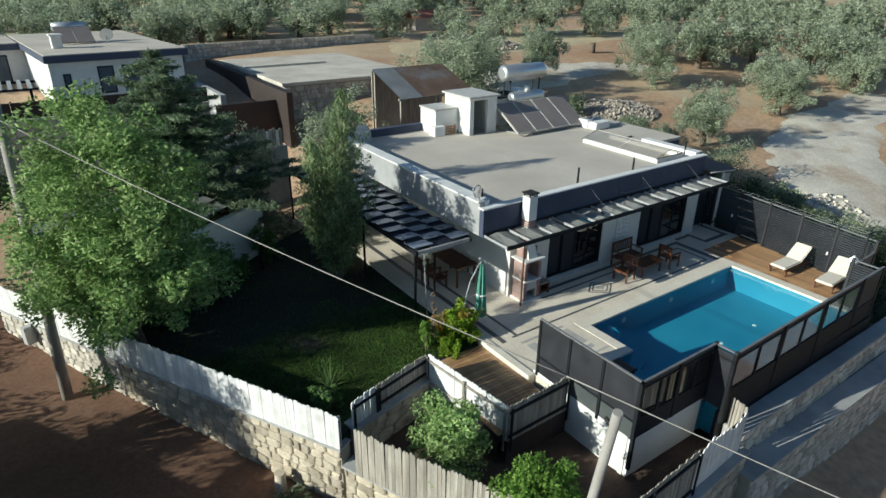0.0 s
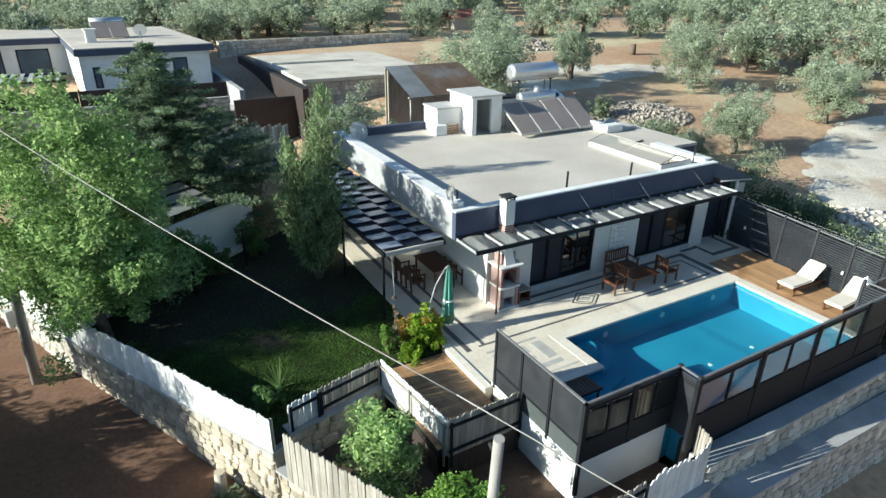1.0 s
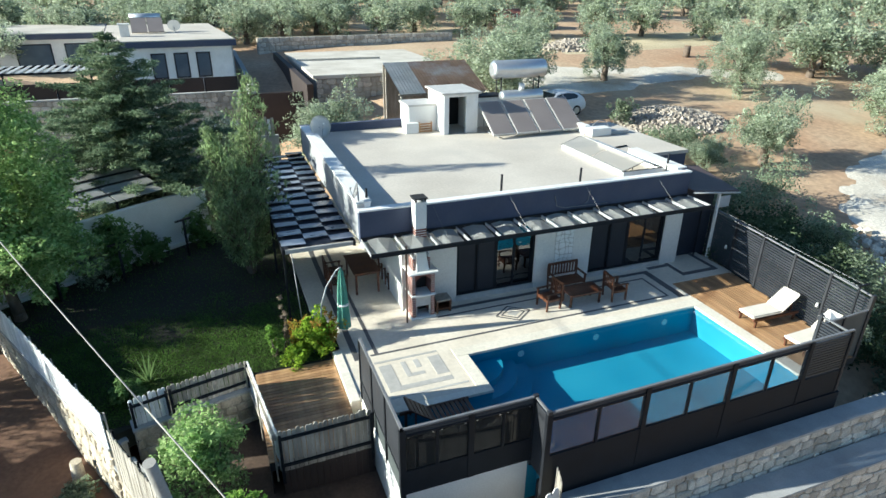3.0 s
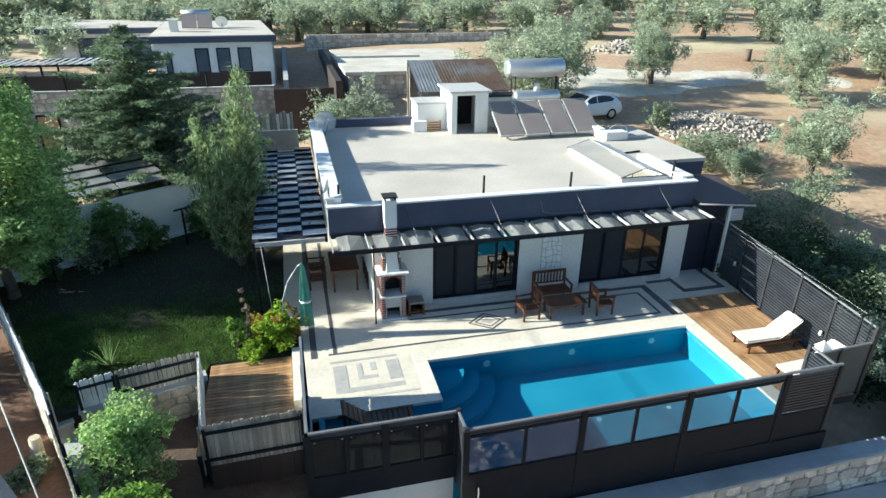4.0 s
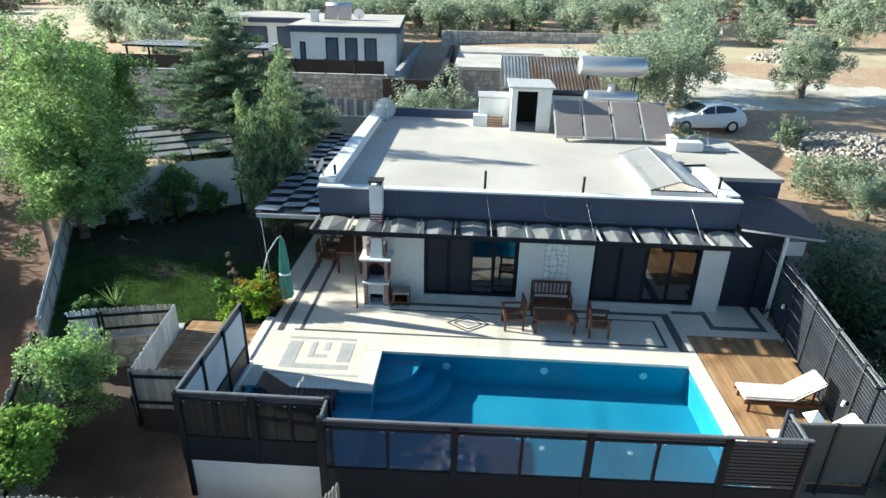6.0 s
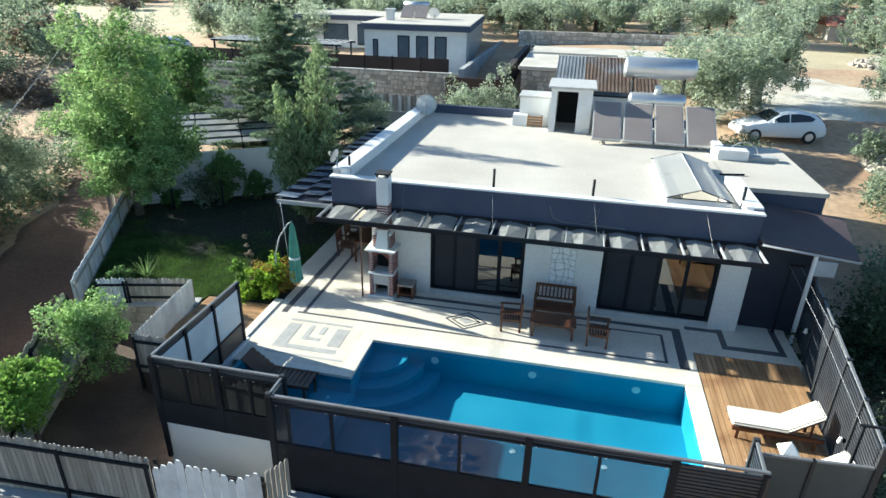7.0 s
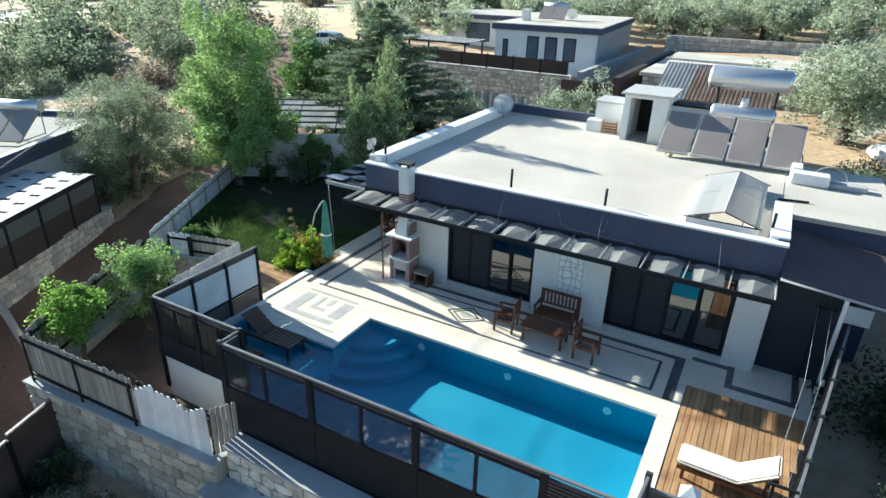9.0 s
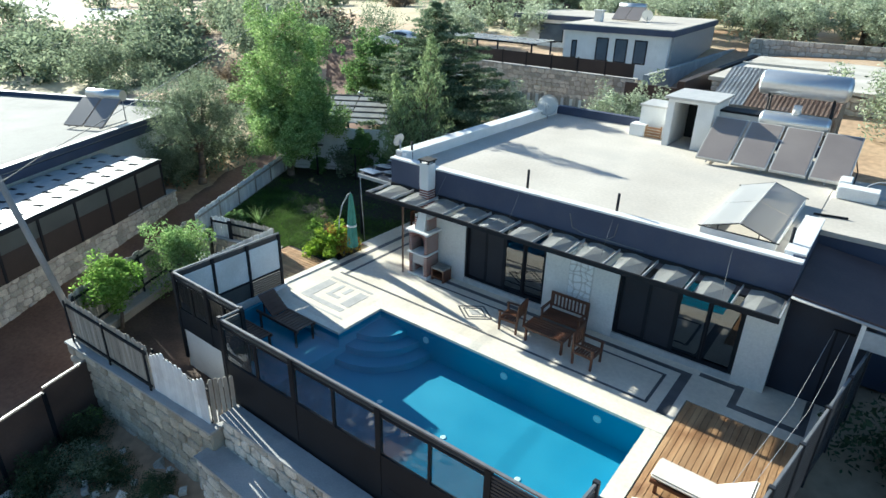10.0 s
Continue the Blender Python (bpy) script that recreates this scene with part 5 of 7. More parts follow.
def lounger(loc, rz, label, cushion=True, mat="teak", lift=0.0):
    """A slatted lounger; lift: how much longer its legs are than usual."""
    l = thing("sun_lounger", label, "sun lounger", (loc[0], loc[1], loc[2] + lift * 0.9), rz, "sun loungers")
    for y in (0.0, 0.6):
        part("side_rail", bx(0, y, 0.22, 1.9, y + 0.06, 0.31, 0.008), M[mat], l)
    for x in (0.1, 1.7):
        for y in (0.005, 0.605):
            part("leg", bx(x, y, -lift, x + 0.07, y + 0.05, 0.22, 0.005), M[mat], l)
    for i in range(9):
        part("slat", bx(0.05 + i * 0.13, 0.06, 0.27, 0.15 + i * 0.13, 0.6, 0.295), M[mat], l)
    back = pose(1.2, 0, 0.3, 0, -38, 0)
    part("backrest", bx(0, 0.06, 0, 0.78, 0.6, 0.03, 0.006, back), M[mat], l)
    part("prop", bx(1.62, 0.1, 0.25, 1.66, 0.14, 0.62), M[mat], l)
    part("prop", bx(1.62, 0.52, 0.25, 1.66, 0.56, 0.62), M[mat], l)
    if cushion:
        c = part("cushion", bx(-0.02, 0.02, 0.315, 1.2, 0.64, 0.41, 0.035), M["cushion"], l, "thick cream cushion")
        part("cushion", bx(0.0, 0.02, 0.035, 0.84, 0.64, 0.13, 0.035, back), M["cushion"], l, "thick cream cushion")
    else:
        for i in range(5):
            part("slat", bx(0.05 + i * 0.15, 0.05, 0.031, 0.15 + i * 0.15, 0.61, 0.045, 0, back), M[mat], l)
    l.scale = (0.88, 0.92, 0.9)
    return l


lounger((21.05, 8.38, 0), -1, "wooden sun lounger with a thick cream cushion on the deck")
lounger((21.12, 6.85, 0), 3, "wooden sun lounger with a thick cream cushion near the fence")
lounger((12.3, 8.3, -0.45), 180, "dark wooden lounger standing in the shallow pool shelf", False, "teakdark", 0.3)
lounger((11.9, 7.25, -0.45), 180, "dark wooden lounger standing in the shallow pool shelf", False, "teakdark", 0.3)
for x, y, z in ((22.77, 7.89, 0.72), (23.39, 11.9, 0.72)):
    wl = thing("wall_lamp", "small white lamp fixed to the dark slatted fence", "lamp", (x, y, z), group="fence lamps")
    part("base", bx(-0.02, -0.03, -0.04, 0.03, 0.03, 0.04, 0.008), M["charcoal"], wl)
    part("shade", cyl((-0.06, 0, -0.06), (-0.06, 0, 0.06), 0.045, 0.03, 14), M["white"], wl)
lp = thing("post_lamp", "white pyramid-capped lamp on a short dark post", "lamp", (21.35, 6.62, 0))
part("post", bx(-0.04, -0.04, 0, 0.04, 0.04, 1.28, 0.006), M["charcoal"], lp)
bm = bmesh.new()
base = [bm.verts.new((x * 0.15, y * 0.15, 1.3)) for x, y in ((-1, -1), (1, -1), (1, 1), (-1, 1))]
tip = bm.verts.new((0, 0, 1.5))
bm.faces.new(base[::-1])
for i in range(4):
    bm.faces.new((base[i], base[(i + 1) % 4], tip))
part("cap", bm, M["white"], lp, "white pyramid cap")
part("collar", bx(-0.1, -0.1, 1.281, 0.1, 0.1, 1.299), M["charcoal"], lp)
cl = thing("clothes_line", "two white clothes lines on dark posts inside the fence", "clothes line")
for dx in (0, 0.26):
    part("line", wire([(22.95 + dx, 12.9, 1.95), (22.72 + dx * 0.9, 9.8, 1.9), (22.3 + dx * 0.8, 6.75, 1.95)], 0.0035, 5), M["steel"], cl)
for x, y in ((22.98, 12.92), (22.32, 6.72)):
    part("post", bx(x, y - 0.02, 0, x + 0.04, y + 0.02, 1.94), M["charcoal"], cl)
    part("arm", bx(x - 0.05, y - 0.02, 1.941, x + 0.34, y + 0.02, 1.975), M["charcoal"], cl)


def build_umbrella():
    u = thing("cantilever_umbrella", "closed green cantilever umbrella on a curved pole", "umbrella", (9.75, 11.75, -0.1))
    part("base", bx(-0.24, -0.24, 0, 0.24, 0.24, 0.07, 0.01), M["dark"], u)
    pts = [(-0.15, 0, 0.05), (-0.2, 0, 0.7), (-0.14, 0, 1.3), (0.02, 0, 1.8), (0.3, 0, 2.22), (0.42, 0, 2.3)]
    part("pole", wire(pts, 0.021, 10), M["steel"], u, "pale curved metal pole")
    bm = bmesh.new()
    n = 16
    prof = ((0.02, 2.28), (0.07, 2.15), (0.13, 1.6), (0.16, 1.0), (0.19, 0.55), (0.15, 0.5))
    rings = [[bm.verts.new((0.42 + r * (1 if i % 2 else 0.6) * math.cos(2 * math.pi * i / n), r * (1 if i % 2 else 0.6) * math.sin(2 * math.pi * i / n), z)) for i in range(n)] for r, z in prof]
    for a, b in zip(rings, rings[1:]):
        for i in range(n):
            bm.faces.new((a[i], a[(i + 1) % n], b[(i + 1) % n], b[i]))
    bm.faces.new(rings[0])
    bm.faces.new(rings[-1][::-1])
    part("canopy", bm, M["umbrella"], u, "folded green cloth canopy")
    part("strap", cyl((0.42, 0, 1.2), (0.42, 0, 1.25), 0.155, 0.155, 16), M["white"], u)


build_umbrella()
pp = thing("thin_pole", "thin pale metal pole beside the pergola corner", "pole", (9.25, 13.2, -0.12))
part("shaft", cyl((0, 0, -0.1), (-0.12, 0.0, 2.25), 0.014, 0.013, 8), M["steel"], pp)


# ---- plants ----
def leaf_mesh(name, centres, radii, per, size, aspect, mat, seed, squash=1.0, droop=0.0):
    """Clumps of single leaves (one quad each) round the given centres."""
    rnd = np.random.RandomState(seed)
    c = np.repeat(np.array(centres, float), per, axis=0)
    r = np.repeat(np.array(radii, float), per)
    n = len(c)
    d = rnd.normal(size=(n, 3))
    d /= np.linalg.norm(d, axis=1)[:, None]
    rad = r * rnd.uniform(0.35, 1.0, n) ** 0.6
    p = c + d * rad[:, None] * np.array((1, 1, squash))
    u = rnd.normal(size=(n, 3))
    u[:, 2] = u[:, 2] * 0.7 - droop
    u /= np.linalg.norm(u, axis=1)[:, None]
    w = np.cross(u, d + 0.3 * rnd.normal(size=(n, 3)))
    w /= np.linalg.norm(w, axis=1)[:, None] + 1e-9
    s = size * rnd.uniform(0.6, 1.3, n)[:, None]
    a, b = u * s, w * s * aspect
    v = np.stack([p - a, p + b, p + a, p - b], 1).reshape(-1, 3)
    me = bpy.data.meshes.new(name)
    me.from_pydata(v.tolist(), [], np.arange(n * 4).reshape(-1, 4).tolist())
    me.materials.append(M[mat])
    return me


def crown_points(seed, n, rx, ry, rz, cz, lump=0.35, hollow=0.45):
    rnd = random.Random(seed)
    out = []
    while len(out) < n:
        v = Vector((rnd.gauss(0, 1), rnd.gauss(0, 1), rnd.gauss(0, 1))).normalized()
        k = 1 + lump * noise.noise((v * 1.9) + Vector((seed * 3.1, 0, 0))) * 1.6
        f = rnd.uniform(hollow, 1.0)
        p = Vector((v.x * rx * k * f, v.y * ry * k * f, v.z * rz * k * f + cz))
        out.append(p)
    return out


def limbs(bm, base, tips, r, seed):
    rnd = random.Random(seed)
    for t in tips:
        t = Vector(t)
        a = Vector(base)
        mid = a.lerp(t, 0.5) + Vector((rnd.uniform(-0.2, 0.2), rnd.uniform(-0.2, 0.2), rnd.uniform(0, 0.25)))
        tube(bm, a, mid, r, r * 0.6, 7)
        tube(bm, mid, t, r * 0.6, r * 0.2, 6)


def tree(name, label, loc, trunk_h, trunk_r, crown, clumps, clump_r, per, leaf, aspect, mat, seed, group="", squash=1.0, droop=0.0, rz=0.0, skirt=None):
    t = thing(name, label, "tree", loc, rz, group)
    rnd = random.Random(seed)
    pts = crown_points(seed, clumps, *crown)
    if skirt:
        pts += [p + Vector((skirt[0], skirt[1], 0)) for p in crown_points(seed + 500, skirt[2], *skirt[3:])]
    bm = bmesh.new()
    top = Vector((rnd.uniform(-0.15, 0.15), rnd.uniform(-0.15, 0.15), trunk_h))
    prev, pr = Vector((0, 0, -0.3)), trunk_r * 1.25
    for k in range(1, 4):
        q = Vector((0, 0, -0.3)).lerp(top, k / 3) + Vector((rnd.uniform(-0.08, 0.08), rnd.uniform(-0.08, 0.08), 0))
        tube(bm, prev, q, pr, trunk_r * (1.1 - 0.15 * k), 9)
        prev, pr = q, trunk_r * (1.1 - 0.15 * k)
    limbs(bm, prev, rnd.sample(pts, min(12, len(pts))), trunk_r * 0.5, seed)
    part("trunk", bm, M["bark"], t)
    radii = [clump_r * rnd.uniform(0.6, 1.25) for _ in pts]
    part("crown", leaf_mesh("crown", pts, radii, per, leaf, aspect, mat, seed, squash, droop), None, t)
    return t


def conifer(name, label, loc, leaders, mat, seed, tiers=20, rise=-0.12, leaf=0.13, per=16, trunk_r=0.16, squash=0.45, droop=0.1, clump=0.2):
    """A conifer: whorls of boughs along one or more leaders (dx, dy, height, reach), each bough clothed in short sprays."""
    t = thing(name, label, "tree", loc)
    rnd = random.Random(seed)
    bm = bmesh.new()
    cs, rs = [], []
    for dx, dy, h, r in leaders:
        axis_at = lambda f: Vector((dx * f ** 0.6, dy * f ** 0.6, h * f))
        for k in range(6):
            tube(bm, axis_at(k / 6) - Vector((0, 0, 0.3 if k == 0 else 0)), axis_at((k + 1) / 6), trunk_r * (1 - k / 6.4), trunk_r * (1 - (k + 1) / 6.4), 8)
        for k in range(tiers):
            f = k / (tiers - 1)
            base = axis_at(0.08 + 0.92 * f)
            reach = r * (1 - f) ** 0.75 * min(1.0, 0.5 + 2.2 * f) + 0.08
            nb = max(4, int(8 * (1 - f) + 4))
            a0 = rnd.uniform(0, 6.28)
            for b in range(nb):
                a = a0 + 6.28 * b / nb + rnd.uniform(-0.3, 0.3)
                L = reach * rnd.uniform(0.45, 1.2)
                tip = base + Vector((L * math.cos(a), L * math.sin(a), rise * L + rnd.uniform(-0.1, 0.1)))
                tube(bm, base, tip, 0.03 * (1 - f) + 0.008, 0.005, 5)
                m_ = max(2, int(L / 0.18))
                for j in range(m_):
                    g = (j + 1) / m_
                    wd = 0.06 + 0.5 * g * (1 - g) * min(1, L)
                    cs.append(base.lerp(tip, g) + Vector((rnd.uniform(-wd, wd), rnd.uniform(-wd, wd), rnd.uniform(-0.05, 0.06))))
                    rs.append(clump * rnd.uniform(0.6, 1.2))
    part("trunk", bm, M["bark"], t)
    part("crown", leaf_mesh("crown", cs, rs, per, leaf, 0.17, mat, seed, squash, droop), None, t)
    return t


def shrub(name, label, loc, r, h, mat, seed, clumps=40, per=60, leaf=0.05, aspect=0.5, category="shrub", group=""):
    s = thing(name, label, category, loc, 0, group)
    pts = crown_points(seed, clumps, r, r, h / 2, h / 2, 0.4, 0.3)
    pts = [Vector((p.x, p.y, max(p.z, 0.05))) for p in pts]
    bm = bmesh.new()
    rnd = random.Random(seed)
    for p in rnd.sample(pts, min(9, len(pts))):
        tube(bm, (rnd.uniform(-0.1, 0.1), rnd.uniform(-0.1, 0.1), -0.1), p, 0.02, 0.006, 5)
    part("stem", bm, M["bark"], s)
    part("foliage", leaf_mesh("foliage", pts, [r * 0.34 * rnd.uniform(0.6, 1.2) for _ in pts], per, leaf, aspect, mat, seed), None, s)
    return s


tree("broadleaf_tree", "tall fresh-green broadleaf tree at the garden corner", (1.7, 16.2, -0.5), 2.4, 0.17, (2.1, 2.1, 3.0, 4.05, 0.55, 0.5), 215, 0.48, 250, 0.068, 0.42, "broad", 21, skirt=(0.15, 0.75, 130, 2.2, 2.3, 1.3, 2.5, 0.25, 0.2))
tree("broadleaf_tree", "smaller green broadleaf tree behind the garden wall", (-2.2, 25.6, -0.6), 2.2, 0.13, (1.7, 1.7, 2.3, 3.8, 0.35, 0.4), 100, 0.5, 120, 0.085, 0.5, "broadb", 22)
conifer("cedar_tree", "dark green cedar with layered spreading boughs", (4.5, 23.0, -0.4), [(0, 0, 7.4, 4.9)], "cedar", 23, 27, 0.13, 0.11, 52, squash=0.3, clump=0.29)
conifer("juniper_tree", "feathery light green juniper with several pointed leaders", (8.2, 17.1, -0.12), [(0.55, 0.25, 6.1, 1.3), (-0.75, -0.2, 4.7, 1.0), (-0.2, -0.7, 3.9, 1.1), (0.3, 0.7, 4.6, 0.9)], "juniper", 24, 16, 1.15, 0.10, 20, 0.09, 1.3, -1.3, 0.16)
# This olive takes the darker scrub leaf colour to look backlit.
tree("olive_tree", "big grey-green olive tree beside the dirt road", (-4.4, 15.4, -1.7), 1.6, 0.2, (2.3, 2.4, 1.95, 3.6, 0.5, 0.4), 190, 0.46, 220, 0.055, 0.32, "shrub", 25, skirt=(-0.5, -1.0, 26, 1.2, 1.1, 0.9, 1.9, 0.3, 0.2))
tree("fig_tree", "leafy bush tree in the lower yard", (6.5, 8.1, -1.1), 1.0, 0.07, (0.9, 1.0, 1.0, 1.55, 0.5, 0.3), 70, 0.3, 150, 0.045, 0.5, "broad", 26)
tree("fig_tree", "bright green leafy bush tree by the board fence", (6.95, 5.75, -1.1), 0.9, 0.06, (0.85, 0.75, 0.85, 1.6, 0.6, 0.3), 60, 0.30, 130, 0.048, 0.5, "fresh", 27)
shrub("flower_bush", "lime green bush with red flowers at the terrace corner", (9.3, 11.7, -0.15), 0.52, 1.2, "lime", 28, 50, 70, 0.05)
shrub("flower_bush", "low yellow-green flower bush at the lawn edge", (8.85, 11.35, -0.15), 0.42, 0.5, "lime", 48, 30, 60, 0.045)
shrub("flower_bush", "red-flowered bush behind the lime green one", (9.0, 12.05, -0.15), 0.4, 0.9, "red", 49, 26, 40, 0.045)
shrub("flower_bush", "red-flowered bush at the terrace corner", (9.7, 11.85, -0.15), 0.48, 1.05, "red", 29, 34, 55, 0.045)
shrub("sapling", "slim fresh green sapling on the lawn edge", (8.35, 11.85, -0.15), 0.24, 1.0, "fresh", 30, 22, 50, 0.045)
shrub("flower_stalk", "tall dry reddish flower stalk", (8.66, 12.0, -0.15), 0.14, 1.75, "dryshrub", 31, 14, 24, 0.05)
shrub("garden_shrub", "dark green shrub by the white boards", (4.85, 11.15, -0.15), 0.42, 0.6, "broadb", 32, 30, 60, 0.05)
yu = thing("spiky_plant", "spiky plant with long arching green leaves on the lawn", "plant", (5.3, 11.75, -0.14))
yr = random.Random(33)
for k in range(26):
    a, lean, L = yr.uniform(0, 6.28), yr.uniform(0.15, 1.1), yr.uniform(0.55, 0.95)
    d = Vector((math.cos(a) * math.sin(lean), math.sin(a) * math.sin(lean), math.cos(lean)))
    side = Vector((-math.sin(a), math.cos(a), 0)) * 0.022
    bm = bmesh.new()
    rows = []
    for g in (0.0, 0.35, 0.7, 1.0):
        c = d * L * g - Vector((0, 0, 0.3 * L * g * g * math.sin(lean)))
        rows.append((bm.verts.new(c - side * (1.05 - g)), bm.verts.new(c + side * (1.05 - g))))
    for p, q in zip(rows, rows[1:]):
        bm.faces.new((p[0], p[1], q[1], q[0]))
    part("leaf", bm, M["broadb"], yu)
shrub("shrub_by_wall", "grey-green shrub below the street wall", (3.6, 10.3, -2.5), 0.55, 1.0, "shrub", 35, 30, 60, 0.06)
shrub("shrub_by_wall", "green weed at the foot of the corner wall", (8.0, 4.0, -2.9), 0.4, 0.7, "broad", 36, 18, 50, 0.06)
shrub("garden_shrub", "dark shrub beside the garden wall", (3.5, 18.2, -0.15), 0.8, 1.3, "shrub", 37, 40, 70, 0.06)
shrub("garden_shrub", "olive-green bush beyond the garden wall", (5.6, 21.8, -0.4), 1.1, 2.4, "shrub", 38, 60, 80, 0.06)
for k, (x, y) in enumerate(((8.0, 24.6), (11.8, 26.4), (12.9, 26.9), (14.0, 26.6))):
    shrub("back_shrub", "grey-green shrub behind the villa", (x, y, 0.2), 1.15, 3.9 + 0.3 * (k % 2), "olive", 40 + k, 70, 80, 0.06, group="shrubs behind the villa")


# ---- surroundings ----
def patch(name, label, poly, mat, lift=0.05, step=0.7, category="ground"):
    """A surface draped over the ground inside a polygon."""
    xs, ys = [p[0] for p in poly], [p[1] for p in poly]
    bm = bmesh.new()
    grid = {}

    def inside(x, y):
        r = False
        for (xa, ya), (xb, yb) in zip(poly, poly[1:] + poly[:1]):
            if (ya > y) != (yb > y) and x < (xb - xa) * (y - ya) / (yb - ya) + xa:
                r = not r
        return r

    def vert(i, j):
        if (i, j) not in grid:
            x, y = min(xs) + i * step, min(ys) + j * step
            x += 0.25 * noise.noise((x * 0.8, y * 0.8, 7))
            y += 0.25 * noise.noise((x * 0.8, y * 0.8, 17))
            grid[i, j] = bm.verts.new((x, y, ground_z(x, y) + lift))
        return grid[i, j]

    for i in range(int((max(xs) - min(xs)) / step)):
        for j in range(int((max(ys) - min(ys)) / step)):
            x, y = min(xs) + (i + 0.5) * step, min(ys) + (j + 0.5) * step
            if inside(x + 0.9 * noise.noise((x * 0.5, y * 0.5, 1)), y + 0.9 * noise.noise((x * 0.5, y * 0.5, 2))):
                bm.faces.new((vert(i, j), vert(i + 1, j), vert(i + 1, j + 1), vert(i, j + 1))).smooth = True
    rim = {v: [e.other_vert(v) for e in v.link_edges if e.is_boundary] for v in bm.verts if v.is_boundary}
    for _ in range(4):
        mean = {v: sum((o.co for o in near), Vector()) / len(near) for v, near in rim.items()}
        for v, c in mean.items():
            v.co = v.co.lerp(c, 0.6)
    for v in rim:
        v.co.z = ground_z(v.co.x, v.co.y) - 0.06
    return struct(name, bm, M[mat], label, category)


patch("road", "brown dirt road beside the street wall", [(7.4, 3.2), (5.9, 9.0), (2.2, 16.6), (-0.5, 22.0), (-5.6, 30), (-14, 40), (-24, 50), (-30, 48), (-19, 37), (-10.5, 28), (-5.4, 19.5), (-3.6, 13.4), (-2.2, 8.5), (-1.4, 3.0), (-2.0, -10), (-6.0, -60), (5.0, -60), (9.0, -10)], "road", 0.14, 0.35, "road")
patch("gravel_path", "pale gravel track beyond the villa", [(30.5, 9), (32.5, 14), (35, 17.5), (40, 20), (48, 22.5), (64, 24), (64, 19), (52, 17), (44, 14), (38, 10), (34, 5)], "gravel", 0.05)
patch("parking", "pale trodden parking ground under olive trees", [(23.5, 31.5), (27, 33.5), (33, 33), (44, 35), (50, 33), (52, 36), (44, 39), (36, 40), (30, 44), (25, 42)], "gravel", 0.05)
patch("straw_field", "dry straw-coloured field", [(-66, 14), (-34, 20), (-24, 30), (-22, 38), (-36, 38), (-66, 36)], "straw", 0.06, 1.6)
patch("straw_field", "dry straw-coloured field", [(-40, 62), (-10, 52), (0, 60), (10, 70), (-10, 90), (-60, 100)], "straw", 0.06, 2.0)
patch("straw_field", "dry grass strip under olive trees", [(28, 46), (40, 44), (56, 46), (80, 50), (80, 58), (50, 56), (30, 54)], "straw", 0.04, 1.2)


def window(parent, x, z, w, h, y, face=-1):
    f = part("window", bx(x, y - 0.03, z, x + w, y + 0.06, z + h, 0.0), M["charcoal"], parent)
    part("pane", bx(x + 0.08, y - 0.036, z + 0.08, x + w - 0.08, y - 0.031, z + h - 0.08), M["housepane"], f)


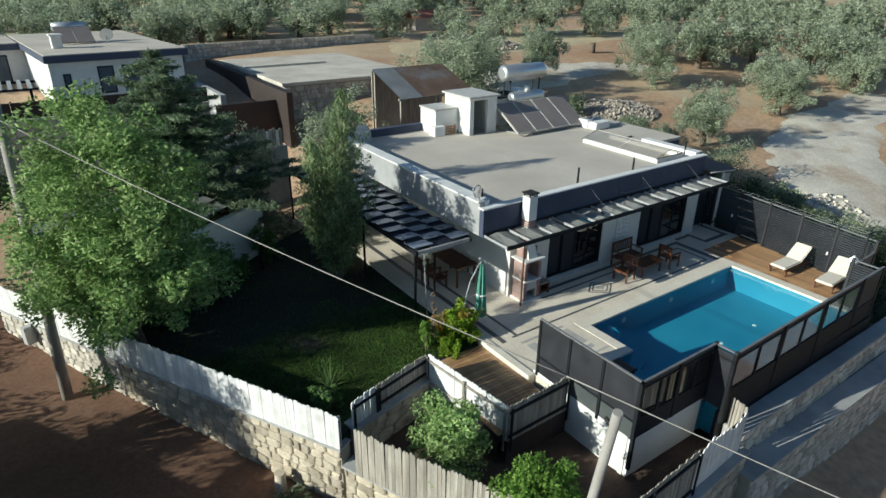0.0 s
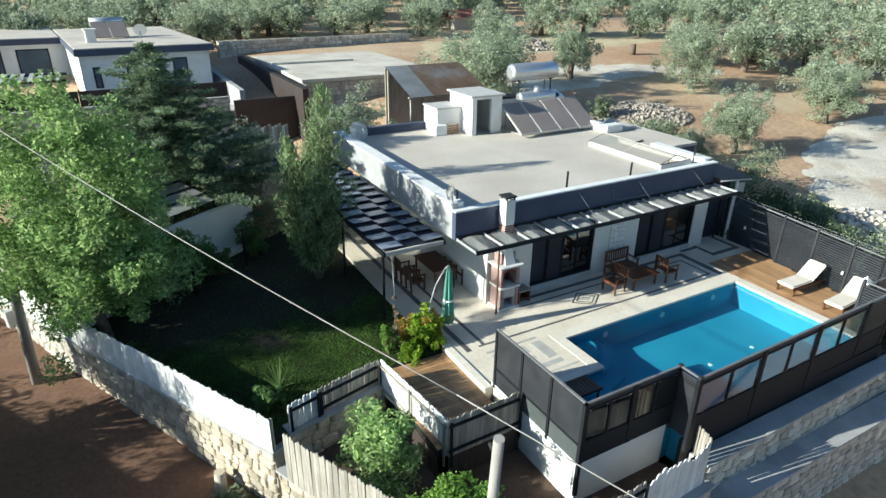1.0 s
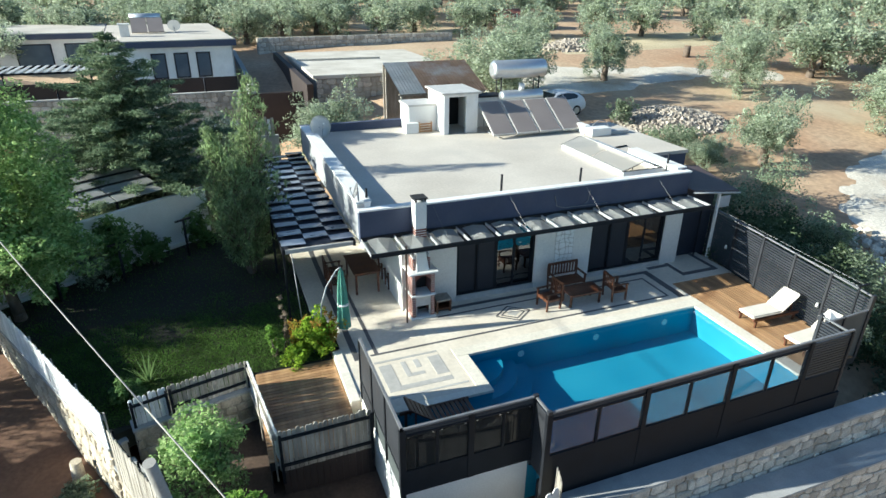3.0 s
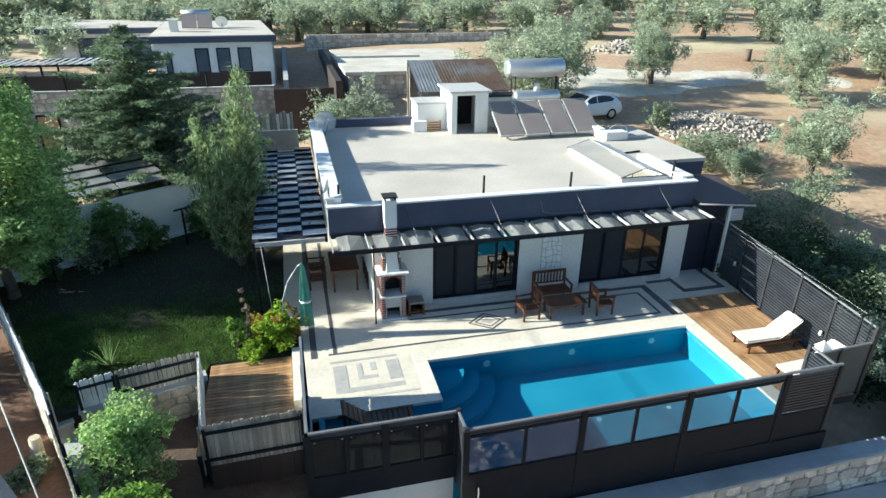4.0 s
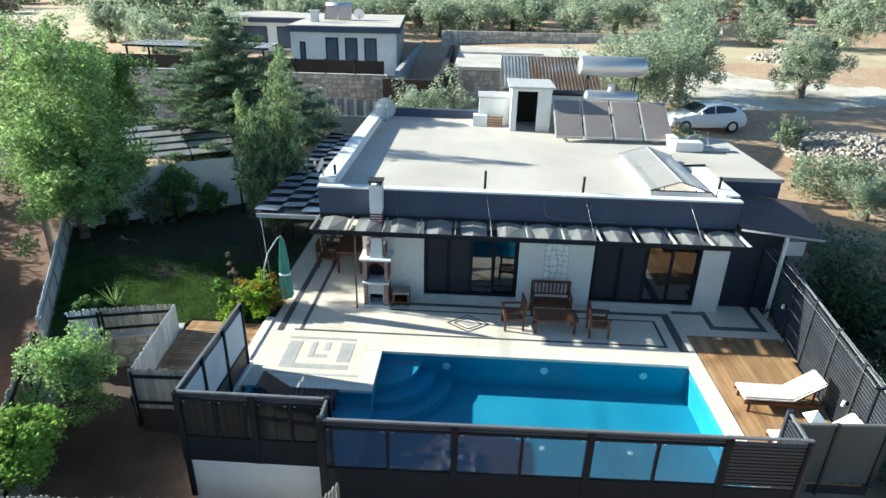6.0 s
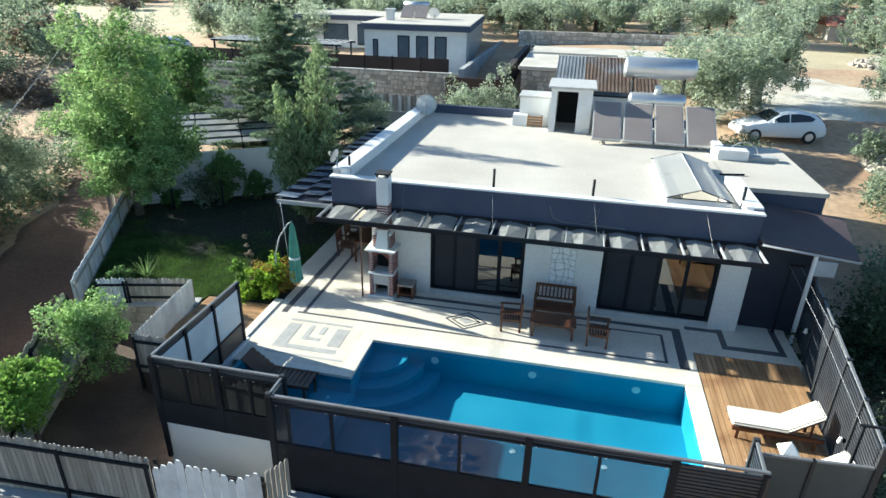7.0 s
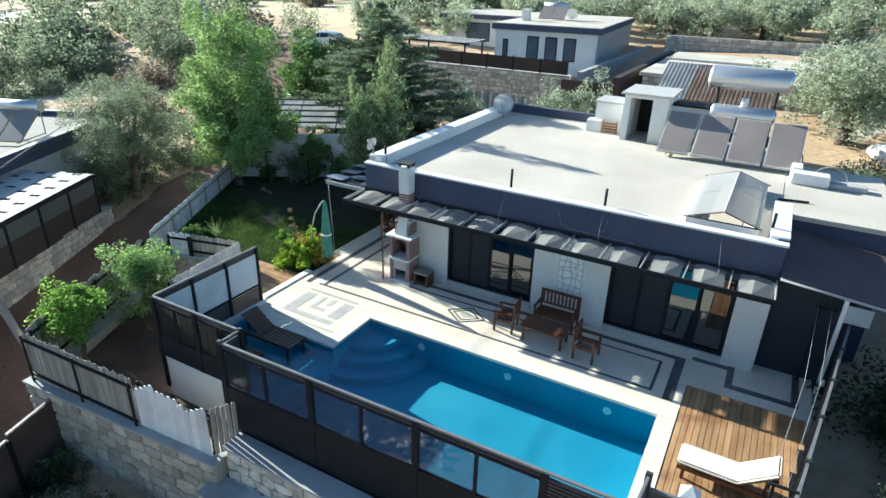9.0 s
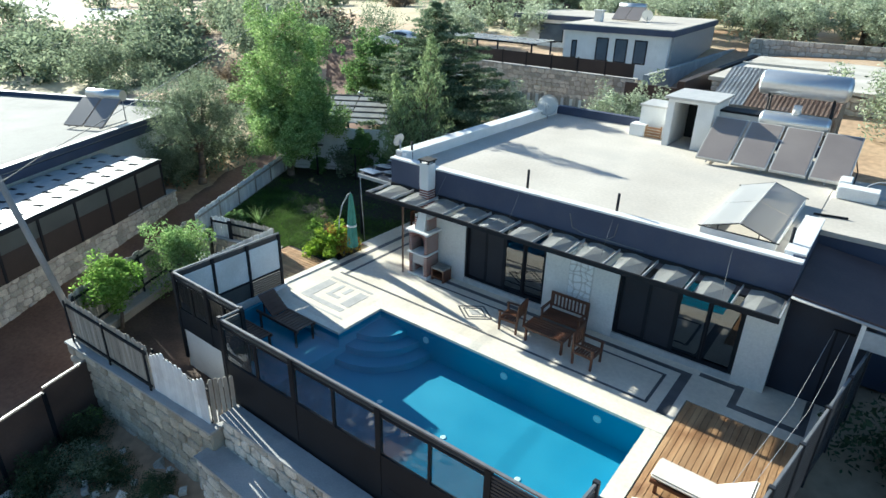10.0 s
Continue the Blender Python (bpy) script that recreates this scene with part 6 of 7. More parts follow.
def build_neighbour():
    n = thing("neighbour_house", "white flat-roofed house with slate-grey roof band on a stone terrace", "house", (1.87, 40.8, 2.5), 5)
    part("wall", bx(0.3, 0, -0.9, 7.6, 14.6, 2.35), M["white"], n)
    part("roof_band", bx(0.1, -0.3, 2.35, 7.9, 14.9, 2.72), M["slate"], n)
    part("roof", bx(0.15, -0.25, 2.72, 7.85, 14.85, 2.78, 0.01), M["screed"], n)
    for x in (2.7, 4.03, 5.36):
        window(n, x, 0.45, 0.87, 1.55, -0.002)
    # Grey layer over the white east side: its shadow put into the colour.
    part("side_wall_shade", bx(7.6, 0.5, -0.9, 7.75, 14.6, 2.34), M["steel"], n)
    part("wall", bx(-7.8, 9.0, -0.9, 0.299, 18.0, 2.3), M["white"], n)
    part("roof_band", bx(-8.1, 8.7, 2.3, 0.09, 18.2, 2.66), M["slate"], n)
    part("roof", bx(-8.05, 8.75, 2.66, 0.05, 18.15, 2.72, 0.01), M["screed"], n)
    window(n, -2.6, 0.3, 1.9, 1.7, 8.998)
    window(n, -5.6, 0.5, 2.2, 1.5, 8.998)
    window(n, 0.9, 0.5, 0.4, 1.2, -0.002)
    part("chimney", bx(1.2, 3.2, 2.78, 1.75, 3.75, 3.5, 0.01), M["white"], n)
    part("chimney_cap", bx(1.12, 3.12, 3.5, 1.83, 3.83, 3.58), M["white"], n)
    for i in range(2):
        part("collector", bx(1.9 + i * 1.05, 0, 0, 2.9 + i * 1.05, 1.8, 0.08, 0, pose(0, 5.2, 2.85, 30)), M["solar"], n)
        part("collector_leg", cyl((2.4 + i * 1.05, 6.6, 2.78), (2.4 + i * 1.05, 6.6, 3.6), 0.03), M["steel"], n)
    part("tank", cyl((1.9, 6.9, 3.75), (3.9, 6.9, 3.75), 0.27, 0.27, 18), M["chrome"], n)
    d = pose(4.6, 5.0, 3.35, 115, 0, 0)
    bm = bmesh.new()
    tube(bm, d @ Vector((0, 0, 0)), d @ Vector((0, 0, 0.08)), 0.2, 0.42, 18)
    part("dish", bm, M["white"], n)
    part("dish_mast", cyl((4.6, 5.0, 2.7), (4.6, 5.0, 3.35), 0.03), M["steel"], n)
    t = tagged(new("neighbour_terrace"), "terrace of the neighbouring house", "terrace", "", "structure")
    part("fill", bx(-9.4, 36.6, -0.4, 10.0, 60, 1.85), M["concrete"], t)
    part("grass_strip", bx(-7.0, 37.0, 1.85, 1.5, 40.0, 1.9), M["grassflat"], t)
    stone_wall("neighbour_wall", "stone retaining wall of the neighbouring terrace", (-9.5, 35.9), (9.4, 36.3), -1.6, 2.7, 0.34, 0.5, 51, False, True, "concrete")
    f = thing("neighbour_fence", "dark brown screen fence on the stone terrace wall", "fence", (-9.3, 36.15, 2.77))
    for i in range(10):
        part("panel", bx(i * 1.87, 0, 0.05, i * 1.87 + 1.8, 0.05, 0.85), M["browndark"], f)
        part("post", bx(i * 1.87 - 0.05, -0.02, 0, i * 1.87 + 0.02, 0.08, 0.92), M["charcoal"], f)
    p = thing("neighbour_pergola", "white slatted pergola on the neighbouring terrace", "pergola", (-8.2, 38.2, 1.85))
    for x in (0, 4.6, 9.2):
        for y in (0, 2.8):
            part("post", bx(x, y, 0, x + 0.1, y + 0.1, 2.0), M["charcoal"], p)
    for y in (0.02, 2.8):
        part("beam", bx(-0.2, y, 2.0, 9.6, y + 0.08, 2.12), M["charcoal"], p)
    for i in range(22):
        part("slat", bx(-0.1 + i * 0.44, -0.2, 2.125, 0.1 + i * 0.44, 3.1, 2.15, 0, pose(0, 0, 0, 0, 0, 0)), M["panel"], p)
    b = thing("pool_cover", "blue covered plunge pool on the terrace", "pool cover", (-3.5, 38.0, 1.87))
    part("body", bx(0, 0, 0, 3.6, 2.2, 0.55, 0.03), M["bluecloth"], b)
    dd = thing("cellar_door", "tan wooden door in the stone terrace wall", "door", (-3.55, 35.86, -0.45))
    part("leaf", bx(0, -0.02, 0, 1.0, 0.06, 1.9, 0.01), M["tan"], dd)
    part("frame", bx(-0.1, -0.01, -0.05, 1.1, 0.05, 2.0), M["charcoal"], dd)
    struct("side_yard_wall", bx(10.0, 36.0, -0.4, 10.3, 56.0, 3.1), M["concrete"], "grey side wall of the neighbouring plot", "wall")
    struct("dark_screen", bx(9.4, 34.9, -0.5, 12.88, 35.05, 2.75), M["browndark"], "dark brown sheet screen", "screen")
    ps = thing("board_screen", "pale upright board screen behind the pergola", "screen", (6.2, 27.4, -1.2))
    for i in range(26):
        part("board", bx(i * 0.16, 0, 3.24, i * 0.16 + 0.13, 0.03, 4.0 + 0.06 * (i % 3)), M["greywood"] if i % 3 else M["whitewash"], ps)
    part("rail", bx(0, 0.031, 3.5, 4.15, 0.08, 3.6), M["greywood"], ps)
    struct("screen_wall", bx(6.1, 27.3, -1.6, 10.5, 27.55, 2.03), M["concrete"], "low grey wall under the board screen", "wall")
    struct("plot_wall", bx(12.9, 33.2, -0.4, 13.25, 50.0, 3.4), M["browndark"], "brown rendered plot wall", "wall")


def build_sheds():
    s = thing("concrete_shed", "flat-roofed unfinished concrete building with pale rough roof", "shed", (13.9, 36.1, 0.32))
    part("wall", bx(0, 0, -0.8, 9.4, 12.5, 2.95), M["concrete"], s)
    part("roof", bx(-0.2, -0.2, 2.95, 9.6, 12.7, 3.16, 0.02), M["palecon"], s)
    part("upstand", bx(-0.1, 7.0, 3.16, 6.0, 7.2, 3.3), M["palecon"], s)
    stone_wall("shed_wall", "grey rubble wall below the concrete slab", (13.9, 36.02), (23.3, 36.02), -0.6, 3.24, 0.36, 0.08, 53, False, False)
    t = thing("tin_shed", "open shed with a rusty corrugated tin roof", "shed", (16.3, 26.3, 0.5))
    for i in range(7):
        bm = bmesh.new()
        rows = []
        for k in range(15):
            x = i * 0.66 + k * 0.66 / 14
            dz = 0.009 * math.cos(k * 2 * math.pi / 3.5)
            rows.append((bm.verts.new((x, 0, 3.3 + dz)), bm.verts.new((x, 3.1, 4.42 + dz))))
        for a, b in zip(rows, rows[1:]):
            bm.faces.new((a[0], b[0], b[1], a[1]))
        bmesh.ops.solidify(bm, geom=bm.faces[:], thickness=0.01)
        part("tin_sheet", bm, M["rust"] if i > 1 else M["tinblue"], t, "" if i > 1 else "blue-grey plastic roof sheet")
    for x in (0.1, 2.3, 4.4):
        part("post", bx(x, 0.2, -0.5, x + 0.1, 0.3, 3.3), M["greywood"], t)
        part("post", bx(x, 2.9, -0.5, x + 0.1, 3.0, 4.25), M["greywood"], t)
    part("beam", bx(0, 0.18, 3.18, 4.6, 0.3, 3.27), M["greywood"], t)
    part("back_wall", bx(0, 3.02, -0.5, 4.6, 3.1, 4.3), M["greywood"], t)
    h = thing("hut", "small hut with a red tiled roof among the olive trees", "hut", (38.5, 60.0, 3.6))
    part("wall", bx(0, 0, -0.6, 4.5, 3.0, 1.6), M["palecon"], h)
    bm = bmesh.new()
    v = [bm.verts.new(c) for c in ((-0.3, -0.3, 1.6), (4.8, -0.3, 1.6), (4.8, 3.3, 1.6), (-0.3, 3.3, 1.6), (-0.3, 1.5, 2.4), (4.8, 1.5, 2.4))]
    for f_ in ((0, 1, 5, 4), (2, 3, 4, 5), (0, 4, 3), (1, 2, 5), (3, 2, 1, 0)):
        bm.faces.new([v[i] for i in f_])
    part("roof", bm, M["redtile"], h)


def build_left_house():
    """The lower house across the road."""
    a, b = Vector((-1.34, 8.18, 0)), Vector((-3.9, 13.3, 0))
    m = along(a, b)
    k = 0.94
    pivot = Vector((22.15, -0.62, 8.5))
    grow = lambda x, y, z: pivot + (Vector((x, y, z)) - pivot) * k
    m2 = Matrix.Translation(pivot) @ Matrix.Scale(k, 4) @ Matrix.Translation(-pivot) @ m @ pose(-7.0, 0, 0)
    h = thing("roadside_house", "flat-roofed white house below the road with a slate roof band", "house")
    h.matrix_world = m2
    part("wall", bx(0, 3.6, -3.0, 20.6, 16.5, 0.25), M["white"], h)
    part("roof_band", bx(-0.3, 3.3, 0.25, 20.9, 16.8, 0.62), M["slate"], h)
    part("roof", bx(-0.2, 3.4, 0.62, 20.8, 16.7, 0.67), M["dullroof"], h)
    for bx_ in ((-0.25, 3.35, 20.85, 3.6), (-0.25, 16.45, 20.85, 16.7), (-0.25, 3.601, 0.0, 16.449), (20.6, 3.601, 20.85, 16.449)):
        part("parapet", bx(bx_[0], bx_[1], 0.671, bx_[2], bx_[3], 0.9, 0.01), M["slate"], h)
        part("coping", bx(bx_[0] - 0.02, bx_[1] - 0.02, 0.901, bx_[2] + 0.02, bx_[3] + 0.02, 0.93), M["greyband"], h)
    sm = pose(14.6, 6.6, 0.7, 0, 0, -90)
    for i in range(2):
        part("collector", bx(i * 1.15, 0, 0, i * 1.15 + 1.05, 2.0, 0.09, 0, sm @ pose(0, 0, 0.1, 32)), M["solar"], h)
    part("tank", cyl(sm @ Vector((0.1, 2.0, 1.35)), sm @ Vector((2.1, 2.0, 1.35)), 0.28, 0.28, 20), M["chrome"], h)
    for x in (0.2, 2.0):
        part("stand", cyl(sm @ Vector((x, 2.0, 0)), sm @ Vector((x, 2.0, 1.2)), 0.03), M["steel"], h)
        part("stand", cyl(sm @ Vector((x, 0.0, 0.06)), sm @ Vector((x, 2.0, 0.06)), 0.03), M["steel"], h)
    p = thing("roadside_pergola", "dark pergola roofed with pale staggered boards beside the road", "pergola")
    p.matrix_world = m2
    for y in (0.05, 3.2):
        part("beam", bx(0, y, -0.08, 12.8, y + 0.1, 0.04), M["charcoal"], p)
    part("roof_sheet", bx(0, 0.1, 0.045, 12.8, 3.3, 0.06), M["charcoal"], p)
    # sheets lie flat, every second strip cut into boards with short dark gaps between them
    me = mesh_of("board", bx(0, 0, 0, 0.68, 0.40, 0.02, 0.004), M["panel"])
    strip = mesh_of("strip", bx(0, 0, 0, 12.6, 0.375, 0.02, 0.004), M["panel"])
    for j in range(4):
        part("strip", strip, None, p).matrix_basis = pose(0.1, 0.13 + j * 0.8, 0.075, 0, 0, 0)
        for i in range(14):
            ob = part("board", me, None, p)
            ob.matrix_basis = pose(0.05 + i * 0.9 + (0.4 if j % 2 else 0), 0.52 + j * 0.8, 0.078, 0, 0, 0)
    for i in range(8):
        part("post", bx(i * 1.8, 0.08, -1.75, i * 1.8 + 0.1, 0.18, -0.08), M["charcoal"], p)
    for i in range(7):
        part("screen", bx(i * 1.8 + 0.1, 0.11, -1.75, (i + 1) * 1.8, 0.14, -0.75), M["browndark"], p)
        part("upper_screen", bx(i * 1.8 + 0.1, 0.12, -0.75, (i + 1) * 1.8, 0.135, -0.08), M["greysheet"], p, "grey upper screen")
    q0, q1 = grow(2.0, 0.6, -1.72), grow(-4.3, 13.9, -1.72)
    stone_wall("roadside_wall", "pale stone wall across the road under a dark fence", (q0.x, q0.y), (q1.x, q1.y), -3.8, q1.z, 0.32, 0.35, 61, False)
    struct("roadside_yard", prism([(q0.x - 0.2, q0.y), (q1.x - 0.2, q1.y), (q1.x - 9, q1.y + 1), (q0.x - 9, q0.y - 4)], -3.2, -1.5), M["concrete"], "paved yard of the roadside house", "ground")


build_neighbour()
build_sheds()
build_left_house()


def car(loc, rz, label, L=4.05, W=1.72):
    """A rounded five-door hatchback, nose towards -x, lofted from cross sections."""
    c = thing("car", label, "car", loc, rz, "parked cars")
    bulge = lambda x: 1 - 0.16 * max(0, (abs(x) - 0.33) / 0.17) ** 2
    top = [(-0.5, 0.55), (-0.47, 0.68), (-0.40, 0.79), (-0.30, 0.88), (-0.22, 0.96), (-0.13, 1.20), (-0.05, 1.36), (0.04, 1.44), (0.14, 1.46), (0.26, 1.42), (0.35, 1.33), (0.41, 1.17), (0.455, 0.98), (0.485, 0.82), (0.5, 0.60)]

    def section(x, z):
        w = W / 2 * bulge(x)
        belt = min(z - 0.04, 0.90 + 0.08 * (x + 0.5))
        roof = w * (1 - 0.30 * min(1, max(0, (z - belt) / 0.55)))
        low = 0.24 + 0.10 * max(0, (abs(x) - 0.42) / 0.08)
        half = [(w * 0.9, low), (w * 0.985, low + 0.12), (w, min(0.55, z - 0.06)), (w * 0.985, belt), (roof, z - 0.035 * min(1, z)), (roof * 0.8, z), (roof * 0.3, z + 0.015)]
        return [(x * L, y, q) for y, q in half] + [(x * L, -y, q) for y, q in half[::-1]]

    bm = bmesh.new()
    rings = [[bm.verts.new(q) for q in section(x, z)] for x, z in top]
    n = len(rings[0])
    for a, b in zip(rings, rings[1:]):
        for i in range(n):
            bm.faces.new((a[i], a[(i + 1) % n], b[(i + 1) % n], b[i]))
    bm.faces.new(rings[0])
    bm.faces.new(rings[-1][::-1])
    bmesh.ops.recalc_face_normals(bm, faces=bm.faces[:])
    for f in bm.faces:
        f.smooth = True
    part("body", bm, M["carpaint"], c)

    def glass(name, corners, out):
        """A thin dark pane on the body through the corner points."""
        g = bmesh.new()
        lo = [g.verts.new(q) for q in corners]
        hi = [g.verts.new(Vector(q) + Vector(out)) for q in corners]
        g.faces.new(hi)
        g.faces.new(lo[::-1])
        for i in range(len(lo)):
            g.faces.new((lo[i], lo[(i + 1) % len(lo)], hi[(i + 1) % len(lo)], hi[i]))
        bmesh.ops.recalc_face_normals(g, faces=g.faces[:])
        part(name, g, M["carglass"], c)

    at = lambda x: table(top, x)
    side = lambda x, k: Vector(section(x, at(x))[3]).lerp(Vector(section(x, at(x))[4]), k)
    for sy in (-1, 1):
        for cells in (((-0.16, 0.12), (0.045, 0.08), (0.045, 0.86), (-0.02, 0.88), (-0.09, 0.8)), ((0.06, 0.08), (0.30, 0.22), (0.335, 0.6), (0.27, 0.84), (0.15, 0.88), (0.06, 0.87))):
            pts = [side(x, k) for x, k in cells]
            glass("side_window", [(q.x, q.y * sy * 1.004, q.z) for q in pts], (0, 0.012 * sy, 0.004))
        y0 = sy * W / 2
        part("mirror", bx(-0.15 * L, min(y0, y0 + 0.15 * sy), 0.95, -0.11 * L, max(y0, y0 + 0.15 * sy), 1.07, 0.03), M["carpaint"], c)
        part("headlight", bx(-0.475 * L, y0 * 0.74 - 0.15, 0.62, -0.425 * L, y0 * 0.74 + 0.15, 0.75, 0.03), M["chrome"], c)
        part("tail_light", bx(0.455 * L, y0 * 0.74 - 0.12, 0.78, 0.487 * L, y0 * 0.74 + 0.14, 0.93, 0.02), M["redtile"], c)
        for xw in (-0.315, 0.305):
            tyre = part("wheel", cyl((xw * L, y0 - 0.2 * sy, 0.31), (xw * L, y0 + 0.004 * sy, 0.31), 0.31, 0.31, 22), M["dark"], c)
            part("rim", cyl((xw * L, y0 + 0.004 * sy, 0.31), (xw * L, y0 + 0.014 * sy, 0.31), 0.2, 0.17, 14), M["chrome"], tyre)
    for x0, x1, out in ((-0.21, -0.065, (-0.02, 0, 0.03)), (0.445, 0.37, (0.03, 0, 0.02))):
        lo_, hi_ = section(x0, at(x0)), section(x1, at(x1))
        w0, w1 = lo_[4][1] * 0.94, hi_[4][1] * 0.92
        glass("windscreen", [(x0 * L, -w0, at(x0)), (x0 * L, w0, at(x0)), (x1 * L, w1, at(x1)), (x1 * L, -w1, at(x1))], out)
    return c


car((27.1, 30.1, ground_z(27.1, 30.1)), 7, "small white hatchback parked on red earth behind the villa")
car((-15.5, 42.5, ground_z(-15.5, 42.5) + 0.05), 20, "white pickup-sized car parked in the field", 4.4, 1.8)
car((-9.6, 34.3, ground_z(-9.6, 34.3) + 0.05), 65, "white car parked half hidden behind garden trees", 4.2, 1.75)


# olive orchard
def olive_meshes(seed, h, r, clumps, per, leaf, stems=11):
    """Trunk and crown of one olive: a broad dense dome that comes down near the ground."""
    rnd = random.Random(seed)
    pts = crown_points(seed, clumps, r * 1.05, r * 1.05, h * 0.42, h * 0.47, 0.6, 0.4)
    bm = bmesh.new()
    top = Vector((0.1, -0.05, h * 0.26))
    tube(bm, (0, 0, -0.4), (0.05, 0.05, h * 0.12), 0.28, 0.22, 7)
    tube(bm, (0.05, 0.05, h * 0.12), top, 0.22, 0.16, 7)
    limbs(bm, top, rnd.sample(pts, stems), 0.085, seed)
    trunk = mesh_of("trunk", bm, M["bark"])
    crown = leaf_mesh("crown", pts, [r * 0.235 * rnd.uniform(0.55, 1.3) for _ in pts], per, leaf, 0.36, "olive", seed)
    return trunk, crown


# four fine kinds for the nearest rows, three middling, three light ones for the far rows
OLIVES = [olive_meshes(101, 3.9, 1.75, 120, 150, 0.066), olive_meshes(102, 4.3, 2.0, 120, 150, 0.066), olive_meshes(103, 3.6, 1.9, 120, 150, 0.066), olive_meshes(104, 4.0, 1.6, 120, 150, 0.066),
          olive_meshes(105, 3.9, 1.9, 90, 60, 0.115), olive_meshes(106, 4.2, 2.1, 90, 60, 0.115), olive_meshes(107, 3.6, 1.8, 90, 60, 0.115),
          olive_meshes(108, 3.9, 1.9, 48, 32, 0.20, 4), olive_meshes(109, 4.2, 2.1, 48, 32, 0.20, 4), olive_meshes(110, 3.6, 1.8, 48, 32, 0.20, 4)]
PROTOS = []
for k, (tr, cr) in enumerate(OLIVES):
    o = thing("olive_tree", "grey-green olive tree on red earth", "tree", (0, 0, -50), 0, "olive orchard")
    part("trunk", tr, None, o)
    part("crown", cr, None, o)
    PROTOS.append(o)
rnd = random.Random(77)
used = [False] * len(PROTOS)


def plant(x, y, s=1.0, k=None):
    d = math.hypot(x - 12, y)
    k = (rnd.randrange(4) if d < 49 else 4 + rnd.randrange(3) if d < 76 else 7 + rnd.randrange(3)) if k is None else k
    mt = pose(x, y, ground_z(x, y), 0, 0, rnd.uniform(0, 360))
    if not used[k]:
        used[k] = True
        PROTOS[k].matrix_basis = mt
        PROTOS[k].scale = (s, s, s * rnd.uniform(0.92, 1.1))
        return
    o = copy_thing(PROTOS[k], mt)
    o.scale = (s, s, s * rnd.uniform(0.92, 1.1))


NEAR = [(24.2, 32.0, 1.55), (27.2, 34.8, 1.3), (-10.5, 46.4, 0.95), (-13.5, 50.5, 0.8), (-17.5, 52.5, 1.1), (-25, 69, 1.5), (-20.5, 68, 1.4), (-16, 68, 1.5), (-11.5, 67, 1.4), (-8, 56, 0.9), (34.6, 35.6, 1.1), (43.2, 31.6, 1.15), (34.6, 20.8, 1.02), (46.5, 22.4, 1.1), (30.6, 20.6, 0.55), (52.8, 33.8, 1.3),
        (56.5, 35.5, 1.3), (59.5, 32.5, 1.3), (63.5, 29.0, 1.3), (50.5, 24.0, 0.95), (53.5, 27.5, 0.9), (49.5, 37.5, 1.0), (61.0, 23.5, 1.1), (66, 25, 1.2),
        (46, 54, 1.2), (51, 53, 1.2), (57, 50.5, 1.1), (62, 53, 1.2), (67, 50, 1.2), (40, 55, 1.1), (24.0, 58, 1.2), (28.6, 61, 1.2), (33, 57, 1.2), (13.4, 62.5, 1.2),
        (18.5, 62, 1.2), (20.4, 66, 1.2), (9, 66, 1.2), (-5.8, 49.5, 1.0), (-4, 60, 1.1), (2, 64, 1.2), (40.8, 9.5, 0.9), (20, 59.5, 1.15), (-1.5, 58.5, 1.1), (4.6, 59.5, 1.15), (14.8, 57.5, 1.1), (31, 66, 1.25), (37, 62, 1.2), (11.5, 58.5, 1.15)]
for x, y, s in NEAR:
    plant(x, y, s)
for i in range(-3, 22):
    for j in range(10):
        x, y = -16 + i * 6.6 + (j % 2) * 3 + rnd.uniform(-2.0, 2.0) + j * 1.5, 69 + j * 6.6 + rnd.uniform(-2.0, 2.0)
        if x > -12 + j * 2 and not (-8 < x < 4 and y < 74):
            plant(x, y, rnd.uniform(1.0, 1.45))
for x, y, s in [(rnd.uniform(70, 120), rnd.uniform(18, 66), rnd.uniform(1.0, 1.4)) for _ in range(46)]:
    plant(x, y, s)


patch("pale_field", "pale bare field far down the slope", [(-150, 46), (-88, 44), (-78, 54), (-90, 62), (-150, 68)], "concrete", 0.1, 4.0)
patch("pale_field", "pale dry field far up the slope", [(-70, 76), (-34, 62), (-20, 74), (-44, 96), (-90, 112)], "straw", 0.08, 3.0)


# scrub on the slope to the west
def scrub(seed, r, h, mat, n=46, per=70, leaf=0.12):
    rr = random.Random(seed)
    pts = [Vector((p.x, p.y, max(p.z, 0.1))) for p in crown_points(seed, n, r, r, h * 0.55, h * 0.42, 0.5, 0.4)]
    return leaf_mesh("foliage", pts, [r * 0.34 * rr.uniform(0.6, 1.2) for _ in pts], per, leaf, 0.45, mat, seed)


SCRUB = [scrub(201, 2.4, 3.2, "shrub"), scrub(202, 2.0, 2.4, "shrub"), scrub(203, 2.8, 4.0, "shrub"), scrub(204, 1.8, 1.7, "dryshrub"), scrub(205, 2.2, 2.6, "shadebush", 70, 90, 0.1)]
FAR_SCRUB = [scrub(211, 2.4, 3.2, "shrub", 34, 30, 0.22), scrub(212, 2.0, 2.4, "shrub", 34, 30, 0.22), scrub(213, 2.8, 4.0, "shrub", 34, 30, 0.24), scrub(214, 1.8, 1.7, "dryshrub", 34, 30, 0.2)]


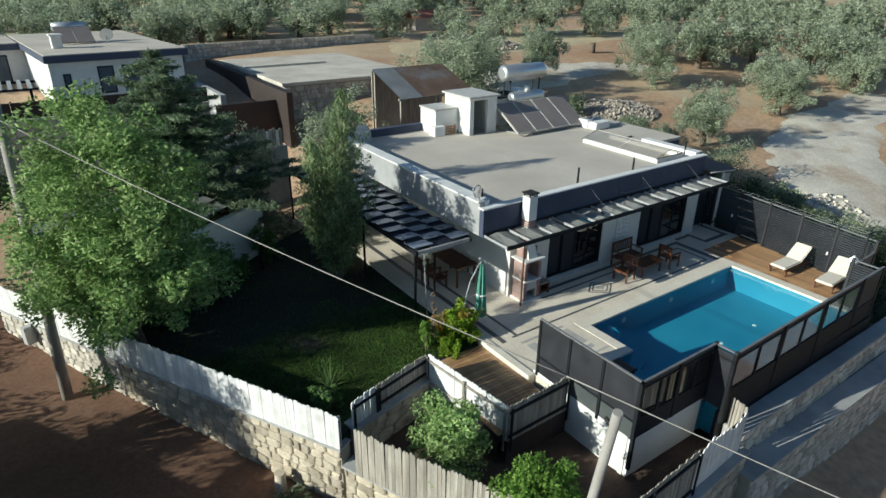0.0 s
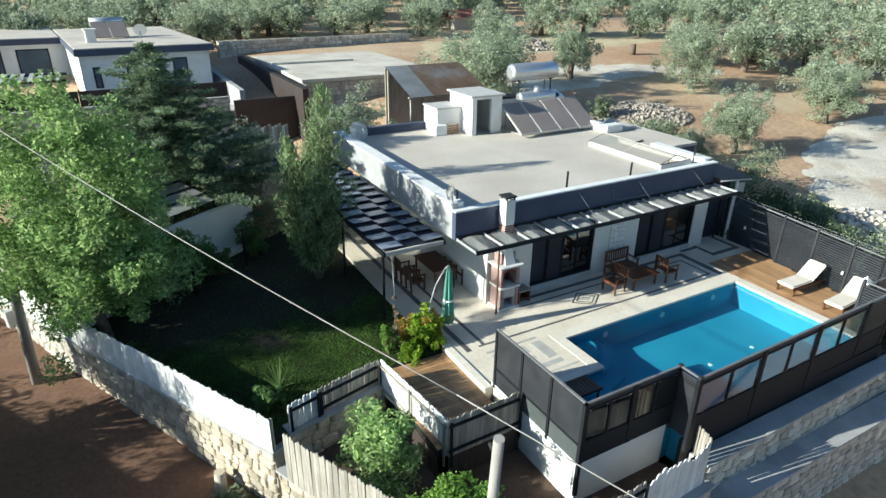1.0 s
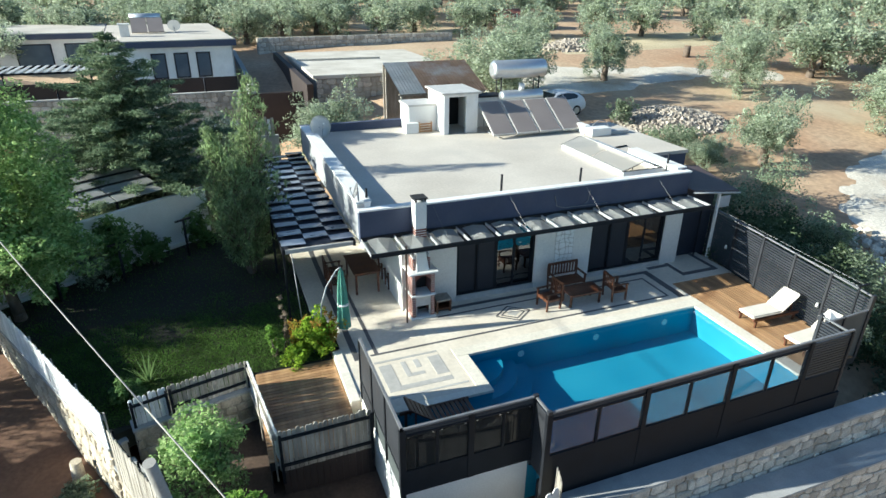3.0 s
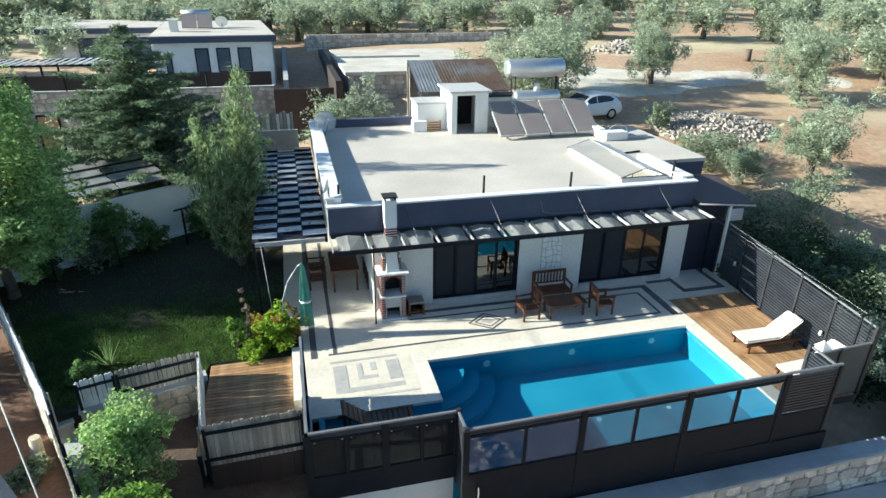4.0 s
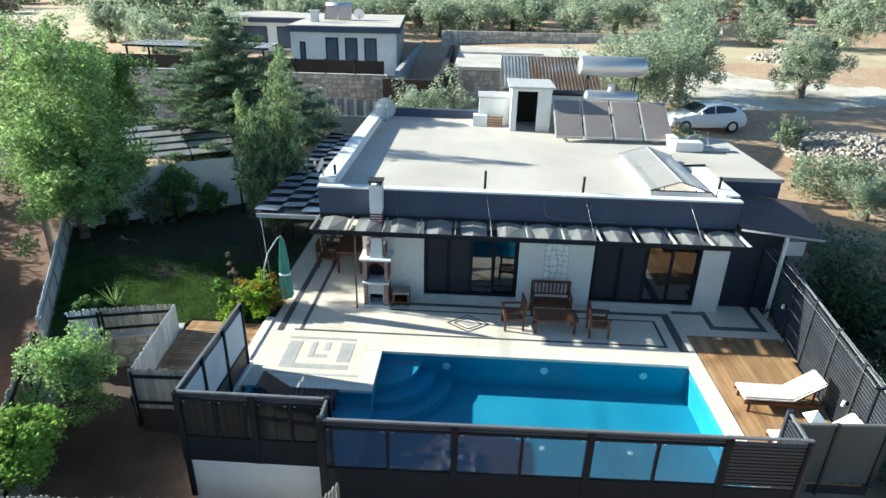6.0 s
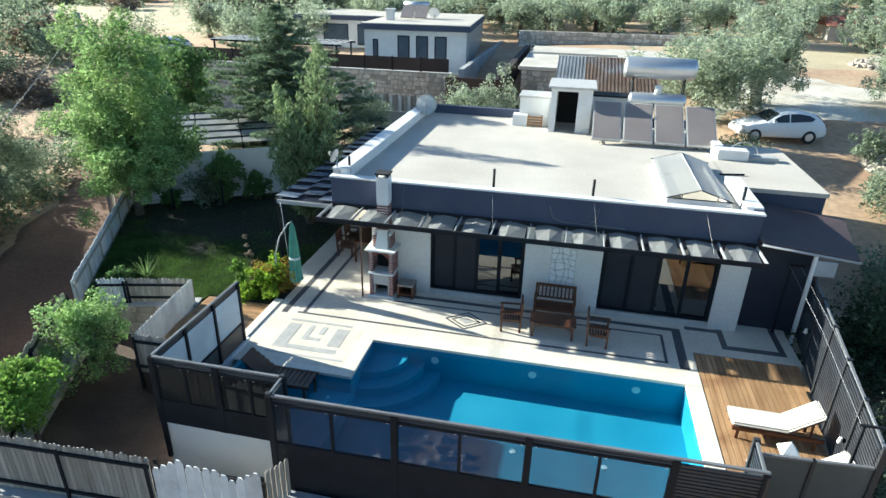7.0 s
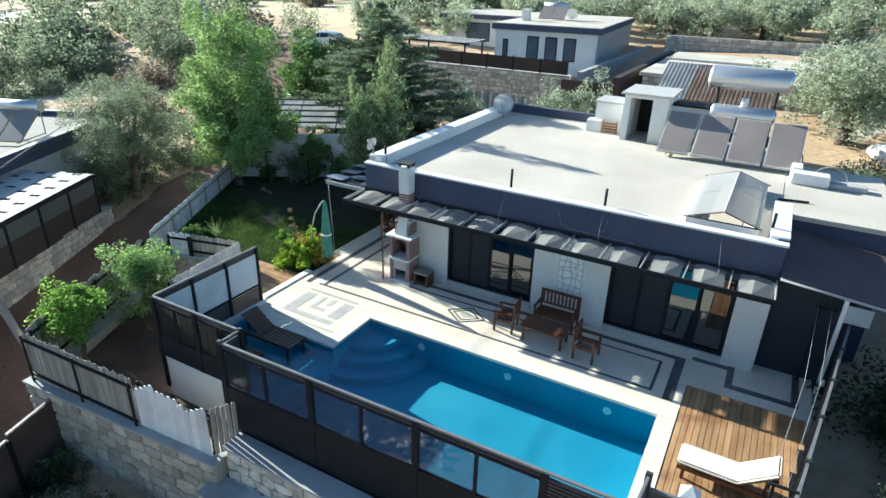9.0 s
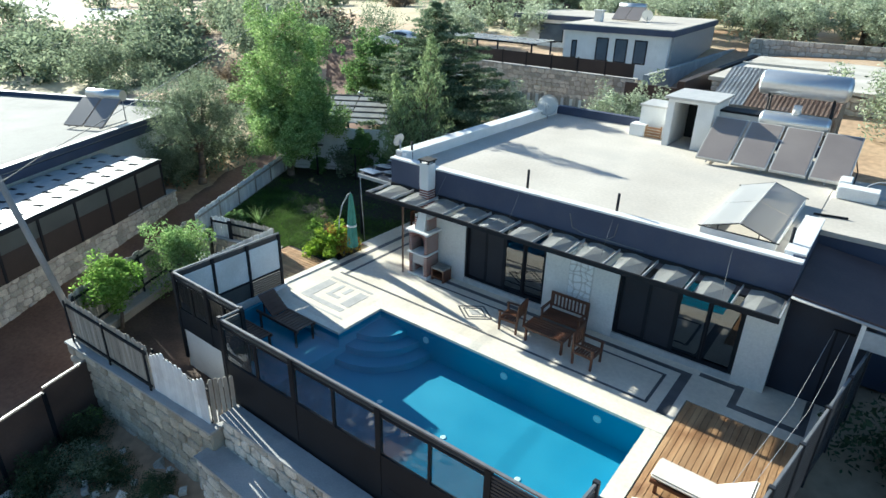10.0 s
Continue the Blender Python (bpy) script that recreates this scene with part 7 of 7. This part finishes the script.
def bush(x, y, s, k):
    b = thing("scrub_bush", ("grey-green wild scrub bush on the slope", "dry brownish scrub on the slope", "dense green bush, its leaves darkened to look shaded")[max(0, k - 2)], "bush", (x, y, ground_z(x, y) - 0.1), rnd.uniform(0, 360), "wild scrub")
    part("foliage", FAR_SCRUB[k] if k < 4 and math.hypot(x - 12, y) > 62 else SCRUB[k], None, b)
    bm = cyl((0, 0, -0.3), (0.1, 0.1, 0.9), 0.12, 0.05, 6)
    part("stem", bm, M["bark"], b)
    b.scale = (s, s, s)


for x, y, s, k in [(-40, 26.3, 1.3, 2), (-40.5, 32, 1.3, 0), (-52, 24.5, 1.5, 0), (-51, 42, 1.5, 2), (-35, 40.5, 1.2, 1), (-31, 46, 1.2, 0), (-40, 36, 1.4, 0), (-27, 33.5, 1.3, 3), (-24, 36.5, 1.2, 3),
                   (-28, 37, 1.3, 0), (-21.5, 35.5, 0.9, 3), (-16, 25.5, 0.8, 3), (-13, 28, 0.6, 1), (-63, 32, 1.6, 0), (-48, 30, 1.3, 1), (-33.5, 28, 0.9, 1), (-45.5, 37.5, 1.3, 2), (-36, 34, 1.0, 0), (-31.5, 24, 0.7, 1), (-57, 37, 1.5, 2), (-46, 23.5, 1.1, 0), (-24.5, 41.5, 1.0, 0), (-29, 30.5, 0.7, 1), (-54, 29.5, 1.2, 1), (-19.5, 44.5, 0.9, 2), (-13, 57, 1.0, 0), (-18.5, 59, 1.1, 2), (22.9, 24.8, 0.5, 1), (24.6, 26.0, 0.55, 0)]:
    bush(x, y, s, k)
for i in range(150):
    a, d = rnd.uniform(100, 172), rnd.uniform(52, 190)
    x, y = 10 + d * math.cos(radians(a)), 5 + d * math.sin(radians(a))
    if x < -14 and not (-40 < x < -14 and 50 < y < 70 and rnd.random() < 0.7) and not (x < -70 and 42 < y < 70 and rnd.random() < 0.75) and not (-70 < x < -30 and 62 < y < 100 and rnd.random() < 0.6):
        bush(x, y, rnd.uniform(0.9, 1.7), rnd.choice((0, 1, 2, 0, 2, 3)))


# rubble heaps, stump and the far walls
def heap(name, label, x, y, r, h, n, seed, mat="stones", size=(0.12, 0.34)):
    rr = random.Random(seed)
    verts, faces = [], []
    for _ in range(n):
        a, d = rr.uniform(0, 6.28), r * rr.random() ** 0.6
        px, py = x + d * 1.3 * math.cos(a), y + d * 0.8 * math.sin(a)
        pz = ground_z(px, py) + h * max(0, 1 - (d / r) ** 1.4) * rr.uniform(0.75, 1.0)
        s = rr.uniform(*size)
        mm = pose(px, py, pz, rr.uniform(0, 360), rr.uniform(0, 360), rr.uniform(0, 360))
        o = len(verts)
        for c in ((-1, -1, -1), (1, -1, -1), (1, 1, -1), (-1, 1, -1), (-1, -1, 1), (1, -1, 1), (1, 1, 1), (-1, 1, 1)):
            verts.append(tuple(mm @ Vector([q * s * rr.uniform(0.6, 1.0) for q in c])))
        faces += [[o + q for q in f] for f in ((3, 2, 1, 0), (4, 5, 6, 7), (0, 1, 5, 4), (1, 2, 6, 5), (2, 3, 7, 6), (3, 0, 4, 7))]
    me = bpy.data.meshes.new(name)
    me.from_pydata(verts, [], faces)
    me.materials.append(M[mat])
    tagged(new(name, me), label, "rubble", "", "stuff")


heap("rubble_heap", "heap of grey broken stones on red earth", 34.0, 27.4, 3.0, 0.62, 1700, 301, "rubble", (0.045, 0.15))
heap("rubble_heap", "heap of pale broken stones under olive trees", 39.5, 47.5, 2.6, 0.9, 600, 302, "rubble", (0.06, 0.2))
heap("rubble_heap", "loose stones beside the gravel track", 31.5, 12.0, 2.4, 0.2, 160, 303, "stones", (0.05, 0.16))
heap("rubble_heap", "loose stones below the retaining wall", 12.0, 2.0, 3.2, 0.2, 220, 304, "stones", (0.04, 0.14))
sp = thing("tree_stump", "cut tree stump standing on red earth", "stump", (47.5, 42.0, ground_z(47.5, 42.0)))
part("bole", cyl((0, 0, -0.2), (0.03, 0, 0.95), 0.34, 0.28, 10), M["bark"], sp)
part("cut_face", cyl((0.03, 0, 0.95), (0.03, 0, 0.96), 0.26, 0.26, 10), M["tan"], sp)
stone_wall("field_wall", "dry-stone field wall under the olive trees", (12.0, 52.5), (30.0, 54.0), 2.6, 4.3, 0.45, 0.5, 71, False, False)
shrub("weed", "thin brown weed bush beside the rubble", (30.4, 27.6, ground_z(30.4, 27.6)), 0.8, 1.6, "shrub", 72, 34, 50, 0.07)

# dark sheet fence that runs down from the wall corner
gf = thing("sheet_fence", "dark brown sheet fence below the wall corner", "fence")
gf.matrix_world = along(Vector((7.75, 4.45, 0)), Vector((9.0, 0.6, 0)))
for i in range(3):
    part("sheet", bx(i * 1.36, 0, -3.8, i * 1.36 + 1.32, 0.03, -1.02 - 0.12 * i), M["brownsheet"], gf)
    part("post", bx(i * 1.36 - 0.04, 0.031, -3.8, i * 1.36 + 0.04, 0.1, -0.98 - 0.12 * i), M["charcoal"], gf)
    part("top_rail", bx(i * 1.36, -0.01, -1.0 - 0.12 * i, i * 1.36 + 1.32, 0.04, -0.97 - 0.12 * i), M["railgrey"], gf)
# undergrowth beside the road and in the shade east of the villa
for x, y, z_, k in ((-6.2, 14.4, 0.8, 1), (-6.6, 15.8, 0.9, 1), (-6.8, 17.2, 0.8, 0), (-6.4, 18.8, 0.7, 1), (-7.2, 21.0, 0.8, 0), (-6.5, 24.5, 0.7, 2)):
    bush(x, y, z_, k)
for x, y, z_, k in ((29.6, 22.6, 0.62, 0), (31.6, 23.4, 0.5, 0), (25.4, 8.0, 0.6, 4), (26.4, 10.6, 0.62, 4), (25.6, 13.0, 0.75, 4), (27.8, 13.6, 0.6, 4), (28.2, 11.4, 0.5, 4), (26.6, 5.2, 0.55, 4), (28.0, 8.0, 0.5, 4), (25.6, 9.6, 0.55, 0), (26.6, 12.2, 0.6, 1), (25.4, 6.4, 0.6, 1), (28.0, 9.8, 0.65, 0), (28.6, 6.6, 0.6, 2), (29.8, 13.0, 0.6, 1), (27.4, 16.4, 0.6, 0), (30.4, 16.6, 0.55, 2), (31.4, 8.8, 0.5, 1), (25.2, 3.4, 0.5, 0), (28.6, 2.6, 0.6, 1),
                    (10.4, 2.0, 0.3, 1), (9.6, 3.2, 0.28, 0), (7.6, 22.6, 0.55, 0), (8.4, 25.6, 0.6, 1), (3.0, 27.0, 0.7, 0), (-0.5, 22.4, 0.5, 1), (1.0, 30.0, 0.8, 2), (6.0, 31.5, 0.7, 1)):
    bush(x, y, z_, k)


# black posts on the lawn
for x, y in ((4.3, 17.7), (2.6, 17.0), (6.2, 19.2)):
    tp = thing("garden_post", "black metal post with a short crossbar on the lawn", "post", (x, y, -0.12), 33)
    part("shaft", cyl((0, 0, -0.2), (0, 0, 1.35), 0.045, 0.04, 8), M["charcoal"], tp)
    part("crossbar", bx(-0.3, -0.03, 1.35, 0.3, 0.03, 1.41, 0.006), M["charcoal"], tp)
struct("far_wall", bx(-26.0, 64.4, 1.0, -9.5, 64.8, 5.4, 0, pose(0, 0, 0)), M["browndark"], "dark brown wall at the far edge of the field", "wall")
shrub("garden_tree", "dark green round bush before the white garden wall", (4.0, 18.3, -0.15), 0.75, 2.3, "broadb", 85, 60, 80, 0.06)
shrub("brown_bush", "rust-brown dry bush behind the lean-to", (6.9, 22.6, -0.4), 0.9, 2.3, "dryshrub", 73, 50, 70, 0.06)
# dark boards below the landing deck, shrubs at the garden wall and weeds below the corner wall
ds = thing("deck_skirt", "dark brown boards closing the landing deck underside", "boarding")
for k in range(14):
    part("board", bx(7.99 + k * 0.139, 7.9, -1.1, 8.12 + k * 0.139, 7.925, -0.36), M["browndark"], ds)
for k in range(17):
    part("board", bx(7.76, 8.0 + k * 0.155, -1.1, 7.785, 8.145 + k * 0.155, -0.38), M["browndark"], ds)
shrub("garden_shrub", "dark green shrub beside the garden wall", (5.1, 18.9, -0.15), 0.6, 1.25, "broadb", 81, 34, 70, 0.06)
shrub("garden_shrub", "low dark green shrub beside the garden wall", (2.3, 17.3, -0.15), 0.5, 0.85, "broadb", 82, 28, 60, 0.06)
shrub("garden_shrub", "dark green shrub at the garden wall end", (6.6, 20.0, -0.15), 0.55, 1.4, "broadb", 83, 34, 70, 0.06)
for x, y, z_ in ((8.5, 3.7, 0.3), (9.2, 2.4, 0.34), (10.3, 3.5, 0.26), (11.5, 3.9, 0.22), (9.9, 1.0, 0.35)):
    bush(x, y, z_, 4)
shrub("olive_bush", "pale grey-green olive bush outside the slatted fence", (24.5, 8.3, -1.3), 0.8, 2.05, "olive", 84, 50, 80, 0.06, 0.35)
